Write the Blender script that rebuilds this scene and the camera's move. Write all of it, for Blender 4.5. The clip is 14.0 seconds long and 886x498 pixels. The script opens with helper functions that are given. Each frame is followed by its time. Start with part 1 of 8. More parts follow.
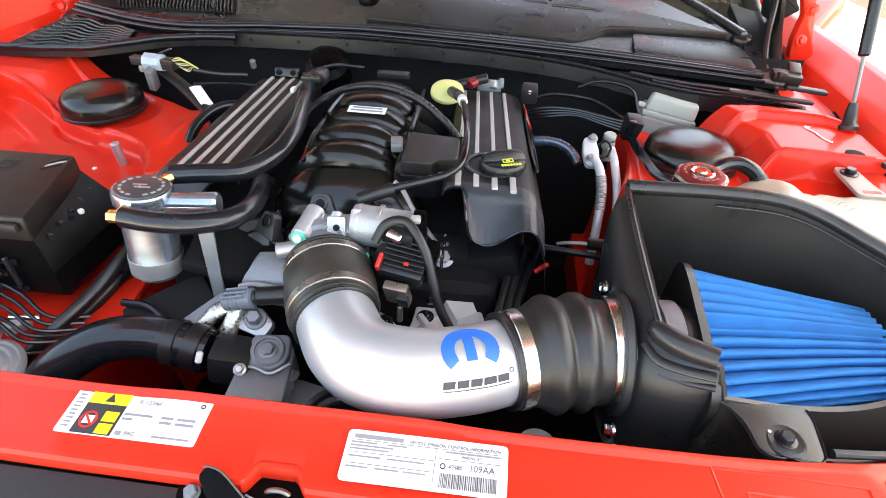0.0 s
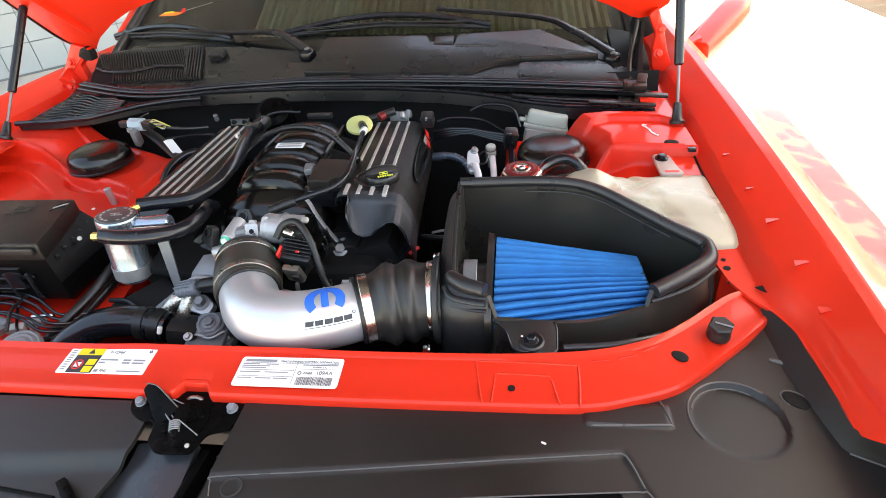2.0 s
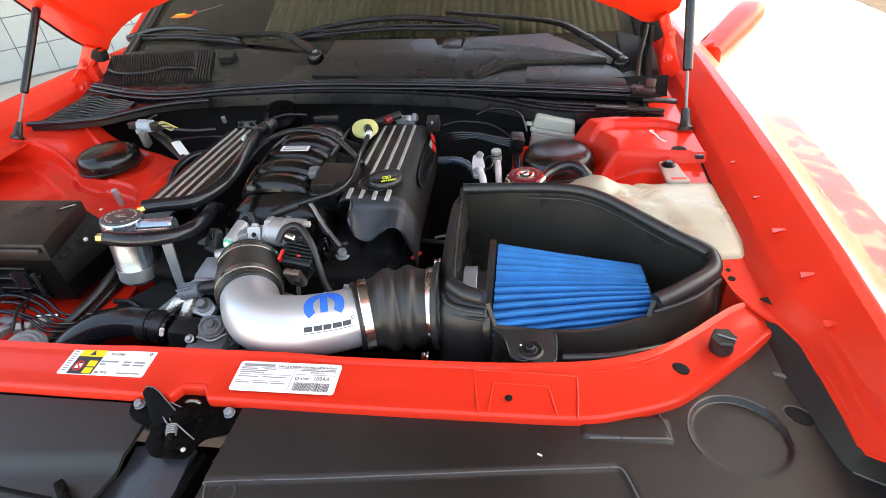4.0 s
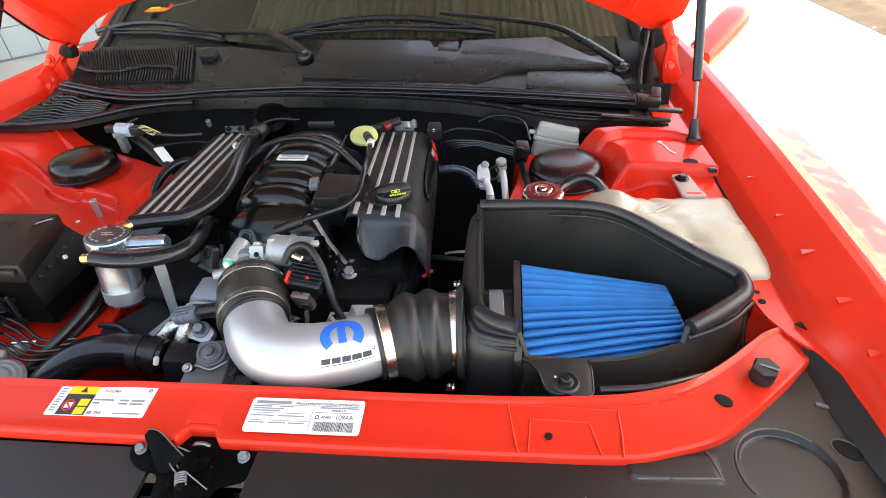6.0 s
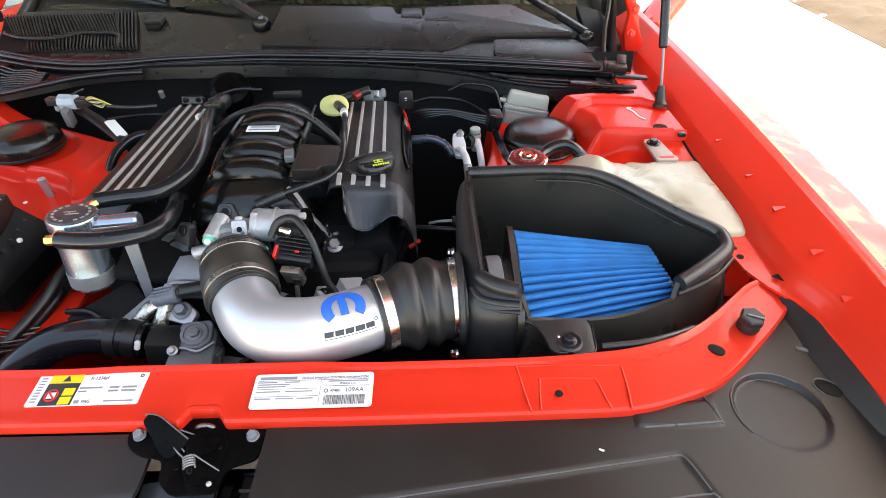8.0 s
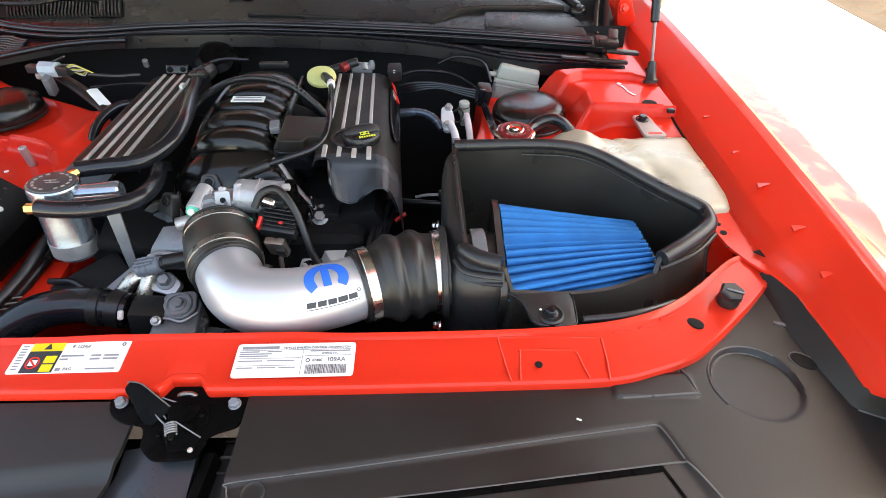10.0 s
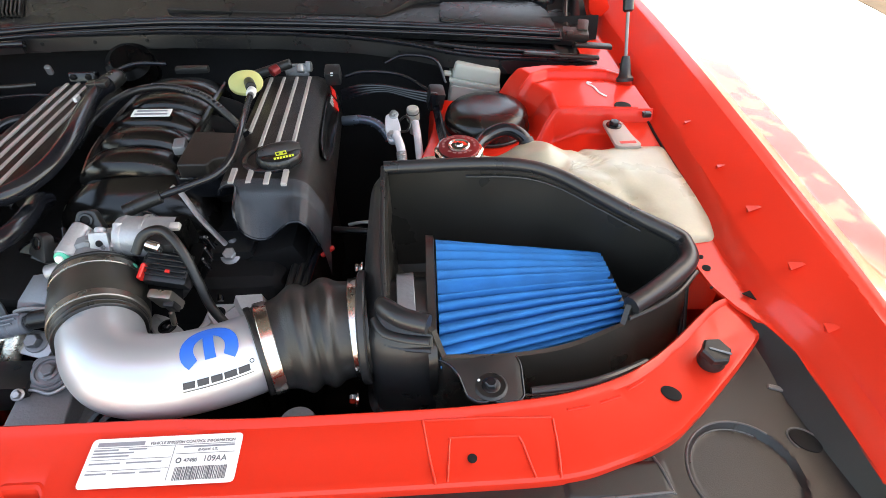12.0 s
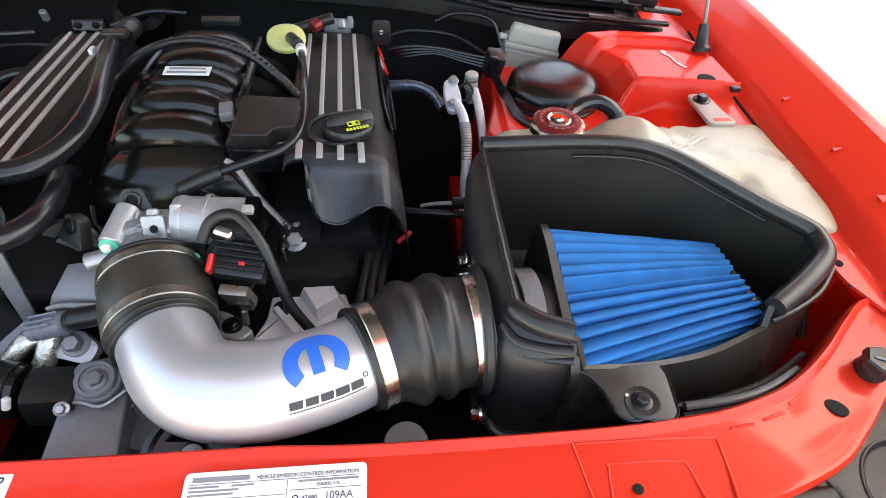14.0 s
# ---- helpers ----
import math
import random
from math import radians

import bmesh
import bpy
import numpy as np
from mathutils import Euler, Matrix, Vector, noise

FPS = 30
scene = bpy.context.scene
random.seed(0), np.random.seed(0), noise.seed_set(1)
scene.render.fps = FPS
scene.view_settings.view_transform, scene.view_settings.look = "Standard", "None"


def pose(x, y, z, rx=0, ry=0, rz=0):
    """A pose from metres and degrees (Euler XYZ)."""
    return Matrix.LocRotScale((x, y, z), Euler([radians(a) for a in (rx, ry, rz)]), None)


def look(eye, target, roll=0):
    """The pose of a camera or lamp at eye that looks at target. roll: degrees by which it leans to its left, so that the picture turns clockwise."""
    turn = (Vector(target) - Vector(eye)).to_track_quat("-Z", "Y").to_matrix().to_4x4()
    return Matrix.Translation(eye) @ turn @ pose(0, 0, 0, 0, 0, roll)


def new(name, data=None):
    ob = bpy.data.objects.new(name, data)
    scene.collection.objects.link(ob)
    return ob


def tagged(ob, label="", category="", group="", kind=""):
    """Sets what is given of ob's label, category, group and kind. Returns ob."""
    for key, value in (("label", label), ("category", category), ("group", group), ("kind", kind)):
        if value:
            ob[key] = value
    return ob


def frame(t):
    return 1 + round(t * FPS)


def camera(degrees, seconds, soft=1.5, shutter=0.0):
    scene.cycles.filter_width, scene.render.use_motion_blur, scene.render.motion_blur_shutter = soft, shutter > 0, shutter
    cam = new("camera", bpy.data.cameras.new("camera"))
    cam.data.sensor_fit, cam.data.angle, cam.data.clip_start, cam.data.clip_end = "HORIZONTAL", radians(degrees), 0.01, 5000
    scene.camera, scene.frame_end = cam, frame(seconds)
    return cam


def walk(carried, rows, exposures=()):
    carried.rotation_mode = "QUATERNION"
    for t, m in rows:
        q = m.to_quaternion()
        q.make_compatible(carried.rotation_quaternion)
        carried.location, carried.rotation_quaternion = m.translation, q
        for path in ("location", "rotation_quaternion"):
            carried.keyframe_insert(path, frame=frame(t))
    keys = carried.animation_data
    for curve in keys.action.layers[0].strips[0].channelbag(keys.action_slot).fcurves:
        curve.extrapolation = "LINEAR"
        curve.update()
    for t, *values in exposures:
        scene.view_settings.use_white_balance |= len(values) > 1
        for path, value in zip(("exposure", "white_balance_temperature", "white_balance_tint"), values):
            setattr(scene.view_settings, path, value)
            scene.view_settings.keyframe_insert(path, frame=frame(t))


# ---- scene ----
cam = camera(78.7, 14.0, 0.45)
# the car's frame: x to the car's left side, y from the nose to the windscreen, z up from the ground
PATH = [
    (0, (0.1628, -0.2927, 1.3407), (0.0264, 0.8919, 0.4307), 1.18),
    (0.5, (0.2394, -0.3522, 1.4037), (0.1001, 0.8366, 0.4996), -1.87),
    (1, (0.3129, -0.4012, 1.4336), (0.1869, 0.8131, 0.5619), -3.41),
    (1.5, (0.3807, -0.4597, 1.4337), (0.2208, 0.7619, 0.5780), -4.65),
    (2, (0.4257, -0.4950, 1.4288), (0.2064, 0.7205, 0.5777), -5.85),
    (2.5, (0.4352, -0.4959, 1.4273), (0.1705, 0.7124, 0.5788), -6.87),
    (3, (0.4379, -0.4873, 1.4240), (0.1620, 0.7193, 0.5767), -7.15),
    (3.5, (0.4384, -0.4842, 1.4274), (0.1699, 0.7231, 0.5787), -6.90),
    (3.7, (0.4405, -0.4849, 1.4295), (0.1791, 0.7255, 0.5830), -6.50),
    (5.8, (0.3729, -0.4477, 1.4369), (0.1929, 0.7742, 0.5856), -3.29),
    (6, (0.3560, -0.4346, 1.4446), (0.1954, 0.7801, 0.5793), -3.78),
    (6.5, (0.3260, -0.4362, 1.4497), (0.2310, 0.7756, 0.5709), -4.03),
    (7, (0.2998, -0.4372, 1.4492), (0.2473, 0.7708, 0.5615), -4.14),
    (7.5, (0.2881, -0.4380, 1.4361), (0.2660, 0.7600, 0.5336), -2.90),
    (8, (0.2813, -0.4410, 1.4357), (0.2777, 0.7399, 0.5108), -1.44),
    (8.2, (0.2827, -0.4448, 1.4367), (0.2875, 0.7297, 0.5037), -0.74),
    (10.5, (0.3055, -0.4477, 1.4261), (0.3245, 0.6922, 0.4513), -0.07),
    (11, (0.3243, -0.4493, 1.4241), (0.3656, 0.6839, 0.4422), 0.02),
    (11.5, (0.3421, -0.4217, 1.4147), (0.3910, 0.7008, 0.4209), -0.70),
    (12, (0.3832, -0.2958, 1.3908), (0.4093, 0.8273, 0.3969), -1.29),
    (12.5, (0.3944, -0.2592, 1.3845), (0.4076, 0.8477, 0.3723), 0.33),
    (13, (0.3541, -0.2397, 1.3692), (0.3741, 0.8637, 0.3532), 2.05),
    (13.5, (0.2674, -0.2260, 1.3578), (0.3273, 0.8528, 0.3174), 2.39),
    (14, (0.2238, -0.2069, 1.3516), (0.3452, 0.8483, 0.2923), 2.95),
]
walk(cam, [(t, look(eye, target, roll)) for t, eye, target, roll in PATH], [(0.0, 3.13, 8800, 8), (0.6, 2.79, 8800, 8), (1.5, 2.69, 8800, 8), (11.5, 2.70, 8800, 8), (13.0, 2.62, 8800, 8), (14.0, 2.64, 8800, 8)])

# ---------------------------------------------------------------- light
world = bpy.data.worlds.new("sky")
scene.world = world
world.use_nodes = True
wn = world.node_tree.nodes
sky = wn.new("ShaderNodeTexSky")
sky.sky_type = "NISHITA"
sky.sun_disc = False
SUN_UP, SUN_TURN = 60.0, 75.0          # degrees above the ground, degrees from +y towards +x
sky.sun_elevation, sky.sun_rotation = radians(SUN_UP), radians(SUN_TURN)
sky.air_density, sky.dust_density, sky.ozone_density = 1.0, 2.0, 1.0
wn["Background"].inputs["Strength"].default_value = 0.15
world.node_tree.links.new(sky.outputs[0], wn["Background"].inputs["Color"])
lamp = bpy.data.lights.new("sun", "SUN")
lamp.energy, lamp.angle, lamp.color = 5.0, radians(0.4), (1.0, 0.95, 0.88)
sun = new("sun", lamp)
sun_way = Vector((math.sin(radians(SUN_TURN)) * math.cos(radians(SUN_UP)), math.cos(radians(SUN_TURN)) * math.cos(radians(SUN_UP)), math.sin(radians(SUN_UP))))
sun.matrix_world = look(sun_way * 20, (0, 0, 0))


# ---------------------------------------------------------------- materials
def mat(name, base, rough=0.5, metal=0.0, var=0.15, scale=14.0, bump=0.1, grain=260.0, coat=0.0, coat_rough=0.05, rvar=0.1, spec=0.5, sub=0.0, stretch=(1, 1, 1), emit=0.0, dust=0.0):
    m = bpy.data.materials.new(name)
    m.use_nodes = True
    nt = m.node_tree
    n, link = nt.nodes, nt.links.new
    bsdf = n["Principled BSDF"]
    co = n.new("ShaderNodeTexCoord")
    mp = n.new("ShaderNodeMapping")
    mp.inputs["Scale"].default_value = stretch
    link(co.outputs["Object"], mp.inputs["Vector"])
    big, fine = n.new("ShaderNodeTexNoise"), n.new("ShaderNodeTexNoise")
    big.inputs["Scale"].default_value, big.inputs["Detail"].default_value = scale, 5
    fine.inputs["Scale"].default_value, fine.inputs["Detail"].default_value = grain, 3
    for q in (big, fine):
        link(mp.outputs["Vector"], q.inputs["Vector"])
    mix = n.new("ShaderNodeMix")
    mix.data_type = "RGBA"
    dark = [c * (1 - var) for c in base]
    light = [min(1.0, c * (1 + var) + dust) for c in base]
    mix.inputs[6].default_value, mix.inputs[7].default_value = (*dark, 1), (*light, 1)
    add = n.new("ShaderNodeMath")
    add.operation = "MULTIPLY_ADD"
    link(fine.outputs["Fac"], add.inputs[0])
    add.inputs[1].default_value = 0.35
    off = n.new("ShaderNodeMath")
    off.operation = "MULTIPLY_ADD"
    link(big.outputs["Fac"], off.inputs[0])
    off.inputs[1].default_value, off.inputs[2].default_value = 1.3, -0.32
    link(off.outputs[0], add.inputs[2])
    link(add.outputs[0], mix.inputs[0])
    link(mix.outputs[2], bsdf.inputs["Base Color"])
    ro = n.new("ShaderNodeMapRange")
    link(big.outputs["Fac"], ro.inputs["Value"])
    ro.inputs["From Min"].default_value, ro.inputs["From Max"].default_value = 0.3, 0.7
    ro.inputs["To Min"].default_value, ro.inputs["To Max"].default_value = max(0.02, rough - rvar), min(1.0, rough + rvar)
    link(ro.outputs[0], bsdf.inputs["Roughness"])
    bsdf.inputs["Metallic"].default_value = metal
    bsdf.inputs["Specular IOR Level"].default_value = spec
    bsdf.inputs["Coat Weight"].default_value, bsdf.inputs["Coat Roughness"].default_value = coat, coat_rough
    if sub:
        bsdf.inputs["Subsurface Weight"].default_value = sub
        bsdf.inputs["Subsurface Radius"].default_value = (0.02, 0.016, 0.01)
    if bump:
        bp = n.new("ShaderNodeBump")
        bp.inputs["Strength"].default_value, bp.inputs["Distance"].default_value = bump, 0.001
        link(fine.outputs["Fac"], bp.inputs["Height"])
        link(bp.outputs[0], bsdf.inputs["Normal"])
    return m


RED = mat("red_paint", (0.65, 0.027, 0.012), 0.44, var=0.06, scale=5, bump=0.02, grain=500, coat=0.30, coat_rough=0.07, spec=0.20)
RED_OUT = mat("red_clearcoat", (0.71, 0.031, 0.014), 0.46, var=0.06, scale=5, bump=0.02, grain=500, coat=0.52, coat_rough=0.10, spec=0.18)
RED_IN = mat("red_paint_satin", (0.74, 0.026, 0.012), 0.40, var=0.10, scale=7, bump=0.04, grain=400, coat=0.35, coat_rough=0.10, spec=0.18)
PLASTIC = mat("black_plastic", (0.016, 0.0164, 0.0172), 0.33, var=0.35, scale=9, bump=0.22, grain=900)
SHROUD = mat("grained_plastic", (0.0095, 0.0088, 0.0084), 0.40, var=0.30, scale=6, bump=0.3, grain=1400, dust=0.003, spec=0.50)
GLOSSBLK = mat("gloss_black", (0.0062, 0.0056, 0.0052), 0.23, var=0.3, scale=10, bump=0.06, grain=300, spec=0.45)
SATIN = mat("satin_black", (0.0072, 0.0080, 0.0100), 0.20, var=0.3, scale=12, bump=0.25, grain=900)
RUBBER = mat("rubber", (0.010, 0.010, 0.010), 0.36, var=0.3, scale=20, bump=0.2, grain=500)
HOSE = mat("rubber_hose", (0.008, 0.0088, 0.012), 0.18, var=0.3, scale=22, bump=0.1, grain=400)
COWL = mat("cowl_plastic", (0.007, 0.007, 0.008), 0.28, var=0.25, scale=7, bump=0.2, grain=1100, dust=0.002)
# near-black with little sheen; the latch pit's shade is in this colour
LATCH = mat("near_black_shaded", (0.0025, 0.0025, 0.0026), 0.30, var=0.4, scale=40, bump=0.2, grain=300, spec=0.06)
FUSE = mat("fuse_box_plastic", (0.0030, 0.0028, 0.0027), 0.36, var=0.4, scale=16, bump=0.25, grain=700, spec=0.14)
# black lids with the hood's brown reflection put into the colour
LIDBR = mat("black_lid_brown_sheen", (0.0110, 0.0090, 0.0078), 0.42, var=0.3, scale=14, bump=0.3, grain=900)
# cover plastic for the apron, lightened and blued for the sky it reflects
COVER_LIT = mat("grained_cover_lit", (0.030, 0.036, 0.043), 0.38, var=0.4, scale=40, bump=0.6, grain=700)
# near-black for dark parts, and for shade in gaps, holes and the bay
DARK = mat("dark_parts_and_shade", (0.0075, 0.0075, 0.0078), 0.70, var=0.5, scale=12, bump=0.3, grain=120, spec=0.2)
STRIP = mat("grey_strip", (0.47, 0.445, 0.42), 0.45, metal=0.3, var=0.12, scale=60, bump=0.3, grain=900)
TUBE = mat("silver_tube", (0.56, 0.59, 0.625), 0.36, metal=0.62, var=0.05, scale=18, bump=0.05, grain=1200, rvar=0.04)
CHROME = mat("polished_metal", (0.80, 0.80, 0.80), 0.10, metal=1.0, var=0.05, scale=30, bump=0.03, grain=300, rvar=0.04)
STEEL = mat("steel_band", (0.62, 0.60, 0.57), 0.24, metal=1.0, var=0.1, scale=40, bump=0.05, grain=600)
ALU = mat("cast_aluminium", (0.46, 0.46, 0.46), 0.46, metal=0.75, var=0.22, scale=30, bump=0.4, grain=350)
BRUSHED = mat("brushed_can", (0.36, 0.41, 0.47), 0.20, metal=0.85, var=0.08, scale=20, bump=0.08, grain=600, stretch=(1, 1, 0.1))
GREYMETAL = mat("grey_casting", (0.21, 0.215, 0.225), 0.45, metal=0.35, var=0.25, scale=25, bump=0.5, grain=300)
BRASS = mat("brass_fitting", (0.80, 0.55, 0.16), 0.25, metal=0.9, var=0.1, scale=60)
BELLOWS = mat("dusty_rubber", (0.014, 0.0135, 0.013), 0.42, var=0.4, scale=18, bump=0.25, grain=500, dust=0.006)
CAST = mat("pale_casting", (0.42, 0.425, 0.435), 0.42, metal=0.5, var=0.22, scale=28, bump=0.5, grain=300)
CASTDK = mat("grey_cast_front", (0.21, 0.222, 0.24), 0.40, metal=0.35, var=0.25, scale=22, bump=0.5, grain=300)
CONNDK = mat("blue_grey_plug", (0.15, 0.165, 0.19), 0.42, var=0.12, scale=60, bump=0.1)
BRONZE = mat("bronze_band", (0.30, 0.275, 0.24), 0.30, metal=0.85, var=0.15, scale=30, bump=0.05)
GOLD = mat("dark_bronze_cuff", (0.034, 0.031, 0.026), 0.36, var=0.3, scale=20, bump=0.12, grain=500)
BLUEF = mat("blue_filter_cloth", (0.007, 0.138, 0.39), 0.78, var=0.25, scale=26, bump=0.7, grain=1000, spec=0.2)
CREAM = mat("cream_tank", (0.43, 0.412, 0.315), 0.30, var=0.22, scale=9, bump=0.05, grain=260, sub=0.35)
AIRBOX = mat("airbox_plastic", (0.0250, 0.0232, 0.0200), 0.33, var=0.35, scale=9, bump=0.22, grain=900)
WHITEP = mat("white_bottle", (0.38, 0.395, 0.35), 0.45, var=0.08, scale=14, bump=0.06, sub=0.2)
PAPER = mat("label_paper", (0.78, 0.77, 0.74), 0.45, var=0.04, scale=30, bump=0.03)
INK = mat("label_ink", (0.03, 0.03, 0.035), 0.5, var=0.1, bump=0)
INKG = mat("label_grey_ink", (0.24, 0.24, 0.26), 0.5, var=0.15, scale=300, bump=0)
YELLOW = mat("label_yellow", (0.80, 0.60, 0.02), 0.45, var=0.05, bump=0)
YGREEN = mat("cap_print", (0.62, 0.66, 0.06), 0.5, var=0.1, bump=0)
LEMON = mat("yellow_plastic", (0.66, 0.64, 0.25), 0.45, var=0.08, scale=30, bump=0.05, sub=0.1)
LOGO = mat("blue_print", (0.008, 0.13, 0.60), 0.38, var=0.03, bump=0, coat=0.1)
PLUGRED = mat("red_plastic", (0.70, 0.02, 0.015), 0.4, var=0.1, bump=0.05)
CAPRED = mat("red_cap_print", (0.24, 0.022, 0.024), 0.4, metal=0.4, var=0.15, scale=60, bump=0.1)
CAPPRINT = mat("cap_pale_print", (0.34, 0.13, 0.12), 0.45, var=0.2, scale=80, bump=0)
GREEN = mat("green_plug", (0.05, 0.50, 0.33), 0.45, var=0.1, bump=0.05)
CONN = mat("blue_grey_connector", (0.34, 0.41, 0.47), 0.5, var=0.1, scale=60, bump=0.1)
WIREY = mat("yellow_wire", (0.55, 0.50, 0.10), 0.5, var=0.1, bump=0)
WIREP = mat("pale_wire", (0.60, 0.60, 0.56), 0.5, var=0.1, bump=0)
CONCRETE = mat("concrete", (0.56, 0.54, 0.50), 0.9, var=0.16, scale=1.2, bump=0.6, grain=60)
MULCH = mat("mulch", (0.032, 0.021, 0.013), 0.95, var=0.8, scale=18, bump=1.0, grain=70)
TILE = mat("wall_tile", (0.33, 0.385, 0.415), 0.35, var=0.06, scale=3, bump=0.05)
GROUT = mat("grout", (0.17, 0.19, 0.20), 0.9, var=0.1, bump=0.3)
SHADE = mat("pleated_shade", (0.36, 0.33, 0.22), 0.7, var=0.12, scale=8, bump=0.2)
DASH = mat("dashboard", (0.05, 0.048, 0.04), 0.7, var=0.2, scale=10, bump=0.4, grain=800)
ROOF = mat("painted_roof", (0.10, 0.115, 0.13), 0.7, var=0.1, scale=3, bump=0.2)
LEAF = mat("dapple_leaf", (0.07, 0.11, 0.04), 0.6, var=0.3, scale=20, bump=0.1)
CAPBLK = mat("gloss_cap", (0.0060, 0.0052, 0.0050), 0.24, var=0.3, scale=12, bump=0.05, grain=500)
# same cover plastic for the top, darkened and browned for the hood above
COVER_SHADED = mat("brown_black_cover_shaded", (0.0100, 0.0088, 0.0080), 0.40, var=0.3, scale=14, bump=0.35, grain=1000, spec=0.27)
CASTPALE = mat("bare_casting", (0.72, 0.73, 0.75), 0.42, metal=0.20, var=0.18, scale=28, bump=0.5, grain=300)
EDGE = mat("worn_plastic_edge", (0.085, 0.082, 0.08), 0.35, var=0.2, scale=60, bump=0.1)
GUIDE = mat("smooth_air_guide", (0.020, 0.023, 0.028), 0.32, var=0.2, scale=10, bump=0.03, grain=300)
INKF = mat("faded_ink", (0.11, 0.11, 0.12), 0.5, var=0.3, scale=400, bump=0)
TRIM = mat("rubber_edge_trim", (0.017, 0.0175, 0.019), 0.33, var=0.25, scale=20, bump=0.12, grain=500)
FOIL = mat("foil_sleeve", (0.60, 0.58, 0.50), 0.3, metal=0.8, var=0.5, scale=120, bump=1.0, grain=220)


def glass(name, tint, rough=0.02):
    m = bpy.data.materials.new(name)
    m.use_nodes = True
    b = m.node_tree.nodes["Principled BSDF"]
    b.inputs["Base Color"].default_value = (*tint, 1)
    b.inputs["Roughness"].default_value = rough
    b.inputs["Transmission Weight"].default_value = 1.0
    b.inputs["IOR"].default_value = 1.45
    return m


GLASS = glass("windscreen_glass", (0.80, 0.86, 0.80))


# ---------------------------------------------------------------- mesh tools
def part(name, bm, material, parent=None, label="", sharp=35):
    me = bpy.data.meshes.new(name)
    bm.normal_update()
    bm.to_mesh(me)
    bm.free()
    me.materials.append(material)
    for p in me.polygons:
        p.use_smooth = True
    me.set_sharp_from_angle(angle=radians(sharp))
    ob = new(name, me)
    if parent is not None:
        ob.parent = parent
        if parent.parent is None:
            ob.matrix_parent_inverse = parent.matrix_basis.inverted()
    if label:
        ob["label"] = label
    return ob


def thing(name, base, label, category, group="", kind=""):
    """An Empty at the thing's base; its parts are built in the car's frame."""
    ob = new(name)
    ob.empty_display_size = 0.02
    ob.matrix_basis = Matrix.Translation(base)
    return tagged(ob, label, category, group, kind)


def single(name, bm, material, label, category, group="", kind="", sharp=35):
    return tagged(part(name, bm, material, None, "", sharp), label, category, group, kind)


def raw(verts, faces):
    bm = bmesh.new()
    vs = [bm.verts.new(v) for v in verts]
    for f in faces:
        try:
            bm.faces.new([vs[i] for i in f])
        except ValueError:
            pass
    bm.normal_update()
    return bm


def merge(*bms):
    out = bmesh.new()
    for b in bms:
        me = bpy.data.meshes.new("tmp")
        b.to_mesh(me)
        b.free()
        out.from_mesh(me)
        bpy.data.meshes.remove(me)
    return out


def shifted(bm, m):
    bmesh.ops.transform(bm, matrix=m, verts=bm.verts)
    return bm


def box(c, size, bevel=0.003, seg=2, turn=(0, 0, 0), taper=1.0):
    bm = bmesh.new()
    bmesh.ops.create_cube(bm, size=1.0)
    for v in bm.verts:
        k = taper if v.co.z > 0 else 1.0
        v.co = Vector((v.co.x * size[0] * k, v.co.y * size[1] * k, v.co.z * size[2]))
    if bevel:
        bmesh.ops.bevel(bm, geom=list(bm.edges), offset=min(bevel, min(size) * 0.45), segments=seg, profile=0.6, affect="EDGES")
    return shifted(bm, pose(*c, *turn))


def axis_matrix(origin, axis):
    return Matrix.Translation(origin) @ Vector(axis).normalized().to_track_quat("Z", "Y").to_matrix().to_4x4()


def lathe(profile, origin, axis=(0, 0, 1), seg=32, wobble=None):
    """profile: (radius, height along the axis)."""
    verts, faces = [], []
    for r, h in profile:
        for k in range(seg):
            a = 2 * math.pi * k / seg
            q = r * (wobble(a) if wobble else 1)
            verts.append((q * math.cos(a), q * math.sin(a), h))
    for i in range(len(profile) - 1):
        for k in range(seg):
            j = (k + 1) % seg
            faces.append((i * seg + k, i * seg + j, (i + 1) * seg + j, (i + 1) * seg + k))
    faces.append(tuple(range(seg - 1, -1, -1)))
    faces.append(tuple(range((len(profile) - 1) * seg, len(profile) * seg)))
    bm = raw(verts, faces)
    bmesh.ops.remove_doubles(bm, verts=bm.verts, dist=1e-6)
    return shifted(bm, axis_matrix(origin, axis))


def rod(p0, p1, r, seg=20, bevel=0.0015, r1=None):
    p0, p1 = Vector(p0), Vector(p1)
    h = (p1 - p0).length
    r1 = r if r1 is None else r1
    b = min(bevel, r * 0.4, h * 0.3)
    return lathe([(r - b, 0), (r, b), (r1, h - b), (r1 - b, h)], p0, p1 - p0, seg)


def ring(origin, axis, r, thick, height, seg=40):
    b = min(thick, height) * 0.2
    prof = [(r - thick, 0), (r - b, 0), (r, b), (r, height - b), (r - b, height), (r - thick, height)]
    verts, faces, n = [], [], len(prof)
    for rr, h in prof:
        for k in range(seg):
            a = 2 * math.pi * k / seg
            verts.append((rr * math.cos(a), rr * math.sin(a), h))
    for i in range(n):
        for k in range(seg):
            j, i2 = (k + 1) % seg, (i + 1) % n
            faces.append((i * seg + k, i * seg + j, i2 * seg + j, i2 * seg + k))
    return shifted(raw(verts, faces), axis_matrix(origin, axis))


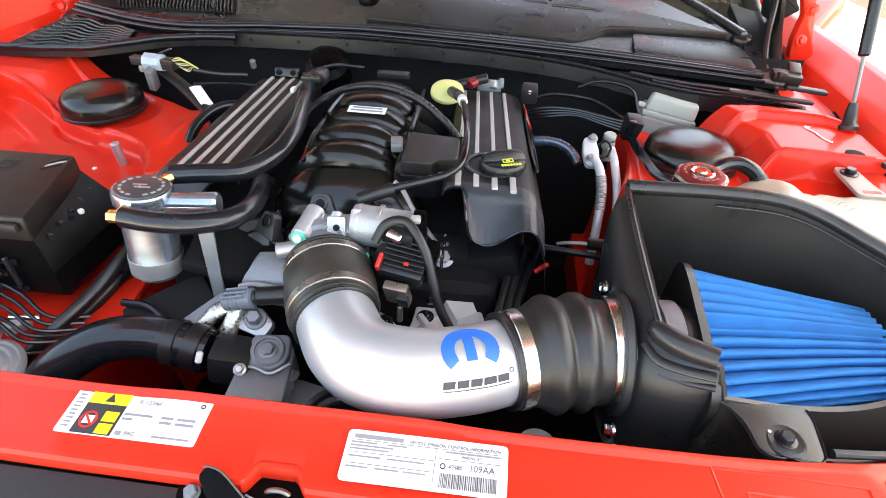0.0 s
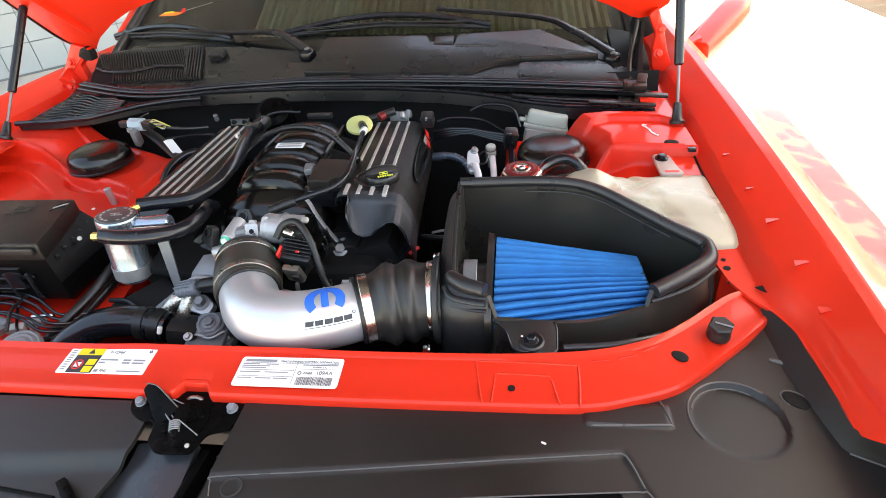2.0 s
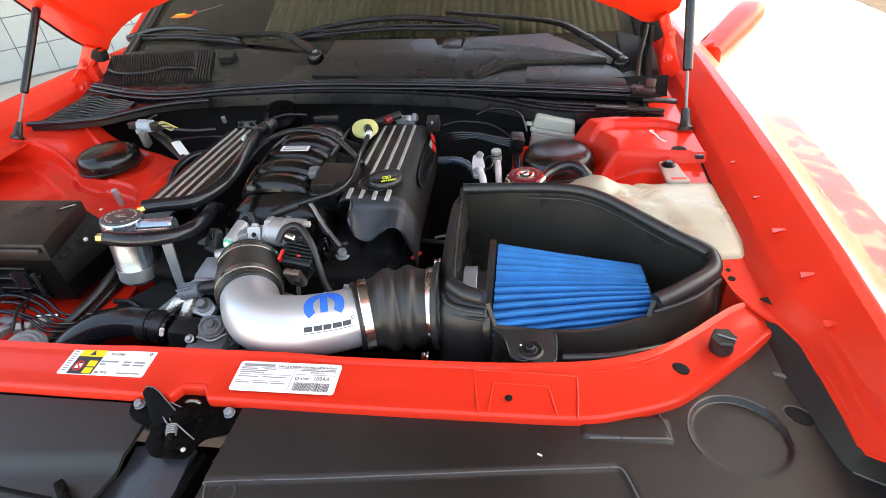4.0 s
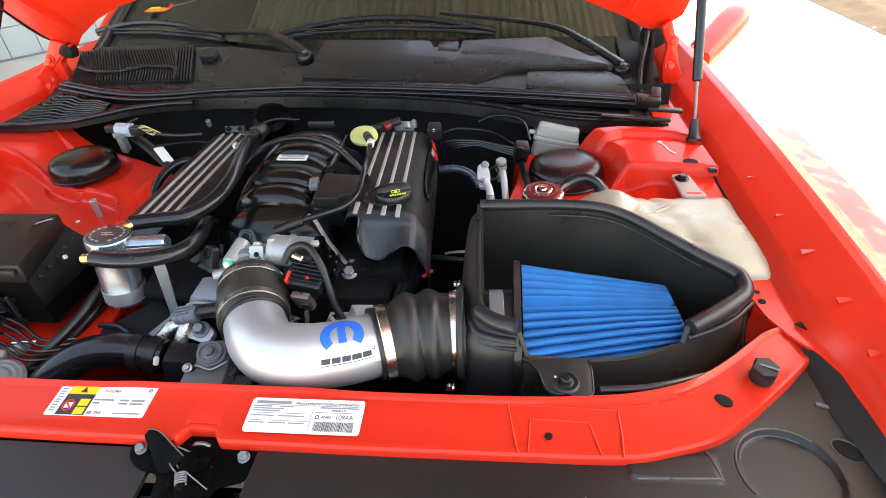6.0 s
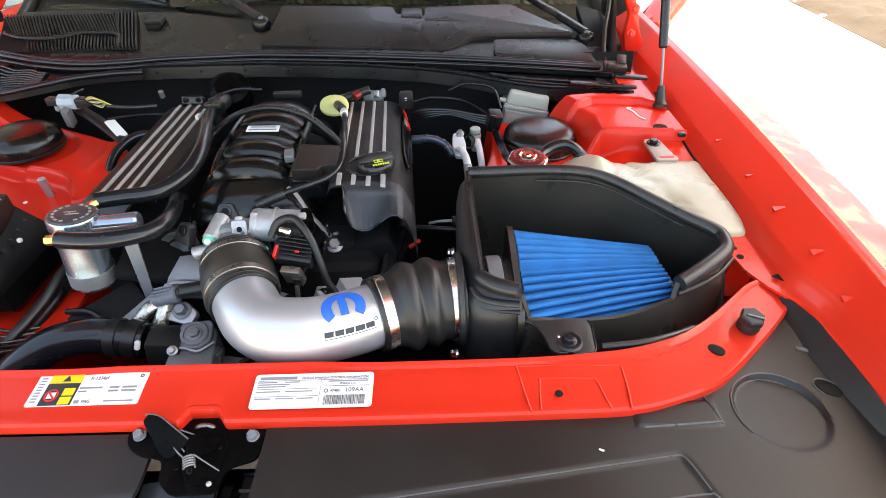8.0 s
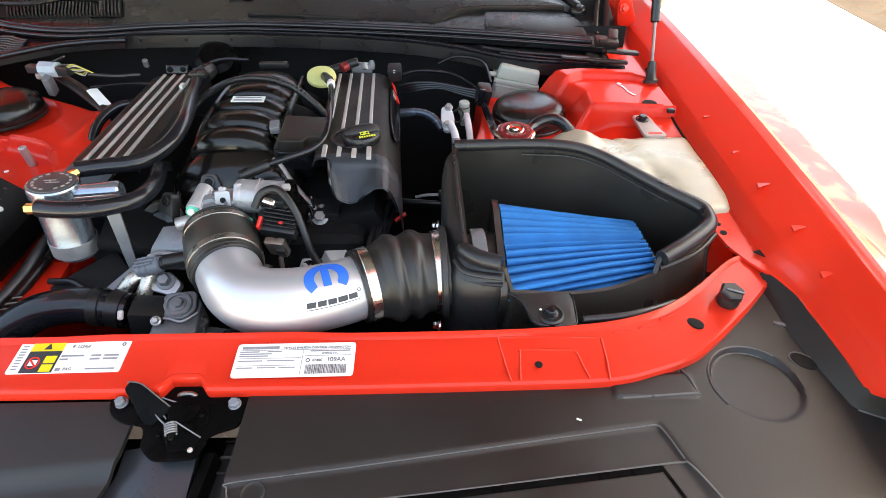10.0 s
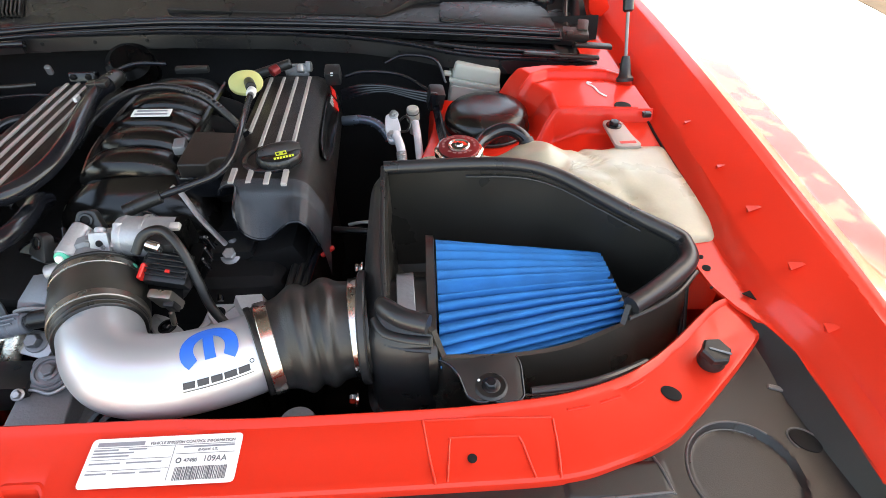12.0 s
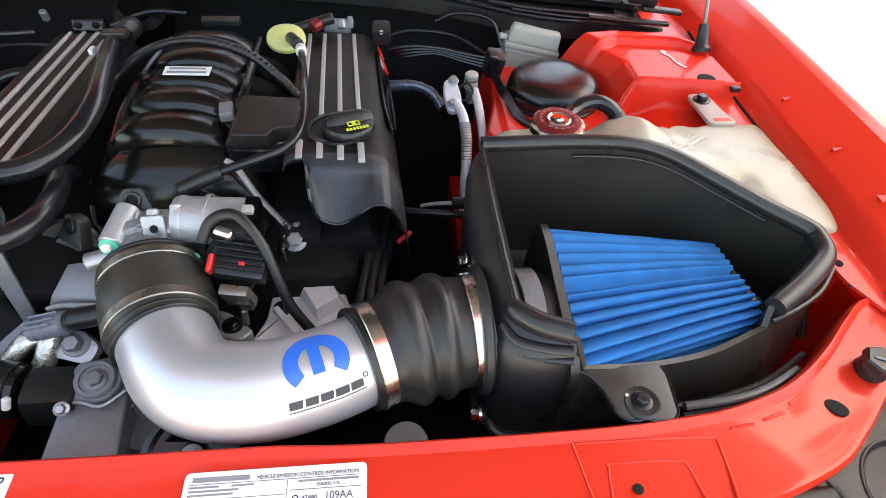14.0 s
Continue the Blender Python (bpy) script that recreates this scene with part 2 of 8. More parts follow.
def bolt(origin, axis, r=0.006, h=0.006, flange=1.5):
    m = axis_matrix(origin, axis)
    head = lathe([(r * 0.85, 0), (r, h * 0.15), (r, h * 0.8), (r * 0.8, h)], (0, 0, h * 0.3), (0, 0, 1), 6)
    base = lathe([(r * flange, 0), (r * flange, h * 0.25), (r * flange * 0.9, h * 0.35)], (0, 0, 0), (0, 0, 1), 20)
    return shifted(merge(head, base), m)


def spline(points, n=8):
    """Catmull-Rom through the points (any number of values each)."""
    p = [np.array(q, float) for q in points]
    p = [2 * p[0] - p[1]] + p + [2 * p[-1] - p[-2]]
    out = []
    for i in range(1, len(p) - 2):
        for k in range(n):
            t = k / n
            out.append(0.5 * (2 * p[i] + (p[i + 1] - p[i - 1]) * t + (2 * p[i - 1] - 5 * p[i] + 4 * p[i + 1] - p[i + 2]) * t * t + (3 * p[i] - p[i - 1] - 3 * p[i + 1] + p[i + 2]) * t ** 3))
    out.append(p[-2])
    return out


def frames_along(pts):
    """A frame (normal, side) at every point, turning as little as it can."""
    pts = [Vector(q[:3]) for q in pts]
    out, up = [], None
    for i, q in enumerate(pts):
        d = (pts[min(i + 1, len(pts) - 1)] - pts[max(i - 1, 0)]).normalized()
        if up is None:
            up = Vector((0, 0, 1)) if abs(d.z) < 0.9 else Vector((0, 1, 0))
        up = (up - d * up.dot(d)).normalized()
        out.append((q, up.copy(), d.cross(up), d))
    return out


def sweep(points, r=0.005, n=8, seg=14, ridges=None, flat=1.0):
    """A round tube along a smooth line; a fourth value of a point is its own radius. ridges: (metres between, depth)."""
    pts = spline(points, n)
    if ridges:
        length = sum(float(np.linalg.norm(pts[i + 1][:3] - pts[i][:3])) for i in range(len(pts) - 1))
        pts = spline(points, max(n, int(4 * length / ridges[0] / (len(points) - 1))))
    verts, faces, run = [], [], 0.0
    fr = frames_along(pts)
    for i, (q, up, side, d) in enumerate(fr):
        rr = float(pts[i][3]) if len(pts[i]) > 3 else r
        if i:
            run += (q - fr[i - 1][0]).length
        if ridges:
            rr -= ridges[1] * (0.5 - 0.5 * math.cos(2 * math.pi * run / ridges[0]))
        for k in range(seg):
            a = 2 * math.pi * k / seg
            verts.append(q + (up * math.cos(a) * flat + side * math.sin(a)) * rr)
    m = len(fr)
    for i in range(m - 1):
        for k in range(seg):
            j = (k + 1) % seg
            faces.append((i * seg + k, i * seg + j, (i + 1) * seg + j, (i + 1) * seg + k))
    faces.append(tuple(range(seg - 1, -1, -1)))
    faces.append(tuple(range((m - 1) * seg, m * seg)))
    bm = raw(verts, faces)
    bmesh.ops.recalc_face_normals(bm, faces=bm.faces)
    return bm


def prism(poly, z0, z1, bevel=0.002, m=None, seg=2):
    n = len(poly)
    bm = raw([(x, y, z0) for x, y in poly] + [(x, y, z1) for x, y in poly],
             [tuple(range(n - 1, -1, -1)), tuple(range(n, 2 * n))] + [(i, (i + 1) % n, n + (i + 1) % n, n + i) for i in range(n)])
    bmesh.ops.recalc_face_normals(bm, faces=bm.faces)
    if bevel:
        bmesh.ops.bevel(bm, geom=[e for e in bm.edges if abs(e.verts[0].co.z - e.verts[1].co.z) < 1e-7], offset=bevel, segments=seg, profile=0.6, affect="EDGES")
    return shifted(bm, m) if m else bm


def rounded(poly, r, n=4):
    """A polygon with its corners cut round."""
    out, k = [], len(poly)
    for i in range(k):
        a, b, c = Vector(poly[i - 1]), Vector(poly[i]), Vector(poly[(i + 1) % k])
        q = min(r, (a - b).length * 0.45, (c - b).length * 0.45)
        s, e = b + (a - b).normalized() * q, b + (c - b).normalized() * q
        for j in range(n + 1):
            t = j / n
            out.append(tuple(s * (1 - t) ** 2 + b * 2 * t * (1 - t) + e * t * t))
    return out


def step(a, b, x):
    t = min(1.0, max(0.0, (x - a) / (b - a)))
    return t * t * (3 - 2 * t)


def field(x0, x1, nx, y0, y1, ny, height, thick=0.004, keep=None, warp=None):
    """A sheet over the plan, with a rim that gives it thickness."""
    verts, faces = [], []
    for j in range(ny + 1):
        for i in range(nx + 1):
            x, y = x0 + (x1 - x0) * i / nx, y0 + (y1 - y0) * j / ny
            if warp:
                x, y = warp(x, y)
            verts.append((x, y, height(x, y)))
    for j in range(ny):
        for i in range(nx):
            a = j * (nx + 1) + i
            cx, cy = (verts[a][0] + verts[a + 1][0]) / 2, (verts[a][1] + verts[a + nx + 1][1]) / 2
            if keep is None or keep(cx, cy):
                faces.append((a, a + 1, a + nx + 2, a + nx + 1))
    bm = raw(verts, faces)
    loose = [v for v in bm.verts if not v.link_faces]
    bmesh.ops.delete(bm, geom=loose, context="VERTS")
    if thick:
        edge = [e for e in bm.edges if e.is_boundary]
        new_geom = bmesh.ops.extrude_edge_only(bm, edges=edge)["geom"]
        for v in new_geom:
            if isinstance(v, bmesh.types.BMVert):
                v.co.z -= thick
    return bm


def loft(rows, close=False, cap=True):
    """Skin between rows of equally many points; close joins each row's ends."""
    n, verts, faces = len(rows[0]), [], []
    for r in rows:
        verts += [tuple(p) for p in r]
    for i in range(len(rows) - 1):
        for k in range(n if close else n - 1):
            j = (k + 1) % n
            faces.append((i * n + k, i * n + j, (i + 1) * n + j, (i + 1) * n + k))
    if cap and close:
        faces += [tuple(range(n - 1, -1, -1)), tuple(range((len(rows) - 1) * n, len(rows) * n))]
    bm = raw(verts, faces)
    bmesh.ops.recalc_face_normals(bm, faces=bm.faces)
    return bm


def lettering(text, size, m, depth=0.0002):
    """The text as a mesh, its baseline's left end at the pose m."""
    cu = bpy.data.curves.new("text", "FONT")
    cu.body, cu.size, cu.extrude = text, size, depth
    ob = bpy.data.objects.new("text", cu)
    scene.collection.objects.link(ob)
    bpy.context.view_layer.update()
    me = bpy.data.meshes.new_from_object(ob.evaluated_get(bpy.context.evaluated_depsgraph_get()))
    bpy.data.objects.remove(ob)
    bm = bmesh.new()
    bm.from_mesh(me)
    bpy.data.meshes.remove(me)
    return shifted(bm, m)

# ---------------------------------------------------------------- the ground and the tiled wall
single("ground", field(-60, 60, 24, -60, 60, 24, lambda x, y: 0.0, 0), CONCRETE, "sunlit pale concrete driveway slab", "ground", kind="structure")


def mulch_h(x, y):
    return 0.05 * min(1.0, (x - 3.75) * 4) + 0.03 * noise.noise((x * 6, y * 6, 0)) + 0.03 * noise.noise((x * 17, y * 17, 2)) if x > 3.76 else 0.004


single("mulch_bed", field(3.75, 8.0, 60, 2.0, 12.0, 120, mulch_h, 0.01), MULCH, "brown bark mulch bed beside the driveway", "mulch", kind="stuff")
WALL_AT = Matrix.Translation((-5.2, 4.6, 0)) @ pose(0, 0, 0, 0, 0, 50)


def tiled_wall():
    wall = single("wall_west", shifted(box((0, 0.07, 1.6), (7.0, 0.12, 3.2), 0.004), WALL_AT), GROUT, "tiled garden wall with grey joints", "wall", kind="structure")
    me = None
    for i in range(16):
        for j in range(9):
            m = WALL_AT @ pose((i - 8) * 0.30 + 0.07, 0.004, 0.17 + j * 0.30)
            if me is None:
                t = part("tile", box((0, 0, 0), (0.292, 0.012, 0.292), 0.003, 1), TILE)
                me = t.data
            else:
                t = new("tile", me)
            t.parent = wall
            t.matrix_basis = m
    return wall


# ---------------------------------------------------------------- the car's front panels
def crossmember():
    bar = thing("radiator_crossmember", (0, -0.03, 0.80), "red painted steel crossmember over the radiator", "car panel")
    # stations: back edge, front edge
    right = [((0.0, 0.006), (0.0, -0.075))] + [((x, 0.006), (x, -0.075)) for x in (0.02, 0.035, 0.05, 0.065, 0.085, 0.12)] + [((0.20, 0.003), (0.20, -0.075)), ((0.38, 0.005), (0.38, -0.073)), ((0.47, 0.011), (0.495, -0.070)),
             ((0.52, 0.018), (0.55, -0.058)), ((0.572, 0.033), (0.605, -0.038)), ((0.61, 0.052), (0.64, -0.014)), ((0.646, 0.077), (0.672, 0.012)),
             ((0.68, 0.105), (0.71, 0.045)), ((0.712, 0.128), (0.745, 0.078)), ((0.755, 0.140), (0.775, 0.105))]
    left = [((-b[0], b[1]), (-f[0], f[1])) for b, f in right[:0:-1]]
    st = spline([(*b, *f) for b, f in left + right], 6)
    rows = []
    prof = [(0.0, -0.045), (0.0, -0.006), (0.015, -0.001), (0.05, 0.002), (0.12, 0.0), (0.16, -0.002), (0.5, -0.004), (0.82, -0.0085), (0.88, -0.0076), (0.95, -0.0084), (0.985, -0.0115), (0.997, -0.016), (0.99, -0.024)]
    for bx, by, fx, fy in st:
        lift = 0.004 * step(0.55, 0.70, abs(bx))
        notch = 0.016 * step(-0.030, -0.019, bx) * (1 - step(0.010, 0.027, bx))
        row = []
        for s, z in prof:
            x, y = bx + (fx - bx) * s, by + (fy - by) * s + notch * max(0.0, 2 * s - 1)
            row.append((x, y, 0.914 + z + lift))
        rows.append(row)
    part("top_panel", loft(rows, close=True), RED, bar, sharp=28)
    def top_z(y):
        return 0.914 + float(np.interp((0.006 - y) / 0.081, (0.0, 0.05, 0.16, 0.5, 0.82, 0.88, 0.95, 1.0), (-0.006, 0.002, -0.002, -0.004, -0.0085, -0.0076, -0.0084, -0.018)))
    # pressed seams round the raised pad
    for name, line in (("seam", [(0.366, -0.008), (0.371, -0.040), (0.377, -0.070)]), ("seam", [(0.368, -0.0085), (0.43, -0.0085), (0.493, -0.0105)]), ("seam", [(0.494, -0.012), (0.494, -0.044), (0.492, -0.069)])):
        part(name, sweep([(x, y, top_z(y) - 0.0002) for x, y in line], 0.0014, 6, 8), RED, bar)
    part("pressed_pad", sweep([(x, y, top_z(y) - 0.0002) for x, y in ((0.388, -0.068), (0.390, -0.048), (0.392, -0.030), (0.396, -0.027), (0.450, -0.028), (0.459, -0.031), (0.464, -0.048), (0.469, -0.068))], 0.0013, 6, 8), RED, bar)
    part("small_hole", lathe([(0.0045, 0), (0.0045, 0.001), (0.003, 0.0012)], (0.412, -0.048, 0.9082), (0, 0, 1), 20), DARK, bar, "dark round hole")
    oval = [(0.0105 * math.cos(a), 0.0075 * math.sin(a)) for a in np.linspace(0, 2 * math.pi, 25)[:-1]]
    part("oval_hole", prism(oval, 0, 0.0035, 0.0008, pose(0.620, 0.011, 0.9088, 0, 0, -35)), DARK, bar, "dark oval hole")
    for x, y, a in ((0.522, -0.002, 8), (0.556, 0.006, 16), (0.587, 0.022, 28)):
        part("slot", box((x, y, 0.9125), (0.024, 0.003, 0.0016), 0.0006, 1, (0, 0, a)), RED_IN, bar)
    return bar


def bump_stop():
    s = thing("hood_bump_stop", (0.674, 0.048, 0.915), "black rubber hood bump stop on the crossmember", "rubber stop")
    part("foot", lathe([(0.0135, 0), (0.0145, 0.004), (0.013, 0.013), (0.010, 0.015)], (0.674, 0.046, 0.912), (0, 0, 1), 24), RUBBER, s)
    part("head", lathe([(0.0135, 0), (0.0155, 0.002), (0.0155, 0.009), (0.0135, 0.011)], (0.674, 0.046, 0.925), (0, -0.1, 1), 6), BELLOWS, s, "worn grey rubber head")
    part("ridge", box((0.676, 0.042, 0.9368), (0.022, 0.0022, 0.0024), 0.0008, 1, (0, 0, -25)), GREYMETAL, s)


def crease_y(x):
    """The long moulded crease of the front cover in plan."""
    return float(np.interp(x, (0.077, 0.285, 0.53), (-0.177, -0.151, -0.119)))


def slot_y(x):
    """The upper edge of the hatch's slot in plan."""
    return float(np.interp(x, (0.09, 0.286, 0.526), (-0.209, -0.191, -0.165)))


def shroud_h(x, y):
    """The grained cover before the crossmember: a crease, the round recess, the raised outer rim."""
    z = 0.892 + 0.10 * min(0.0, y + 0.20) - 0.9 * max(0.0, -y - 0.33) ** 1.5
    if x < 0.72:
        lim = 0.537 + 0.36 * max(0.0, -0.121 - y)
        z -= 0.0035 * step(crease_y(x) + 0.005, crease_y(x) - 0.005, y) * step(lim + 0.005, lim - 0.005, x)
    d = math.hypot((x - 0.669), (y + 0.066))
    z -= 0.008 * step(0.0535, 0.0485, d) * min(1.0, max(0.0, 0.58 + (x - 0.669) * 4 + (y + 0.066) * 7))
    z += 0.010 * step(0.70, 0.75, x) * step(0.0, 0.07, y)
    px, py = x - 0.545, y + 0.068
    if abs(px) < 0.052 and abs(py) < 0.02:
        z += 0.003 * step(0.050, 0.046, abs(px)) * step(0.018, 0.014, abs(py))
    return z


def front_shroud():
    s = thing("radiator_shroud_left", (0.4, -0.2, 0.60), "black grained plastic radiator cover panel before the crossmember", "plastic cover", group="radiator covers")

    def keep(x, y):
        if x < 0.5:
            return y < -0.060
        front = float(np.interp(x, (0.5, 0.58, 0.66, 0.728, 0.80), (-0.035, -0.005, 0.045, 0.10, 0.11)))
        return y < front and x < float(np.interp(y, (-0.50, -0.40, -0.22, -0.145, -0.122, -0.10), (0.945, 0.932, 0.884, 0.840, 0.810, 0.772)))
    part("panel", field(0.072, 0.935, 300, -0.50, 0.110, 210, shroud_h, 0.006, keep), SHROUD, s)
    part("round_clip", lathe([(0.0125, 0), (0.0125, 0.0012), (0.0115, 0.0018), (0.0105, 0.0012), (0.006, 0.0011)], (0.104, -0.187, shroud_h(0.104, -0.187)), (0, 0, 1), 32), SHROUD, s)

    def line(name, pts, r=0.0010, n=6, mt=None):
        part(name, sweep([(x, y, shroud_h(x, y) + 0.0005) for x, y, *_ in spline([(*q, 0) for q in pts], n)], r, 1, 6), mt or EDGE, s, "worn pale moulded edge")
    line("recess_rim", [(0.669 + 0.0535 * math.cos(radians(q)), -0.066 + 0.0535 * math.sin(radians(q))) for q in range(45, 215, 12)], 0.0011, 3)
    line("recess_rim", [(0.669 + 0.0490 * math.cos(radians(q)), -0.066 + 0.0490 * math.sin(radians(q))) for q in range(55, 165, 12)], 0.0008, 3)
    line("moulded_line", [(0.082, -0.199), (0.076, -0.182), (0.082, -0.1765), (0.197, -0.1625), (0.285, -0.151), (0.42, -0.133), (0.526, -0.1195)], 0.0008)
    line("moulded_line", [(0.526, -0.1195), (0.534, -0.1195), (0.540, -0.127), (0.551, -0.159)], 0.0010)
    line("moulded_line", [(q, slot_y(q) + 0.0010) for q in (0.10, 0.286, 0.45, 0.526)], 0.0009)
    line("moulded_line", [(0.526, -0.1640), (0.548, -0.1625), (0.556, -0.168), (0.581, -0.217), (0.640, -0.33)], 0.0010)
    line("pad_line", [(0.503, -0.0850), (0.55, -0.0835), (0.592, -0.0815), (0.594, -0.079), (0.587, -0.046)], 0.0013)
    # dark strips laid just above the flat cover stand for the slot's shade
    rows = [[(x, slot_y(x) + dy, shroud_h(x, slot_y(x) + dy) + 0.0006) for dy in (0.0, -0.0075)] for x in np.linspace(0.10, 0.524, 40)]
    part("hatch_slot", loft(rows), LATCH, s, "dark strip drawn for the slot round the hatch")
    rows = [[(0.522 + 0.40 * (-0.166 - y) + dx, y, shroud_h(0.522 + 0.40 * (-0.166 - y), y) + 0.0006) for dx in (0.0, 0.0045)] for y in np.linspace(-0.166, -0.34, 20)]
    part("hatch_slot", loft(rows), LATCH, s, "dark strip drawn for the slot round the hatch")
    flange = []
    for bx, by, tx, ty, tz in ((0.738, 0.100, 0.746, 0.100, 0.919), (0.741, 0.060, 0.763, 0.060, 0.919), (0.744, 0.030, 0.767, 0.030, 0.919), (0.753, -0.040, 0.768, -0.040, 0.919), (0.763, -0.098, 0.770, -0.096, 0.919), (0.768, -0.1045, 0.774, -0.1045, 0.920), (0.806, -0.1225, 0.785, -0.1255, 0.932), (0.836, -0.145, 0.796, -0.146, 0.943), (0.88, -0.22, 0.832, -0.21, 0.962), (0.93, -0.40, 0.925, -0.41, 0.972)):
        bz = shroud_h(bx, by)
        flange.append([(bx - 0.002, by - 0.002, bz - 0.004), (bx, by, bz + 0.001), (bx * 0.5 + tx * 0.5, by * 0.5 + ty * 0.5, bz * 0.5 + tz * 0.5), (tx, ty, tz), (tx + 0.006, ty + 0.002, tz - 0.001)])
    part("side_flange", loft(flange), SHROUD, s, "upturned black plastic flange", 50)
    line("flange_line", [(0.767, -0.1055), (0.785, -0.1145), (0.806, -0.1240)], 0.0012)
    part("oval_hole", prism([(0.015 * math.cos(a), 0.010 * math.sin(a)) for a in np.linspace(0, 2 * math.pi, 25)[:-1]], 0, 0.003, 0.0008, pose(0.741, -0.037, shroud_h(0.741, -0.037) - 0.0018, 0, 0, -42)), DARK, s, "dark oval opening")
    line("oval_rim", [(0.741 + 0.017 * math.cos(radians(q)) * 0.74 + 0.012 * math.sin(radians(q)) * 0.67, -0.037 - 0.017 * math.cos(radians(q)) * 0.67 + 0.012 * math.sin(radians(q)) * 0.74) for q in range(60, 270, 20)], 0.0009, 3)
    part("clip_slot", box((0.741, 0.022, shroud_h(0.741, 0.022) + 0.0005), (0.018, 0.006, 0.003), 0.001, 1, (0, 0, -20)), EDGE, s)
    part("speck", box((0.449, -0.112, shroud_h(0.449, -0.112) + 0.0006), (0.006, 0.0025, 0.0012), 0.0005, 1, (0, 0, -25)), PAPER, s, "white speck of dirt")
    w = thing("radiator_shroud_right", (-0.3, -0.2, 0.60), "black grained plastic radiator cover panel beside the latch", "plastic cover", group="radiator covers")

    def left_h(x, y):
        return 0.889 + 0.10 * (y + 0.08) - 0.012 * step(-0.144 + 0.09 * (x + 0.06), -0.166 + 0.09 * (x + 0.06), y) - 0.9 * max(0.0, -y - 0.33) ** 1.5
    part("panel", field(-0.80, -0.052, 150, -0.50, -0.077, 110, left_h, 0.006, warp=lambda x, y: (-0.80 + (x + 0.80) * (0.746 + 0.30 * min(0.0, y + 0.14)) / 0.748, y)), SHROUD, w)
    # dark line drawn for the shade in the panel's slot
    part("slot_lip", sweep([(-0.50, -0.195, 0.868), (-0.30, -0.190, 0.868), (-0.12, -0.203, 0.868)], 0.0022, 6, 8), LATCH, w)


def crest_x(y):
    """The fender's crest in plan."""
    return float(np.interp(y, (-0.42, -0.02, 0.15, 0.35, 0.60, 1.00, 1.55), (0.800, 0.828, 0.839, 0.847, 0.853, 0.859, 0.862)))


def fender_h(x, y):
    """Red inner wing: from the gutter up to a narrow rounded crest, then out and down to a flare."""
    u = x - 0.022 * step(0.1, 0.95, y)
    z = 0.918 + 0.022 * step(-0.1, 0.9, y)
    s = 0.020 * step(0.13, 0.04, y)
    foot, crest = x - u + 0.766 + s, crest_x(y)
    z += 0.026 * step(0.747 + s, 0.770 + s, u) + 0.0385 * min(1.0, max(0.0, (x - foot) / (crest - 0.016 - foot))) + 0.0023 * step(crest - 0.018, crest, x)
    out = max(0.0, x - crest)
    # flare put in only where dappled shade shows; elsewhere steep, hiding the lit shoulder
    flare = step(0.86, 0.76, y) * step(0.10, 0.24, y)
    z -= 0.80 * min(out, 0.080) + (0.95 - 0.78 * flare) * max(0.0, out - 0.080)
    if out > 0.145:
        z -= 40.0 * (out - 0.145) ** 2 + 0.3 * (out - 0.145)
    return z


def fender_in(y):
    """The fender's folded inner edge in plan."""
    return float(np.interp(y, (-0.42, -0.20, -0.145, -0.125, -0.104, -0.095, 0.05, 0.085, 0.115, 0.15, 0.20), (0.920, 0.822, 0.793, 0.783, 0.773, 0.769, 0.766, 0.754, 0.732, 0.716, 0.708)))


def across(u, y):
    """Stations across the fender, with the crest on one of them."""
    a, c = fender_in(y), crest_x(y)
    return (a + 2 * u * (c - a) if u < 0.5 else c + (2 * u - 1) * (1.030 - c)), y


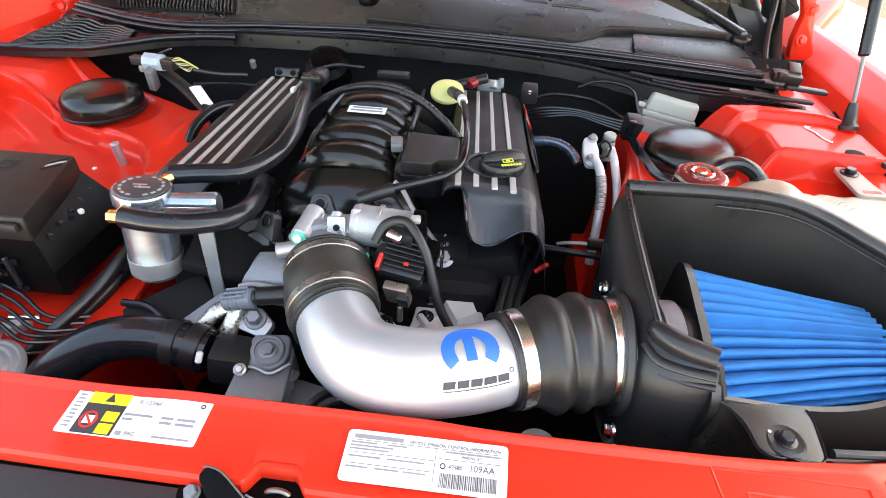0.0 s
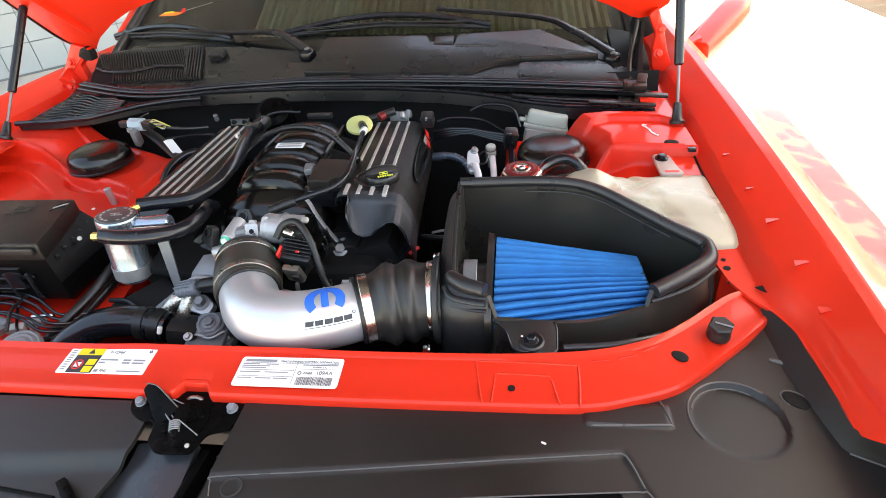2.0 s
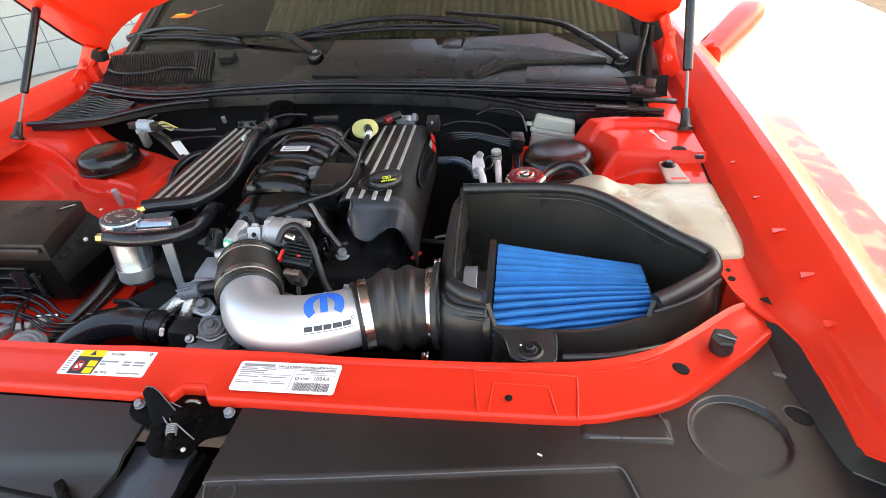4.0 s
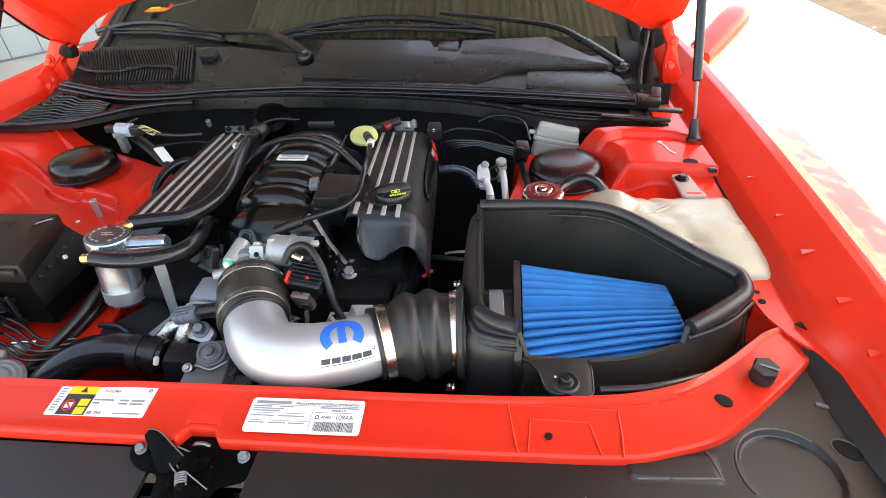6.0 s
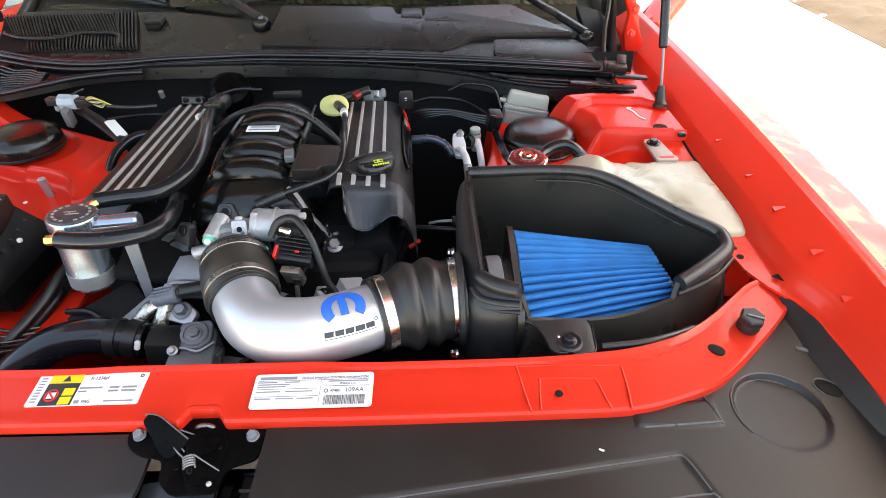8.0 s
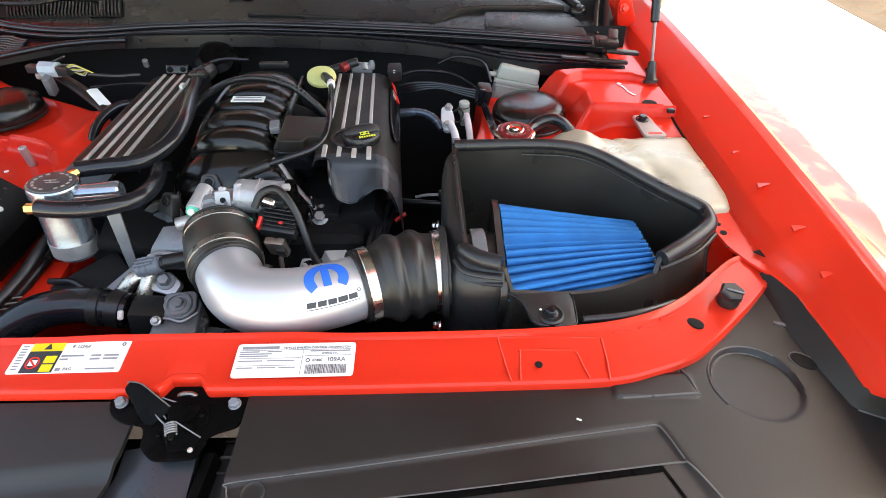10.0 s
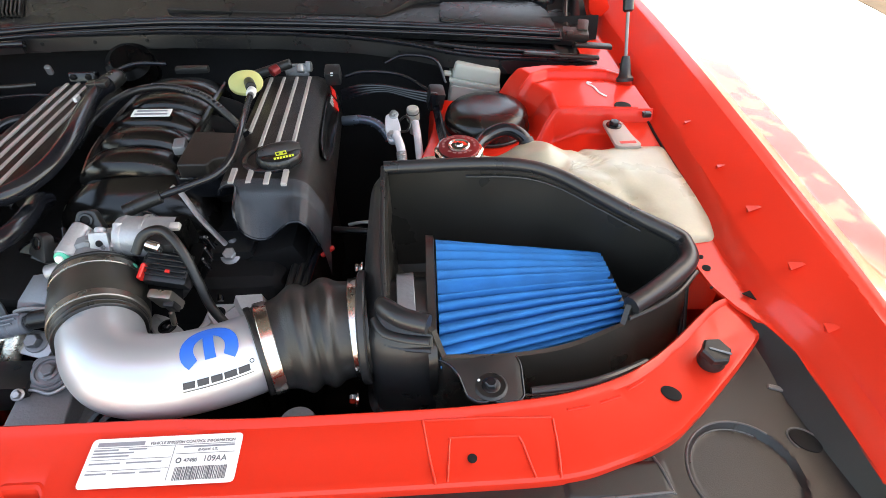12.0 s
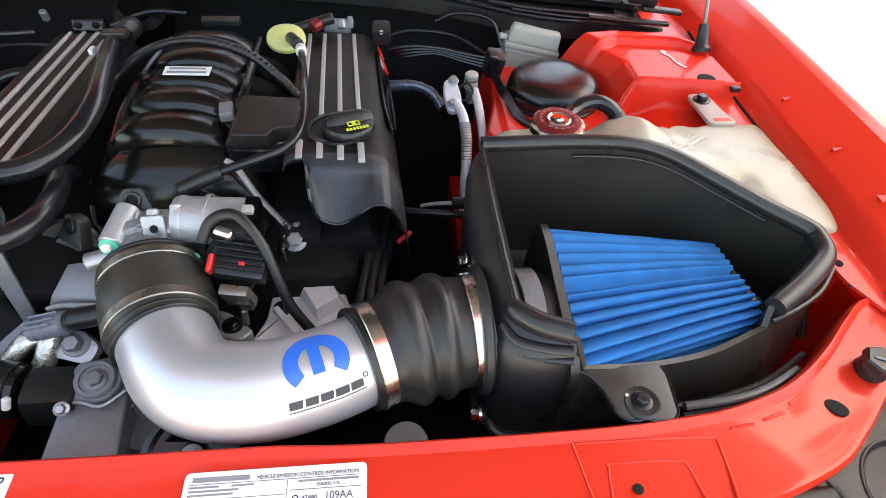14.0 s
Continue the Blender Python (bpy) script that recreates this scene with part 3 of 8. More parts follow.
def fenders():
    for side, name in ((1, "fender_left"), (-1, "fender_right")):
        f = thing(name, (side * 0.85, 0.4, 0.40), "glossy red painted front fender with a folded inner edge", "car fender", group="front fenders")
        bm = field(0.0, 1.0, 84, -0.42, 1.55, 210, fender_h, 0.004, warp=across)
        if side < 0:
            for v in bm.verts:
                v.co.x = -v.co.x - 0.13
                v.co.z += 0.030
            bmesh.ops.reverse_faces(bm, faces=bm.faces)
        part("wing", bm, RED_OUT, f, sharp=12)
        ex = 1.030 if side > 0 else -1.160
        flank = [[(ex, y, fender_h(1.030, y) + (0.030 if side < 0 else 0) - 0.002), (ex + 0.012 * side, y, 0.66), (ex + 0.006 * side, y, 0.45), (ex - 0.03 * side, y, 0.24)] for y in np.linspace(-0.42, 1.55, 12)]
        part("flank", loft(flank), RED_OUT, f, sharp=40)
        for y in (0.050, 0.131, 0.236, 0.335, 0.46) if side > 0 else (0.62, 0.70):
            x = 0.792 if side > 0 else -0.922
            z = fender_h(0.792, y) + (0.030 if side < 0 else 0)
            k = 1.0 if y < 0.3 else 0.6
            bm = raw([(x - 0.011 * k, y - 0.006 * k, z + 0.0025 * k), (x + 0.014 * side * k, y + 0.001, z + 0.0062 * k), (x - 0.007 * k, y + 0.009 * k, z + 0.0010 * k), (x - 0.006, y + 0.003, z - 0.006)], [(0, 1, 2), (0, 3, 1), (1, 3, 2), (2, 3, 0)])
            bmesh.ops.recalc_face_normals(bm, faces=bm.faces)
            part("pressed_tab", bm, RED, f)
        if side > 0:
            part("seam", sweep([(x, y, fender_h(x, y) + 0.0006) for x, y in ((0.749, 0.235), (0.753, 0.28), (0.7565, 0.348), (0.757, 0.44), (0.758, 0.50), (0.762, 0.58), (0.766, 0.66), (0.772, 0.75))], 0.0021, 6, 8), DARK, f, "dark gutter seam")
            for x, y, r in ((0.721, 0.179, 0.0052), (0.7215, 0.199, 0.0036), (0.714, 0.146, 0.0018)):
                part("wing_hole", lathe([(r, 0), (r, 0.0012), (0.5 * r, 0.0014)], (x, y, fender_h(x, y) - 0.0002), (-0.1, 0, 1), 18), DARK, f, "dark hole in the wing")
            part("wing_notch", prism([(0.743, 0.131), (0.757, 0.136), (0.759, 0.115)], 0, 0.0015, 0, pose(0, 0, fender_h(0.752, 0.127) + 0.001)), DARK, f, "dark notch behind the crossmember")
            for a, b in (((0.7125, 0.214, 0.922), (0.702, 0.140, 0.835)), ((0.7060, 0.205, 0.922), (0.697, 0.140, 0.835))):
                part("wing_strip", rod(a, b, 0.0028, 12), RUBBER, f, "thin black rubber strip")


def tower_left_h(x, y):
    """Inner wing on the car's left: the strut's cup, a flat shelf with a crisp front ledge and a raised rear flange."""
    front = float(np.interp(x, (0.50, 0.552, 0.573, 0.601, 0.652, 0.70, 0.77), (0.455, 0.506, 0.530, 0.545, 0.541, 0.533, 0.526)))
    crease = float(np.interp(x, (0.45, 0.54, 0.572, 0.612, 0.700, 0.722, 0.745), (0.655, 0.660, 0.668, 0.690, 0.682, 0.676, 0.655)))
    rear = float(np.interp(x, (0.36, 0.50, 0.56, 0.612, 0.700, 0.725, 0.760), (0.735, 0.712, 0.708, 0.716, 0.706, 0.690, 0.655)))
    xr = x + 0.55 * max(0.0, y - 0.62)
    z = 0.890
    shelf = 0.060 * step(0.560, 0.612, xr)
    ramp = 0.022 * step(0.585, 0.660, x) + 0.010 * step(0.478, 0.470, y) * step(0.60, 0.63, x)
    k = step(front - 0.006, front + 0.008, y)
    z += shelf * k + ramp * (1 - k)
    z += 0.005 * math.exp(-((y - front - 0.010) / 0.005) ** 2) * step(0.56, 0.60, x)
    z += 0.011 * step(crease - 0.004, crease + 0.004, y) * step(0.50, 0.60, xr)
    z -= 0.004 * math.exp(-((y - crease + 0.008) / 0.005) ** 2) * step(0.56, 0.60, x)
    z -= 0.32 * step(rear, rear + 0.022, y) * step(0.775, 0.735, x)
    low = 0.026 * step(0.52, 0.46, y)
    z -= 0.26 * step(0.366 + low, 0.336 + low, x - 0.03 * math.sin((y - 0.5) * 9))
    z -= 0.10 * step(0.47, 0.40, y) * step(0.56, 0.48, x)
    return z


def tower_right_h(x, y):
    """The same on the car's right, with a fluted lobe towards the engine and the stud's lower shelf."""
    front = float(np.interp(x, (-1.0, -0.827, -0.76, -0.659, -0.60, -0.548, -0.497, -0.45, -0.425, -0.40, -0.37), (0.640, 0.630, 0.610, 0.548, 0.520, 0.500, 0.488, 0.470, 0.445, 0.405, 0.34)))
    low = float(np.interp(x, (-1.0, -0.88, -0.833, -0.76, -0.692, -0.60), (0.590, 0.585, 0.590, 0.548, 0.505, 0.45)))
    crease = float(np.interp(x, (-1.0, -0.84, -0.78, -0.682, -0.60), (0.795, 0.795, 0.755, 0.680, 0.65)))
    z = 0.921 - 0.05 * (x + 0.5)
    z += 0.010 * step(-0.62, -0.76, x) + 0.020 * step(-0.66, -0.76, x) * step(0.60, 0.66, y)
    d = math.hypot((x + 0.576) / 0.092, (y - 0.581) / 0.088)
    z -= 0.010 * step(1.05, 0.92, d)
    k = step(front - 0.005, front + 0.007, y) if x < -0.365 else 1.0
    z -= 0.026 * (1 - k)
    z += 0.0045 * math.exp(-((y - front - 0.009) / 0.005) ** 2) * step(-0.36, -0.42, x)
    z -= 0.014 * step(low + 0.010, low - 0.008, y) * step(-0.62, -0.70, x)
    z += 0.008 * step(crease - 0.004, crease + 0.004, y) * step(-0.60, -0.68, x)
    z += 0.010 * math.exp(-((x + 0.400) / 0.020) ** 2) * step(0.46, 0.52, y)
    edge = float(np.interp(y, (0.36, 0.434, 0.480, 0.534, 0.600, 0.646, 0.720, 0.770, 0.840, 0.90), (-0.372, -0.350, -0.326, -0.328, -0.372, -0.462, -0.640, -0.735, -0.852, -0.95)))
    wave = 0.012 * math.sin(y * 80) * step(0.36, 0.40, y) * step(0.53, 0.47, y)
    z -= 0.34 * step(edge - 0.020 + wave, edge + 0.022 + wave, x)
    z -= 0.16 * step(0.345, 0.315, y)
    return z


def inner_wings():
    a = thing("strut_tower_left", (0.5, 0.6, 0.5), "red painted inner wing with a rounded strut tower", "car panel", group="strut towers")
    part("pressing", field(0.3375, 0.765, 171, 0.20, 0.80, 240, tower_left_h, 0.10, lambda x, y: y > 0.345 or x > 0.725), RED_IN, a, sharp=75)
    part("drain_hole", lathe([(0.014, 0), (0.014, 0.002), (0.009, 0.0022)], (0.720, 0.558, tower_left_h(0.720, 0.558)), (0, 0, 1), 24), DARK, a, "dark oval rubber plug")
    part("paint_mark", sweep([(x, y, tower_left_h(x, y) + 0.001) for x, y in ((0.688, 0.652), (0.683, 0.657), (0.681, 0.650), (0.686, 0.642), (0.690, 0.630), (0.692, 0.615), (0.699, 0.600), (0.703, 0.597))], 0.0024, 5, 8, flat=0.4), PAPER, a, "white smear of sealant")
    part("rail_clip", box((0.750, 0.522, 0.952), (0.014, 0.010, 0.008), 0.002), PLASTIC, a)
    b = thing("strut_tower_right", (-0.56, 0.56, 0.5), "red painted inner wing with a rounded strut tower and a stud", "car panel", group="strut towers")
    part("pressing", field(-1.0, -0.29, 230, 0.28, 0.90, 200, tower_right_h, 0.10), RED_IN, b, sharp=75)
    part("stud", rod((-0.468, 0.446, 0.885), (-0.468, 0.443, 0.933), 0.0072, 20), ALU, b, "grey zinc-plated threaded stud")
    part("dot_plug", lathe([(0.004, 0), (0.004, 0.002), (0.002, 0.003)], (-0.502, 0.420, 0.894), (0, 0, 1), 16), PAPER, b, "white paint dot")
    for tower, high, line in ((b, tower_right_h, [(-0.97, 0.649), (-0.827, 0.639), (-0.76, 0.619), (-0.659, 0.557), (-0.60, 0.529), (-0.548, 0.509), (-0.497, 0.497), (-0.45, 0.479), (-0.422, 0.452)]), (b, tower_right_h, [(-0.97, 0.800), (-0.84, 0.800), (-0.78, 0.760), (-0.682, 0.685), (-0.62, 0.662)]), (a, tower_left_h, [(0.565, 0.530), (0.575, 0.541), (0.601, 0.556), (0.652, 0.552), (0.70, 0.544), (0.740, 0.540)]), (a, tower_left_h, [(0.560, 0.672), (0.575, 0.676), (0.612, 0.696), (0.66, 0.693), (0.700, 0.688), (0.722, 0.682)])):
        part("bead", sweep([(x, y, high(x, y) - 0.0012) for x, y, *_ in spline([(*q, 0) for q in line], 4)], 0.0034, 1, 8), RED_IN, tower)
    for tower, x, y, z, r in ((a, 0.490, 0.611, 0.895, 0.077), (b, -0.580, 0.585, 0.928, 0.070)):
        dome = part("strut_cap", lathe([(r, 0), (r * 1.01, 0.004), (r, 0.016), (r * 0.95, 0.027), (r * 0.86, 0.034), (r * 0.70, 0.0385), (r * 0.45, 0.0405), (0.004, 0.041)], (x, y, z), (0, 0, 1), 56), CAPBLK, tower, "black moulded plastic cap", 50)
        part("skirt", ring((x, y, z - 0.004), (0, 0, 1), r * 1.04, 0.01, 0.006, 48), RUBBER, dome)


# ---------------------------------------------------------------- cowl, windscreen, hood
def cowl_z(x, y):
    return 0.990 + 0.24 * (y - 0.74) - 0.045 * x - 0.04 * x * x


def cowl_y(x):
    """The cowl's front lip in plan."""
    return float(np.interp(x, (-0.80, -0.40, -0.135, 0.10, 0.25, 0.35, 0.43, 0.50, 0.64, 0.74), (0.795, 0.800, 0.812, 0.812, 0.805, 0.790, 0.770, 0.760, 0.764, 0.766)))


def seal_y(x):
    """The hood seal in plan."""
    return float(np.interp(x, (-0.80, -0.72, -0.64, -0.547, -0.46, -0.36, -0.143, 0.35, 0.653, 0.74), (0.868, 0.842, 0.818, 0.803, 0.806, 0.820, 0.838, 0.842, 0.845, 0.845)))


def sheared(x0):
    """Lays a plan shape on the cowl's slope near x0."""
    k = -0.045 - 0.08 * x0
    return Matrix(((1, 0, 0, 0), (0, 1, 0, 0), (k, 0.24, 1, 0.990 - 0.24 * 0.74 - 0.045 * x0 - 0.04 * x0 * x0 - k * x0), (0, 0, 0, 1)))


def deck_back(x):
    """The rear edge of the raised cowl deck in plan, with the notch round the wiper's pivot."""
    return float(np.interp(x, (-0.86, -0.60, -0.45, -0.34, -0.28, -0.215, -0.19, -0.14, -0.115, 0.0, 0.30, 0.46, 0.58, 0.66, 0.74), (1.040, 1.045, 1.045, 1.035, 1.010, 0.950, 0.940, 0.950, 1.02, 1.05, 1.05, 1.06, 1.01, 0.96, 0.93)))


def deck_h(x, y):
    z = cowl_z(x, y) - 0.004
    z -= 0.006 * step(0.850, 0.842, y)
    return z


def cowl():
    c = thing("cowl", (0, 0.9, 0.9), "black plastic cowl panel below the windscreen", "cowl")
    xs = np.linspace(-0.42, 0.73, 70)

    def lip(x):
        y, z = cowl_y(x), cowl_z(x, cowl_y(x))
        return [(x, y + 0.02, z - 0.040), (x, y + 0.002, z - 0.032), (x, y - 0.006, z - 0.030), (x, y - 0.004, z - 0.004), (x, y + 0.004, z + 0.001), (x, y + 0.03, z - 0.004)]
    part("front_lip", loft([lip(float(x)) for x in xs]), COWL, c)
    for k in range(11):
        x = -0.37 + k * 0.1
        y = cowl_y(x)
        part("rivet_hole", lathe([(0.0035, 0), (0.0035, 0.001), (0.002, 0.0014)], (x, y - 0.0052, cowl_z(x, y) - 0.014), (0, -1, 0.05), 12), DARK, c)
    for dy, r, h in ((-0.014, 0.0042, 0.001), (0.0, 0.0060, 0.004), (0.015, 0.0042, 0.002)):
        part("seal", sweep([(float(x), seal_y(float(x)) + dy, cowl_z(float(x), seal_y(float(x)) + dy) + h) for x in np.linspace(-0.79, 0.665, 34)], r, 3, 12), HOSE, c, "black rubber hood seal")
    part("lip_bead", sweep([(float(x), cowl_y(float(x)) - 0.001, cowl_z(float(x), cowl_y(float(x))) + 0.001) for x in np.linspace(-0.42, 0.72, 24)], 0.0030, 3, 10), HOSE, c)
    part("end_ledge", sweep([(x, y, cowl_z(x, y) - 0.002) for x, y in ((0.40, 0.800), (0.47, 0.790), (0.56, 0.790), (0.655, 0.792))], 0.0042, 6, 10), COWL, c)
    part("end_bead", sweep([(x, y, cowl_z(x, y) + 0.001) for x, y in ((0.44, 0.778), (0.52, 0.772), (0.60, 0.772), (0.66, 0.776))], 0.0030, 6, 10), HOSE, c)
    part("deck", field(-0.80, 0.72, 200, 0.0, 1.0, 40, deck_h, 0.010, warp=lambda x, v: (x, seal_y(x) + v * (deck_back(x) - seal_y(x)))), COWL, c)
    part("lower_tray", field(-0.86, 0.74, 60, 0.86, 1.13, 20, lambda x, y: cowl_z(x, y) - 0.035, 0.01), PLASTIC, c)
    def rail_y(x):
        return float(np.interp(x, (-0.79, -0.735, -0.674, -0.63, -0.595, -0.518, -0.492, -0.482), (0.945, 0.920, 0.913, 0.922, 0.934, 0.929, 0.915, 0.880)))
    for k in range(40):
        q = k / 39
        xf, xb = -0.762 + 0.325 * q, -0.832 + 0.337 * q
        yf = rail_y(xf) + 0.007 if q < 0.86 else 0.872
        w = 0.0019
        part("grille_slat", prism([(xf - w, yf), (xf + w, yf), (xb + w, 1.033), (xb - w, 1.033)], -0.004, 0.0075, 0.0008, sheared((xf + xb) / 2), 1), SHROUD, c)
        if 0.12 < q < 0.80:
            part("grille_tooth", prism([(xf + 0.024 - w, 0.874), (xf + 0.024 + w, 0.874), (xf + w + 0.008, rail_y(xf + 0.008) - 0.010), (xf - w + 0.008, rail_y(xf + 0.008) - 0.010)], -0.004, 0.006, 0.0008, sheared(xf), 1), SHROUD, c)
    # dark sheet laid under the slats to put shade between them
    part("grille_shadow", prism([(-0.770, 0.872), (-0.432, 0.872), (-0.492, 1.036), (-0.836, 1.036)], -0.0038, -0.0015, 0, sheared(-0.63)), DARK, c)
    plate = rounded([(-0.150, 0.884), (-0.128, 0.950), (-0.122, 1.045), (0.05, 1.055), (0.161, 1.061), (0.180, 1.009), (0.241, 1.009), (0.247, 1.067), (0.471, 1.101), (0.623, 0.973), (0.500, 0.962), (0.411, 0.952), (0.361, 0.941), (0.330, 0.915), (0.295, 0.888)], 0.010)
    bm = prism(plate, -0.012, 0.008, 0.003, None, 3)
    for v in bm.verts:
        v.co.z -= 0.0085 * step(0.975, 0.885, v.co.y) * step(0.40, 0.30, v.co.x)
    part("raised_plate", shifted(bm, sheared(0.22)), COWL, c, "smooth raised black cowl plate", 30)
    part("plate_step", prism(rounded([(0.246, 1.004), (0.330, 1.006), (0.350, 1.000), (0.360, 1.012), (0.246, 1.014)], 0.003), 0.004, 0.011, 0.002, sheared(0.28)), COWL, c)
    part("plate_tongue", prism(rounded([(0.182, 0.985), (0.240, 0.985), (0.232, 0.950), (0.190, 0.950)], 0.006), 0.002, 0.0085, 0.002, sheared(0.21)), COWL, c)
    part("grille_rail", sweep([(x, rail_y(x), cowl_z(x, rail_y(x)) + 0.006) for x in (-0.785, -0.735, -0.674, -0.63, -0.595, -0.555, -0.518, -0.495, -0.484, -0.480)] + [(-0.478, 0.874, cowl_z(-0.478, 0.874) + 0.002)], 0.0052, 6, 10), COWL, c)
    part("washer_nozzle", box((-0.432, 0.990, cowl_z(-0.432, 0.990) + 0.004), (0.046, 0.036, 0.016), 0.005, 3, (13, 0, 0)), SHROUD, c, "dark grey washer nozzle")
    part("nozzle_foot", box((-0.428, 0.968, cowl_z(-0.428, 0.968)), (0.030, 0.012, 0.008), 0.003, 2, (13, 0, 0)), DARK, c)
    part("access_lid", prism(rounded([(0.414, 0.868), (0.416, 0.938), (0.50, 0.948), (0.565, 0.962), (0.625, 0.962), (0.650, 0.935), (0.662, 0.868)], 0.014), -0.006, 0.0035, 0.002, sheared(0.53)), COWL, c, "raised black access lid")
    part("wiper_block", box((0.211, 1.040, cowl_z(0.211, 1.040) - 0.002), (0.056, 0.06, 0.014), 0.005, 2, (13, 0, 0)), COWL, c)
    # the corner piece by the hood hinge
    k = thing("cowl_corner", (0.70, 0.85, 0.95), "dark grey plastic corner piece beside the cowl", "plastic trim")

    def corner_h(x, y):
        z = cowl_z(0.66, y) - 0.020 - 0.25 * max(0.0, x - 0.66) + 0.030 * step(0.86, 1.02, y)
        return z + 0.006 * step(0.012, 0.0, abs(x - 0.695 - 0.10 * (y - 0.80)))
    part("flap", field(0.650, 0.748, 30, 0.752, 1.12, 60, corner_h, 0.02, lambda x, y: x > 0.655 + 0.25 * max(0, 0.79 - y)), DARK, k)
    part("edge_fold", sweep([(0.700, 0.84, corner_h(0.700, 0.84) + 0.004), (0.690, 0.90, corner_h(0.69, 0.90) + 0.012), (0.697, 0.96, corner_h(0.697, 0.96) + 0.030), (0.715, 1.02, corner_h(0.715, 1.02) + 0.050), (0.724, 1.06, corner_h(0.72, 1.06) + 0.075)], 0.0055, 6, 10), SHROUD, k)
    part("wall", loft([[(x, y, corner_h(x, y) - 0.004), (x + 0.003, y + 0.004, corner_h(x, y) + h * 0.5), (x + 0.010, y + 0.008, corner_h(x, y) + h), (x + 0.018, y + 0.006, corner_h(x, y) + h * 0.97)] for x, y, h in ((0.712, 0.86, 0.004), (0.704, 0.90, 0.014), (0.708, 0.96, 0.036), (0.718, 1.02, 0.062), (0.728, 1.07, 0.085))]), RUBBER, k, "upturned black rubber wall", 60)
    part("clip_block", merge(box((0.682, 0.788, 0.992), (0.052, 0.030, 0.016), 0.004, 2, (8, 4, -6)), box((0.700, 0.806, 1.000), (0.022, 0.040, 0.012), 0.003, 2, (10, 4, -14)), box((0.668, 0.776, 0.998), (0.014, 0.012, 0.012), 0.003, 2)), SHROUD, k, "worn grey clip block")
    part("tongue", box((0.716, 0.768, 0.976), (0.075, 0.018, 0.008), 0.003, 2, (0, 5, -3)), SHROUD, k)
    part("tongue", box((0.650, 0.748, 0.966), (0.15, 0.014, 0.007), 0.003, 2, (0, 4, -4)), COWL, k)
    # ribbed duct at the cowl's other end
    d = thing("cowl_side_duct", (-0.74, 0.76, 0.97), "black ribbed plastic duct beside the cowl", "plastic duct")

    def front(x):
        return float(np.interp(x, (-0.90, -0.78, -0.673, -0.60, -0.543, -0.47, -0.404), (0.704, 0.704, 0.712, 0.738, 0.760, 0.773, 0.779)))

    def place(u, v):
        x = -0.88 + u * 0.48 + v * 0.085 * (1 - u)
        y = front(x) + v * (seal_y(x) - 0.016 - front(x))
        return x, y
    part("tray", field(0, 1, 60, 0, 1, 24, lambda x, y: cowl_z(x, y) - 0.008, 0.012, warp=place), COWL, d)
    part("front_edge", sweep([(x, front(x), cowl_z(x, front(x)) - 0.001) for x in np.linspace(-0.885, -0.392, 16)], 0.0068, 4, 12), HOSE, d)
    for k2 in range(9):
        v = 0.16 + k2 * 0.09
        pts = []
        for u in np.linspace(0.06, 0.56 - 0.10 * v, 16):
            x, y = place(float(u), v)
            y += 0.004 * math.sin(u * 34 + v * 2)
            pts.append((x, y, cowl_z(x, y) - 0.004))
        part("rib", sweep(pts, 0.0026, 2, 8), COWL, d)


def glass_pt(x, s):
    """Windscreen: s runs from its base up to the roof."""
    y = 1.075 + 0.16 * x * x + 0.80 * s
    z = 1.045 + 0.44 * s - 0.03 * x - 0.03 * x * x
    return (x * (1 - 0.12 * s), y, z)


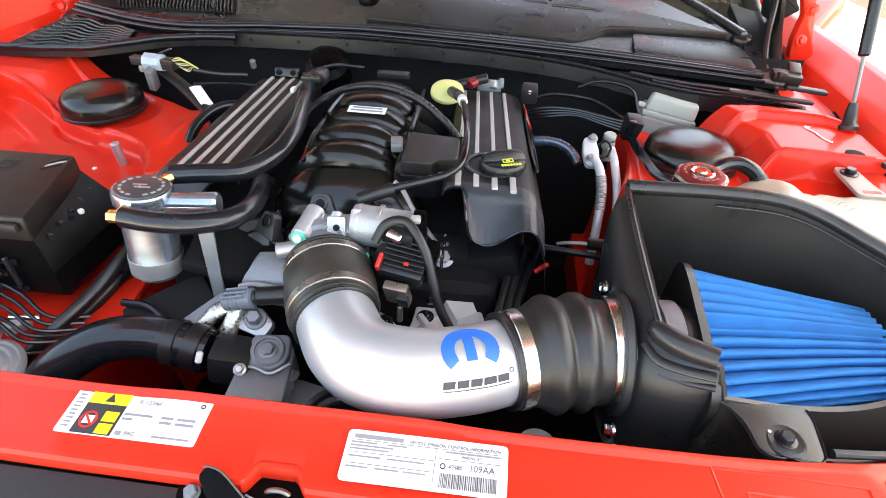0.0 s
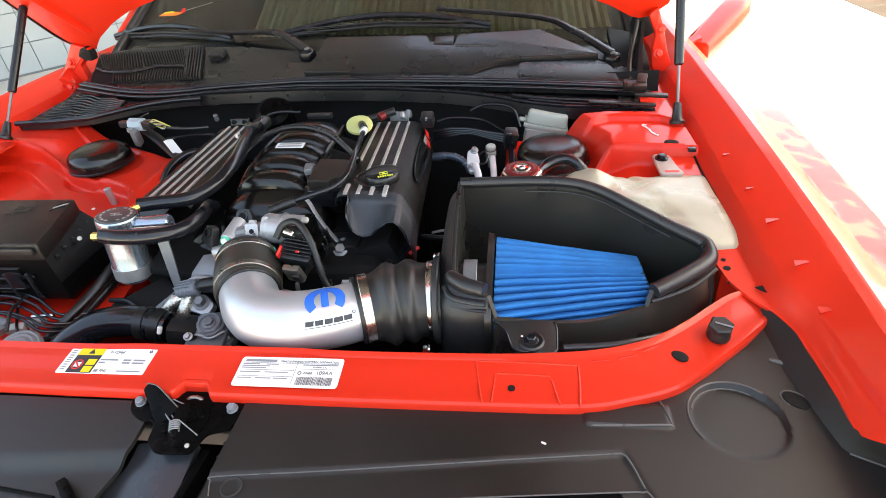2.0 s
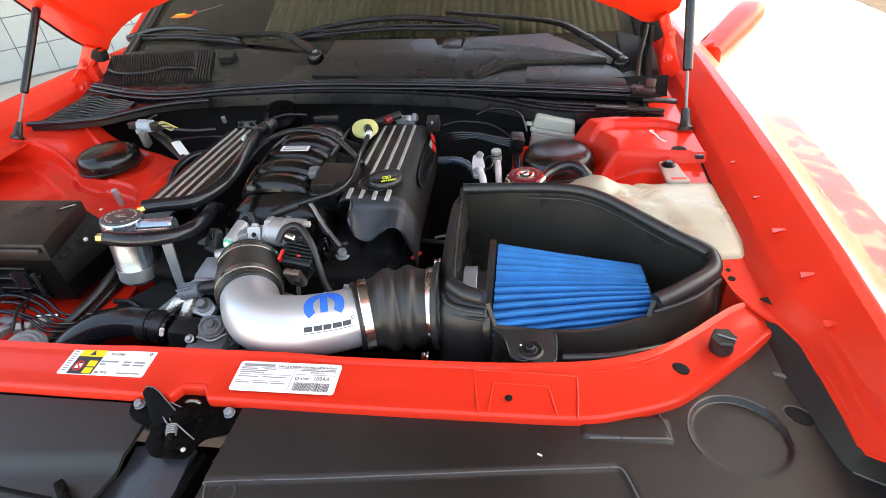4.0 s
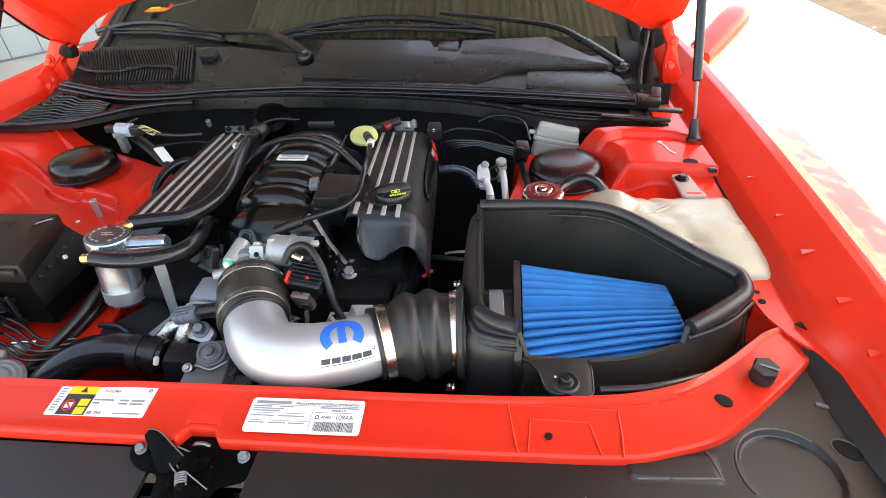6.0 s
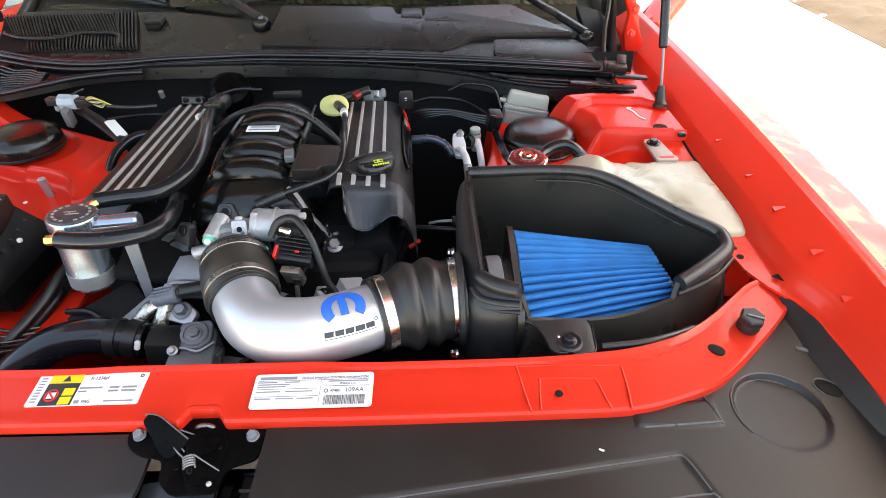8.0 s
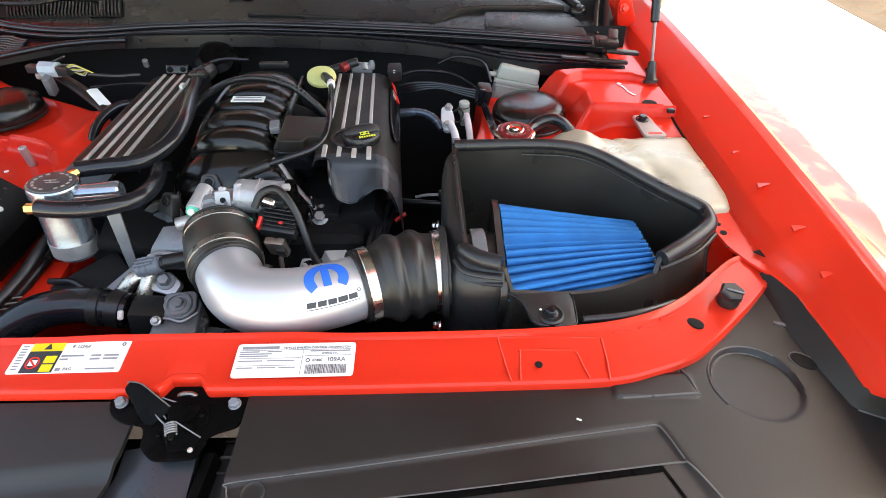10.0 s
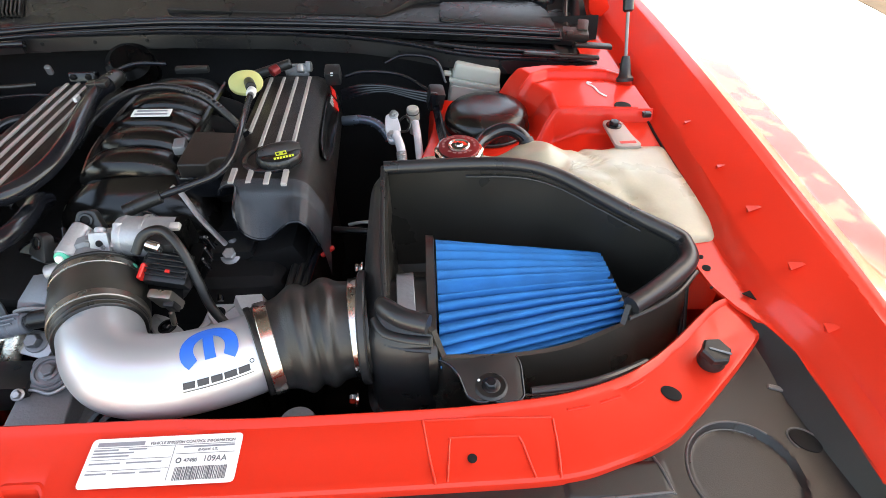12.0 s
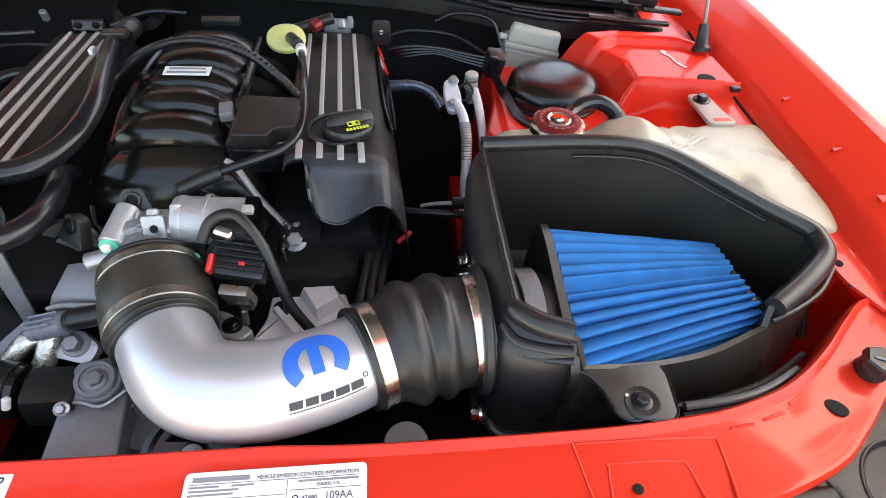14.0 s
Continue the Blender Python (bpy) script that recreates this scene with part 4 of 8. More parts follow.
def windscreen():
    w = thing("windscreen", (0, 1.1, 1.0), "raked windscreen with a pleated sunshade behind the glass", "windscreen")
    xs = np.linspace(-0.86, 0.72, 43)
    rows = [[Vector(glass_pt(float(x), s)) for x in xs] for s in np.linspace(-0.14, 1.0, 10)]
    n = Vector((0, -0.48, 0.88)) * 0.005
    bm = merge(loft(rows), loft([[p - n for p in r] for r in rows]))
    pane = part("pane", bm, GLASS, w, "clear laminated glass", 60)
    pane.visible_shadow = False
    for x in (-0.875, 0.735):
        part("side_trim", sweep([Vector(glass_pt(x, s)) + Vector((0, 0, 0.004)) for s in np.linspace(-0.04, 1.0, 8)], 0.020, 4, 12), RUBBER, w, "black rubber side trim")
        part("pillar", sweep([Vector(glass_pt(x + math.copysign(0.036, x), s)) + Vector((0, 0.02, -0.02)) for s in np.linspace(0.06, 1.05, 8)], 0.04, 4, 14), RED, w, "red painted windscreen pillar")
    d = thing("sunshade", (0.2, 1.2, 1.0), "olive pleated fabric sunshade behind the windscreen", "sunshade")
    rows = []
    for s in np.linspace(0.06, 0.98, 5):
        row = []
        for k in range(181):
            x = -0.40 + k * 1.08 / 180
            p = Vector(glass_pt(x, float(s)))
            row.append(p - n * (6.5 + 1.3 * math.cos(k * math.pi / 2.0)))
        rows.append(row)
    part("cloth", loft(rows), SHADE, d, sharp=80)
    b = thing("dashboard", (0, 1.4, 0.85), "dark olive dashboard behind the windscreen", "dashboard")
    part("top", field(-0.87, 0.72, 20, 1.10, 2.1, 10, lambda x, y: 0.985 - 0.02 * x + 0.02 * step(1.2, 1.6, y), 0.2), DASH, b)
    k = thing("windscreen_decal", glass_pt(-0.735, 0.16), "small orange and yellow toy plane decal on the windscreen", "decal")
    m = Matrix.Translation(Vector(glass_pt(-0.735, 0.160)) + Vector((0, -0.003, 0.005))) @ pose(0, 0, 0, 28.8, 0, 4)
    part("body", prism(rounded([(-0.045, -0.004), (0.02, -0.008), (0.04, 0.004), (0.02, 0.010), (-0.03, 0.008)], 0.004), 0, 0.0008, 0, m), mat("decal_orange", (0.75, 0.22, 0.03), 0.5), k)
    part("tail", prism([(0.028, 0.004), (0.046, 0.004), (0.044, 0.026), (0.034, 0.024)], 0.0002, 0.001, 0, m), PLUGRED, k)
    part("wing", prism([(-0.03, 0.006), (0.012, 0.006), (0.004, 0.014), (-0.024, 0.013)], 0.0004, 0.0012, 0, m), YELLOW, k)
    part("string", prism([(0.046, 0.012), (0.14, 0.028), (0.14, 0.030), (0.046, 0.014)], 0.0002, 0.001, 0, m), PAPER, k)


def wipers():
    specs = (((-0.165, 0.985), (-0.285, 1.080), (-0.45, 1.125), (-0.60, 1.168), (-0.92, 1.245), (-0.45, 1.128)),
             ((0.655, 0.985), (0.570, 1.085), (0.472, 1.150), (0.18, 1.165), (-0.28, 1.120), (0.335, 1.137)))
    for piv, a, b, j, t0, t1 in specs:
        w = thing("wiper", (piv[0], piv[1], cowl_z(*piv)), "black windscreen wiper resting on the glass", "wiper", group="wipers")

        def on(x, y, h):
            s = (y - 1.075 - 0.16 * x * x) / 0.80
            g = glass_pt(x, s)[2] if s > 0 else cowl_z(x, y)
            return (x, y, g + h)
        part("pivot", lathe([(0.022, 0), (0.024, 0.012), (0.020, 0.022), (0.012, 0.026)], on(*piv, -0.014), (0, -0.2, 1), 24), SATIN, w)
        part("pivot_nut", bolt(on(*piv, 0.010), (0, -0.2, 1), 0.008, 0.005), GREYMETAL, w, "grey steel nut")
        part("arm", sweep([(*on(*piv, 0.010), 0.017), (*on(*a, 0.012), 0.015), (*on(*b, 0.030), 0.012), (*on(*j, 0.028), 0.009)], 0.012, 8, 10, flat=0.55), SATIN, w)
        mid = ((t0[0] + t1[0]) / 2, (t0[1] + t1[1]) / 2 + 0.012)
        part("blade_frame", sweep([on(*t0, 0.012), on((t0[0] + mid[0]) / 2, (t0[1] + mid[1]) / 2 + 0.004, 0.024), on(*mid, 0.030), on((t1[0] + mid[0]) / 2, (t1[1] + mid[1]) / 2 + 0.004, 0.024), on(*t1, 0.012)], 0.0085, 8, 8), SATIN, w)
        for h, r in ((0.010, 0.0035), (0.020, 0.0030)):
            part("bow", sweep([on(t0[0] * 0.95 + t1[0] * 0.05, t0[1] * 0.95 + t1[1] * 0.05, h), on(mid[0] * 0.6 + t0[0] * 0.4, mid[1] * 0.6 + t0[1] * 0.4 - 0.010, h), on(mid[0], mid[1] - 0.012, h), on(mid[0] * 0.6 + t1[0] * 0.4, mid[1] * 0.6 + t1[1] * 0.4 - 0.010, h), on(t1[0] * 0.95 + t0[0] * 0.05, t1[1] * 0.95 + t0[1] * 0.05, h)], r, 8, 8), SHROUD, w)
        part("rubber", sweep([on(*t0, 0.005), on(mid[0], mid[1] - 0.006, 0.006), on(*t1, 0.005)], 0.007, 12, 8), RUBBER, w)


def hood_pt(x, s):
    """The open hood: s from its rear edge forward; it stands steeply over the bay and bows towards the nose."""
    first = float(np.interp(abs(x + 0.05), (0, 0.35, 0.51, 0.59, 0.685, 0.755, 0.79, 0.825), (0.285, 0.265, 0.209, 0.166, 0.100, 0.034, 0.036, 0.075)))
    run = first + s * (1.42 - first)
    a = radians(46)
    bow = 0.13 * max(0.0, run - 0.35) ** 2
    return Vector((x, 1.02 - run * math.cos(a) - bow * math.sin(a), 1.075 + run * math.sin(a) - bow * math.cos(a)))


def hood():
    h = thing("open_hood", (0, 1.0, 1.1), "red painted hood standing open over the engine bay", "car hood")
    xs = np.linspace(-0.875, 0.775, 81)
    nrm = Vector((0, math.sin(radians(46)), math.cos(radians(46))))
    outer = [[hood_pt(float(x), s) + nrm * 0.010 for x in xs] for s in np.linspace(0, 1, 13)]
    inner = [[hood_pt(float(x), s) - nrm * 0.018 * (1 - (abs(float(x) + 0.05) / 0.825) ** 8) for x in xs] for s in np.linspace(0, 1, 13)]
    ring_o = outer[0] + [r[-1] for r in outer[1:]] + outer[-1][-2::-1] + [r[0] for r in outer[-2:0:-1]]
    ring_i = inner[0] + [r[-1] for r in inner[1:]] + inner[-1][-2::-1] + [r[0] for r in inner[-2:0:-1]]
    bm = merge(loft(outer), loft(inner), loft([ring_o, ring_i], close=True, cap=False))
    bmesh.ops.remove_doubles(bm, verts=bm.verts, dist=1e-5)
    bmesh.ops.recalc_face_normals(bm, faces=bm.faces)
    part("skin", bm, RED, h, sharp=50)
    liner = [[hood_pt(-0.05 + u * float(np.interp(s, (0.03, 0.16, 0.30, 0.97), (0.46, 0.60, 0.79, 0.79))), s) - nrm * 0.022 for u in np.linspace(-1, 1, 25)] for s in np.linspace(0.03, 0.95, 14)]
    part("liner", loft(liner), RUBBER, h, "black felt hood liner", 60)
    part("inner_frame", sweep([hood_pt(-0.74, 0.03), hood_pt(-0.83, 0.5), hood_pt(-0.82, 0.97), hood_pt(-0.05, 0.985), hood_pt(0.72, 0.97), hood_pt(0.73, 0.5), hood_pt(0.64, 0.03)], 0.022, 8, 10), RED_IN, h)
    part("edge_seal", sweep([hood_pt(-0.80, 0.005), hood_pt(-0.865, 0.02), hood_pt(-0.868, 0.2), hood_pt(-0.868, 0.5)], 0.006, 6, 8), RUBBER, h)
    for c in (-1, 1):
        def at(x):
            return 0.800 - (x + 0.962) * 0.42 if c > 0 else x
        plate = [(at(x), z) for x, z in ((-0.845, 1.125), (-0.795, 1.108), (-0.812, 1.090), (-0.845, 1.062), (-0.836, 1.010), (-0.850, 0.975), (-0.915, 0.965), (-0.962, 0.985), (-0.925, 1.02), (-0.895, 1.065))]
        turn = Matrix(((1, 0, 0, 0), (0, 0, 1, 0.955), (0, 1, 0, 0), (0, 0, 0, 1)))
        shape = [prism(rounded(plate, 0.008), 0, 0.026, 0.005, turn)]
        if c < 0:
            shape += [box((at(-0.868), 0.945, 1.01), (0.022, 0.05, 0.10), 0.008, 2, (20, 25 * c, 0)), box((at(-0.855), 0.935, 0.985), (0.07, 0.05, 0.03), 0.009, 2, (10, 0, 20 * c))]
        g = part("hinge", merge(*shape), RED_IN, h, "red painted steel hinge")
        part("hinge_bolt", bolt((at(-0.868), 0.953, 1.075), (0, -1, 0.1), 0.008, 0.006), RED_IN, g)
        part("hinge_bolt", bolt((at(-0.872), 0.918 if c < 0 else 0.953, 1.015), (0.2, -1, 0.3), 0.008, 0.006), RED_IN, g)
        part("rubber_boot", shifted(prism(rounded([(-0.04, 0.0), (-0.012, 0.036), (0.02, 0.040), (0.030, 0.005), (0.022, -0.025), (-0.012, -0.020)], 0.008), 0, 0.05, 0.008), Matrix.Translation((at(-0.815), 0.985 + (0.05 if c > 0 else 0), 1.055 + (0.034 if c < 0 else 0))) @ pose(0, 0, 0, 90, 0, 180 if c > 0 else 0) @ Matrix.Scale(0.62 if c < 0 else 1.0, 4)), DARK, g, "black rubber boot")


def gas_struts():
    for base, top in (((0.752, 0.655, 0.950), (0.744, 0.790, 1.265)), ((-0.865, 0.635, 0.975), (-0.83, 0.845, 1.245))):
        g = thing("gas_strut", base, "black gas strut holding the hood open", "gas strut", group="gas struts")
        b, t = Vector(base), Vector(top)
        d = (t - b).normalized()
        part("ball_joint", lathe([(0.015, 0), (0.016, 0.006), (0.011, 0.012), (0.0095, 0.03), (0.007, 0.045)], b, d, 24), PLASTIC, g)
        part("piston_rod", rod(b + d * 0.04, b + d * 0.125, 0.0030), GREYMETAL, g, "polished steel piston rod")
        part("cylinder", rod(b + d * 0.120, t, 0.0095, 24, 0.003), SATIN, g)


def roof_for_shade():
    """An unseen open roof, added to keep the sun off the car; its edge lies beside the car."""
    edge = 0.850 + (2.3 - 0.99) * math.sin(radians(SUN_TURN)) / math.tan(radians(SUN_UP))
    rows = []
    for y in (-0.3, 2.2):
        rows.append([(-0.4 + k * (edge - 0.05 + 0.4) / 84, y, 2.3 + (0.02 if k % 4 in (1, 2) else 0.0)) for k in range(85)])
    r = single("carport_roof", loft(rows), ROOF, "unseen grey ribbed roof added to shade the car", "roof", kind="structure", sharp=20)
    part("edge_beam", box((edge - 0.09, 0.95, 2.24), (0.08, 2.50, 0.10), 0.01), ROOF, r)
    part("cross_beam", box((0.5, 2.16, 2.24), (2.0, 0.08, 0.10), 0.01), ROOF, r)
    # unseen sheet added to put the door mirror in shade
    part("side_sheet", loft([[(edge - 0.06 + k * 0.5 / 20, y, 2.31 + (0.02 if k % 4 in (1, 2) else 0.0)) for k in range(21)] for y in (1.66, 2.7)]), ROOF, r, sharp=20)
    # unseen sheet added to shade the tiled wall and darken the windscreen's reflection
    part("rear_sheet", loft([[(-7.0 + k * 6.6 / 160, y, 3.0 + (0.02 if k % 4 in (1, 2) else 0.0)) for k in range(161)] for y in (1.25, 8.5)]), ROOF, r, sharp=20)
    for y in (1.35, 8.4):
        part("post", box((-6.9, y, 1.45), (0.10, 0.10, 2.9), 0.01), ROOF, r)
    part("post", box((-0.45, 2.6, 1.15), (0.08, 0.08, 2.28), 0.01), ROOF, r)
    part("post", box((0.45, 2.6, 1.15), (0.10, 0.10, 2.9), 0.01), ROOF, r)
    # unseen leaves added at the roof's edge to break up the sun's edge on the fender
    rng = random.Random(7)
    verts, faces = [], []
    for k in range(105):
        y = rng.uniform(0.36, 1.03)
        clump = 0.75 + 0.25 * noise.noise((y * 6.0, 0.7, 0))
        x = edge + 0.108 + rng.random() * 0.10 * clump
        c, size = Vector((x, y, 2.28 + rng.uniform(-0.06, 0.04))), rng.uniform(0.020, 0.040)
        m = Matrix.Translation(c) @ pose(0, 0, 0, rng.uniform(-50, 50), rng.uniform(-50, 50), rng.uniform(0, 360))
        b = len(verts)
        verts += [tuple(m @ Vector(q)) for q in ((-size, 0, 0), (-0.3 * size, -0.55 * size, 0.1 * size), (0.5 * size, -0.45 * size, 0.05 * size), (1.2 * size, 0, 0), (0.5 * size, 0.45 * size, 0.05 * size), (-0.3 * size, 0.55 * size, 0.1 * size))]
        faces.append(tuple(range(b, b + 6)))
    single("vine_leaves", raw(verts, faces), LEAF, "unseen green leaves added to dapple the sun on the fender", "vine", kind="stuff")


def door_mirror():
    """The red mirror on the far door, in the sun."""
    t = thing("door_mirror", (1.10, 1.72, 0.80), "red painted door mirror on a short arm", "door mirror")
    m = Matrix.Translation((1.155, 1.755, 0.865)) @ pose(0, 0, 0, 0, -11, 55) @ Matrix.Diagonal((1.1, 1.4, 1.35, 1.0))
    rows = []
    for u, h, d in ((-0.185, 0.020, 0.020), (-0.180, 0.030, 0.030), (-0.06, 0.036, 0.034), (0.06, 0.038, 0.036), (0.16, 0.036, 0.036), (0.185, 0.030, 0.030), (0.190, 0.018, 0.020)):
        rows.append([(u, d * math.copysign(abs(math.cos(a)) ** 0.45, math.cos(a)), h * math.copysign(abs(math.sin(a)) ** 0.45, math.sin(a))) for a in np.linspace(0, 2 * math.pi, 25)[:-1]])
    part("housing", shifted(loft(rows, close=True), m), RED, t, sharp=50)
    part("arm", loft([[(1.00, 1.585, 0.79), (1.00, 1.64, 0.79), (1.00, 1.64, 0.86), (1.00, 1.585, 0.86)], [(1.055, 1.60, 0.82), (1.055, 1.66, 0.82), (1.055, 1.66, 0.88), (1.055, 1.60, 0.88)]], close=True), RED, t)
    part("mirror_glass", shifted(box((0, 0.036, 0), (0.33, 0.006, 0.055), 0.002), m), CHROME, t, "mirror glass")
    d = thing("front_door", (1.0, 1.9, 0.30), "red painted front door behind the fender", "car door")
    part("panel", loft([[(1.005, y, 0.86), (1.035, y, 0.78), (1.040, y, 0.55), (1.01, y, 0.28), (0.98, y, 0.28), (0.985, y, 0.86)] for y in (1.57, 1.9, 2.4)], close=True), RED, d, sharp=40)


def bay_shell():
    s = tagged(new("engine_bay_shell"), "walls and floor of the engine bay, coloured dark for shade", "engine bay", kind="structure")
    s.empty_display_size = 0.02
    # firewall and floor carry the bay's shade in their near-black colour
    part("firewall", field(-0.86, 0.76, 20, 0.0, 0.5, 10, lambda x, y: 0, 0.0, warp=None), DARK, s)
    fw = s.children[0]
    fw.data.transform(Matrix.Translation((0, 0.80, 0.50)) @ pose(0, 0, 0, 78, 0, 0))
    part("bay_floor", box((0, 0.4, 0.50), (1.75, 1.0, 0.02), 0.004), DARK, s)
    # dark plate added to close the view down to the sunlit ground
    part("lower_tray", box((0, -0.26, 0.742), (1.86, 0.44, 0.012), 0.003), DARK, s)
    part("side_wall", box((0.80, 0.3, 0.68), (0.02, 1.2, 0.34), 0.004), RED_IN, s, "red painted side wall")
    part("side_wall", box((-0.84, 0.3, 0.68), (0.02, 1.2, 0.34), 0.004), RED_IN, s, "red painted side wall")
    part("radiator", box((0, 0.0, 0.66), (1.3, 0.05, 0.38), 0.008), PLASTIC, s)
    part("front_fascia", box((0, -0.52, 0.55), (1.9, 0.06, 0.55), 0.02), RED, s)
    part("strut_side", box((-0.46, 0.24, 0.62), (0.12, 0.34, 0.26), 0.02), RED_IN, s, "red painted chassis rail")
    part("cabin_back", box((0, 2.35, 1.0), (1.7, 0.05, 1.3), 0.01), DASH, s)
    part("cabin_roof", box((0, 2.1, 1.52), (1.5, 0.55, 0.05), 0.01), RED, s)
    for sx in (-0.93, 0.80):
        part("cabin_side", box((sx, 1.85, 0.66), (0.05, 1.1, 0.66), 0.01), RED, s)


tiled_wall()
roof_for_shade()
crossmember()
bump_stop()
front_shroud()
fenders()
inner_wings()
cowl()
windscreen()
wipers()
hood()
gas_struts()
door_mirror()
bay_shell()

# ---------------------------------------------------------------- intake: airbox, filter, hose, tube
BOX = [(0.322, 0.311, 1.000), (0.43, 0.314, 1.000), (0.50, 0.312, 0.997), (0.549, 0.302, 0.987), (0.60, 0.272, 0.972), (0.65, 0.240, 0.957), (0.688, 0.214, 0.948), (0.6955, 0.200, 0.944),
       (0.690, 0.173, 0.940), (0.650, 0.141, 0.936), (0.606, 0.114, 0.931), (0.598, 0.100, 0.914), (0.53, 0.075, 0.910), (0.46, 0.060, 0.917), (0.388, 0.052, 0.931), (0.378, 0.063, 0.960),
       (0.352, 0.077, 0.965), (0.330, 0.100, 0.969), (0.326, 0.16, 0.979), (0.323, 0.24, 0.990)]
TUBE_LINE = [(0.306, 0.120, 0.907), (0.25, 0.112, 0.907), (0.196, 0.095, 0.907), (0.150, 0.072, 0.910), (0.100, 0.0585, 0.912), (0.052, 0.0615, 0.913), (0.022, 0.082, 0.913), (-0.002, 0.119, 0.912), (-0.020, 0.160, 0.914), (-0.037, 0.203, 0.919)]


def dense(pts, n=5):
    """Round the box's outline where its stations lie close together."""
    return [tuple(float(c) for c in q) for q in spline(list(pts), n)]


def airbox():
    a = thing("airbox", (0.5, 0.16, 0.79), "black plastic open-topped airbox with a rubber rim", "airbox")
    top = dense(BOX[:11]) + dense(BOX[11:15]) + dense(BOX[15:] + BOX[:1])[:-1]
    c = Vector((0.50, 0.17, 0))
    low, rows = [], []
    for x, y, z in top:
        fy = 0.012 * step(0.14, 0.06, y)
        out = 0.030 * step(0.24, 0.15, y) * step(0.50, 0.60, x)
        low.append((x + 0.35 * out - 0.013 * step(0.37, 0.335, x), y - fy - out, 0.80))

    def inset(p, d, z):
        v = (Vector((p[0], p[1], 0)) - c)
        v = v * (1 - d / max(v.length, 0.05)) + c
        return (v.x, v.y, z)
    rows = [[inset(p, 0.02, 0.795) for p in low], [inset(p, 0.004, 0.80) for p in low], [(p[0], p[1], 0.815) for p in low],
            [(p[0], p[1] * 0.5 + q[1] * 0.5, 0.5 * 0.815 + 0.5 * q[2]) for p, q in zip(low, top)], [(p[0], p[1], p[2]) for p in top],
            [inset(p, 0.006, p[2]) for p in top], [inset(p, 0.008, 0.83) for p in top], [inset(p, 0.02, 0.82) for p in top]]
    part("shell", loft(rows, close=True), AIRBOX, a)
    part("rim_trim", sweep([(*p, r) for p, r in zip(BOX[:11], (0.0092, 0.0088, 0.0088, 0.0090, 0.0095, 0.0100, 0.0108, 0.0115, 0.0120, 0.0118, 0.0112))], 0.009, 6, 14), TRIM, a, "black rubber edge trim")
    part("rim_edge", sweep([(x - 0.001, y, z + 0.001) for x, y, z in BOX[17:] + BOX[:1]], 0.0034, 6, 10), TRIM, a)
    part("corner_trim", sweep([(0.325, 0.106, 0.965, 0.006), (0.329, 0.094, 0.967, 0.0105), (0.348, 0.078, 0.967, 0.0112), (0.375, 0.067, 0.967, 0.0105)], 0.010, 8, 16), TRIM, a, "black rubber edge trim")
    part("inner_lip", sweep([(x, y - 0.009, z - 0.014) for x, y, z in BOX[1:6]], 0.0016, 6, 8), TRIM, a)
    part("end_step", sweep([(0.602, 0.104, 0.921), (0.635, 0.116, 0.925), (0.668, 0.134, 0.929), (0.700, 0.164, 0.932)], 0.0032, 6, 10), TRIM, a)
    for dy, z, r in ((0.0, 0.912, 0.0042), (-0.006, 0.902, 0.0046)):
        part("base_ledge", sweep([(0.478, 0.020 + dy, z), (0.53, 0.025 + dy, z), (0.568, 0.036 + dy, z - 0.002), (0.612, 0.058 + dy, z - 0.010)], r, 6, 10), TRIM, a)
    path = [(0.319, 0.313, 0.985), (0.304, 0.290, 0.980), (0.300, 0.24, 0.968), (0.299, 0.18, 0.955), (0.300, 0.12, 0.940), (0.305, 0.078, 0.934), (0.318, 0.060, 0.932), (0.340, 0.052, 0.932), (0.360, 0.051, 0.932), (0.379, 0.052, 0.932)]
    rim = [(0.323, 0.311, 0.998), (0.322, 0.290, 0.995), (0.323, 0.24, 0.989), (0.325, 0.18, 0.981), (0.329, 0.12, 0.971), (0.330, 0.096, 0.964), (0.338, 0.083, 0.960), (0.350, 0.074, 0.959), (0.366, 0.067, 0.958), (0.379, 0.062, 0.956)]
    wall = []
    for (x, y, z), (rx, ry, rz) in zip(spline(path, 5), spline(rim, 5)):
        wall.append([(rx, ry, rz), (rx * 0.6 + x * 0.4, ry * 0.6 + y * 0.4, rz * 0.75 + z * 0.25), (rx * 0.15 + x * 0.85, ry * 0.15 + y * 0.85, rz * 0.25 + z * 0.75), (x, y, z - 0.014), (x, y, 0.87), (x, y, 0.828), (x - 0.006 * (1 if x < 0.31 else 0), y - 0.006, 0.820), (x, y, 0.806)])
    part("outer_wall", loft(wall), PLASTIC, a, sharp=40)
    part("corner_step", sweep([(0.317, 0.090, 0.954), (0.328, 0.073, 0.951), (0.350, 0.064, 0.951), (0.376, 0.058, 0.952)], 0.0055, 6, 12, flat=0.7), TRIM, a)
    part("corner_step", sweep([(0.313, 0.086, 0.944), (0.326, 0.068, 0.941), (0.350, 0.059, 0.941), (0.377, 0.054, 0.942)], 0.0040, 6, 10, flat=0.7), TRIM, a)
    part("base_lip", sweep([(0.312, 0.075, 0.822), (0.325, 0.048, 0.818), (0.40, 0.045, 0.818)], 0.006, 6, 10), PLASTIC, a)
    for z, dy, r in ((0.862, -0.004, 0.004), (0.842, -0.010, 0.006)):
        part("front_rib", sweep([(0.47, 0.050 + dy, z), (0.53, 0.054 + dy, z), (0.60, 0.070 + dy, z + 0.004), (0.66, 0.100 + dy, z + 0.006)], r, 6, 10), PLASTIC, a)
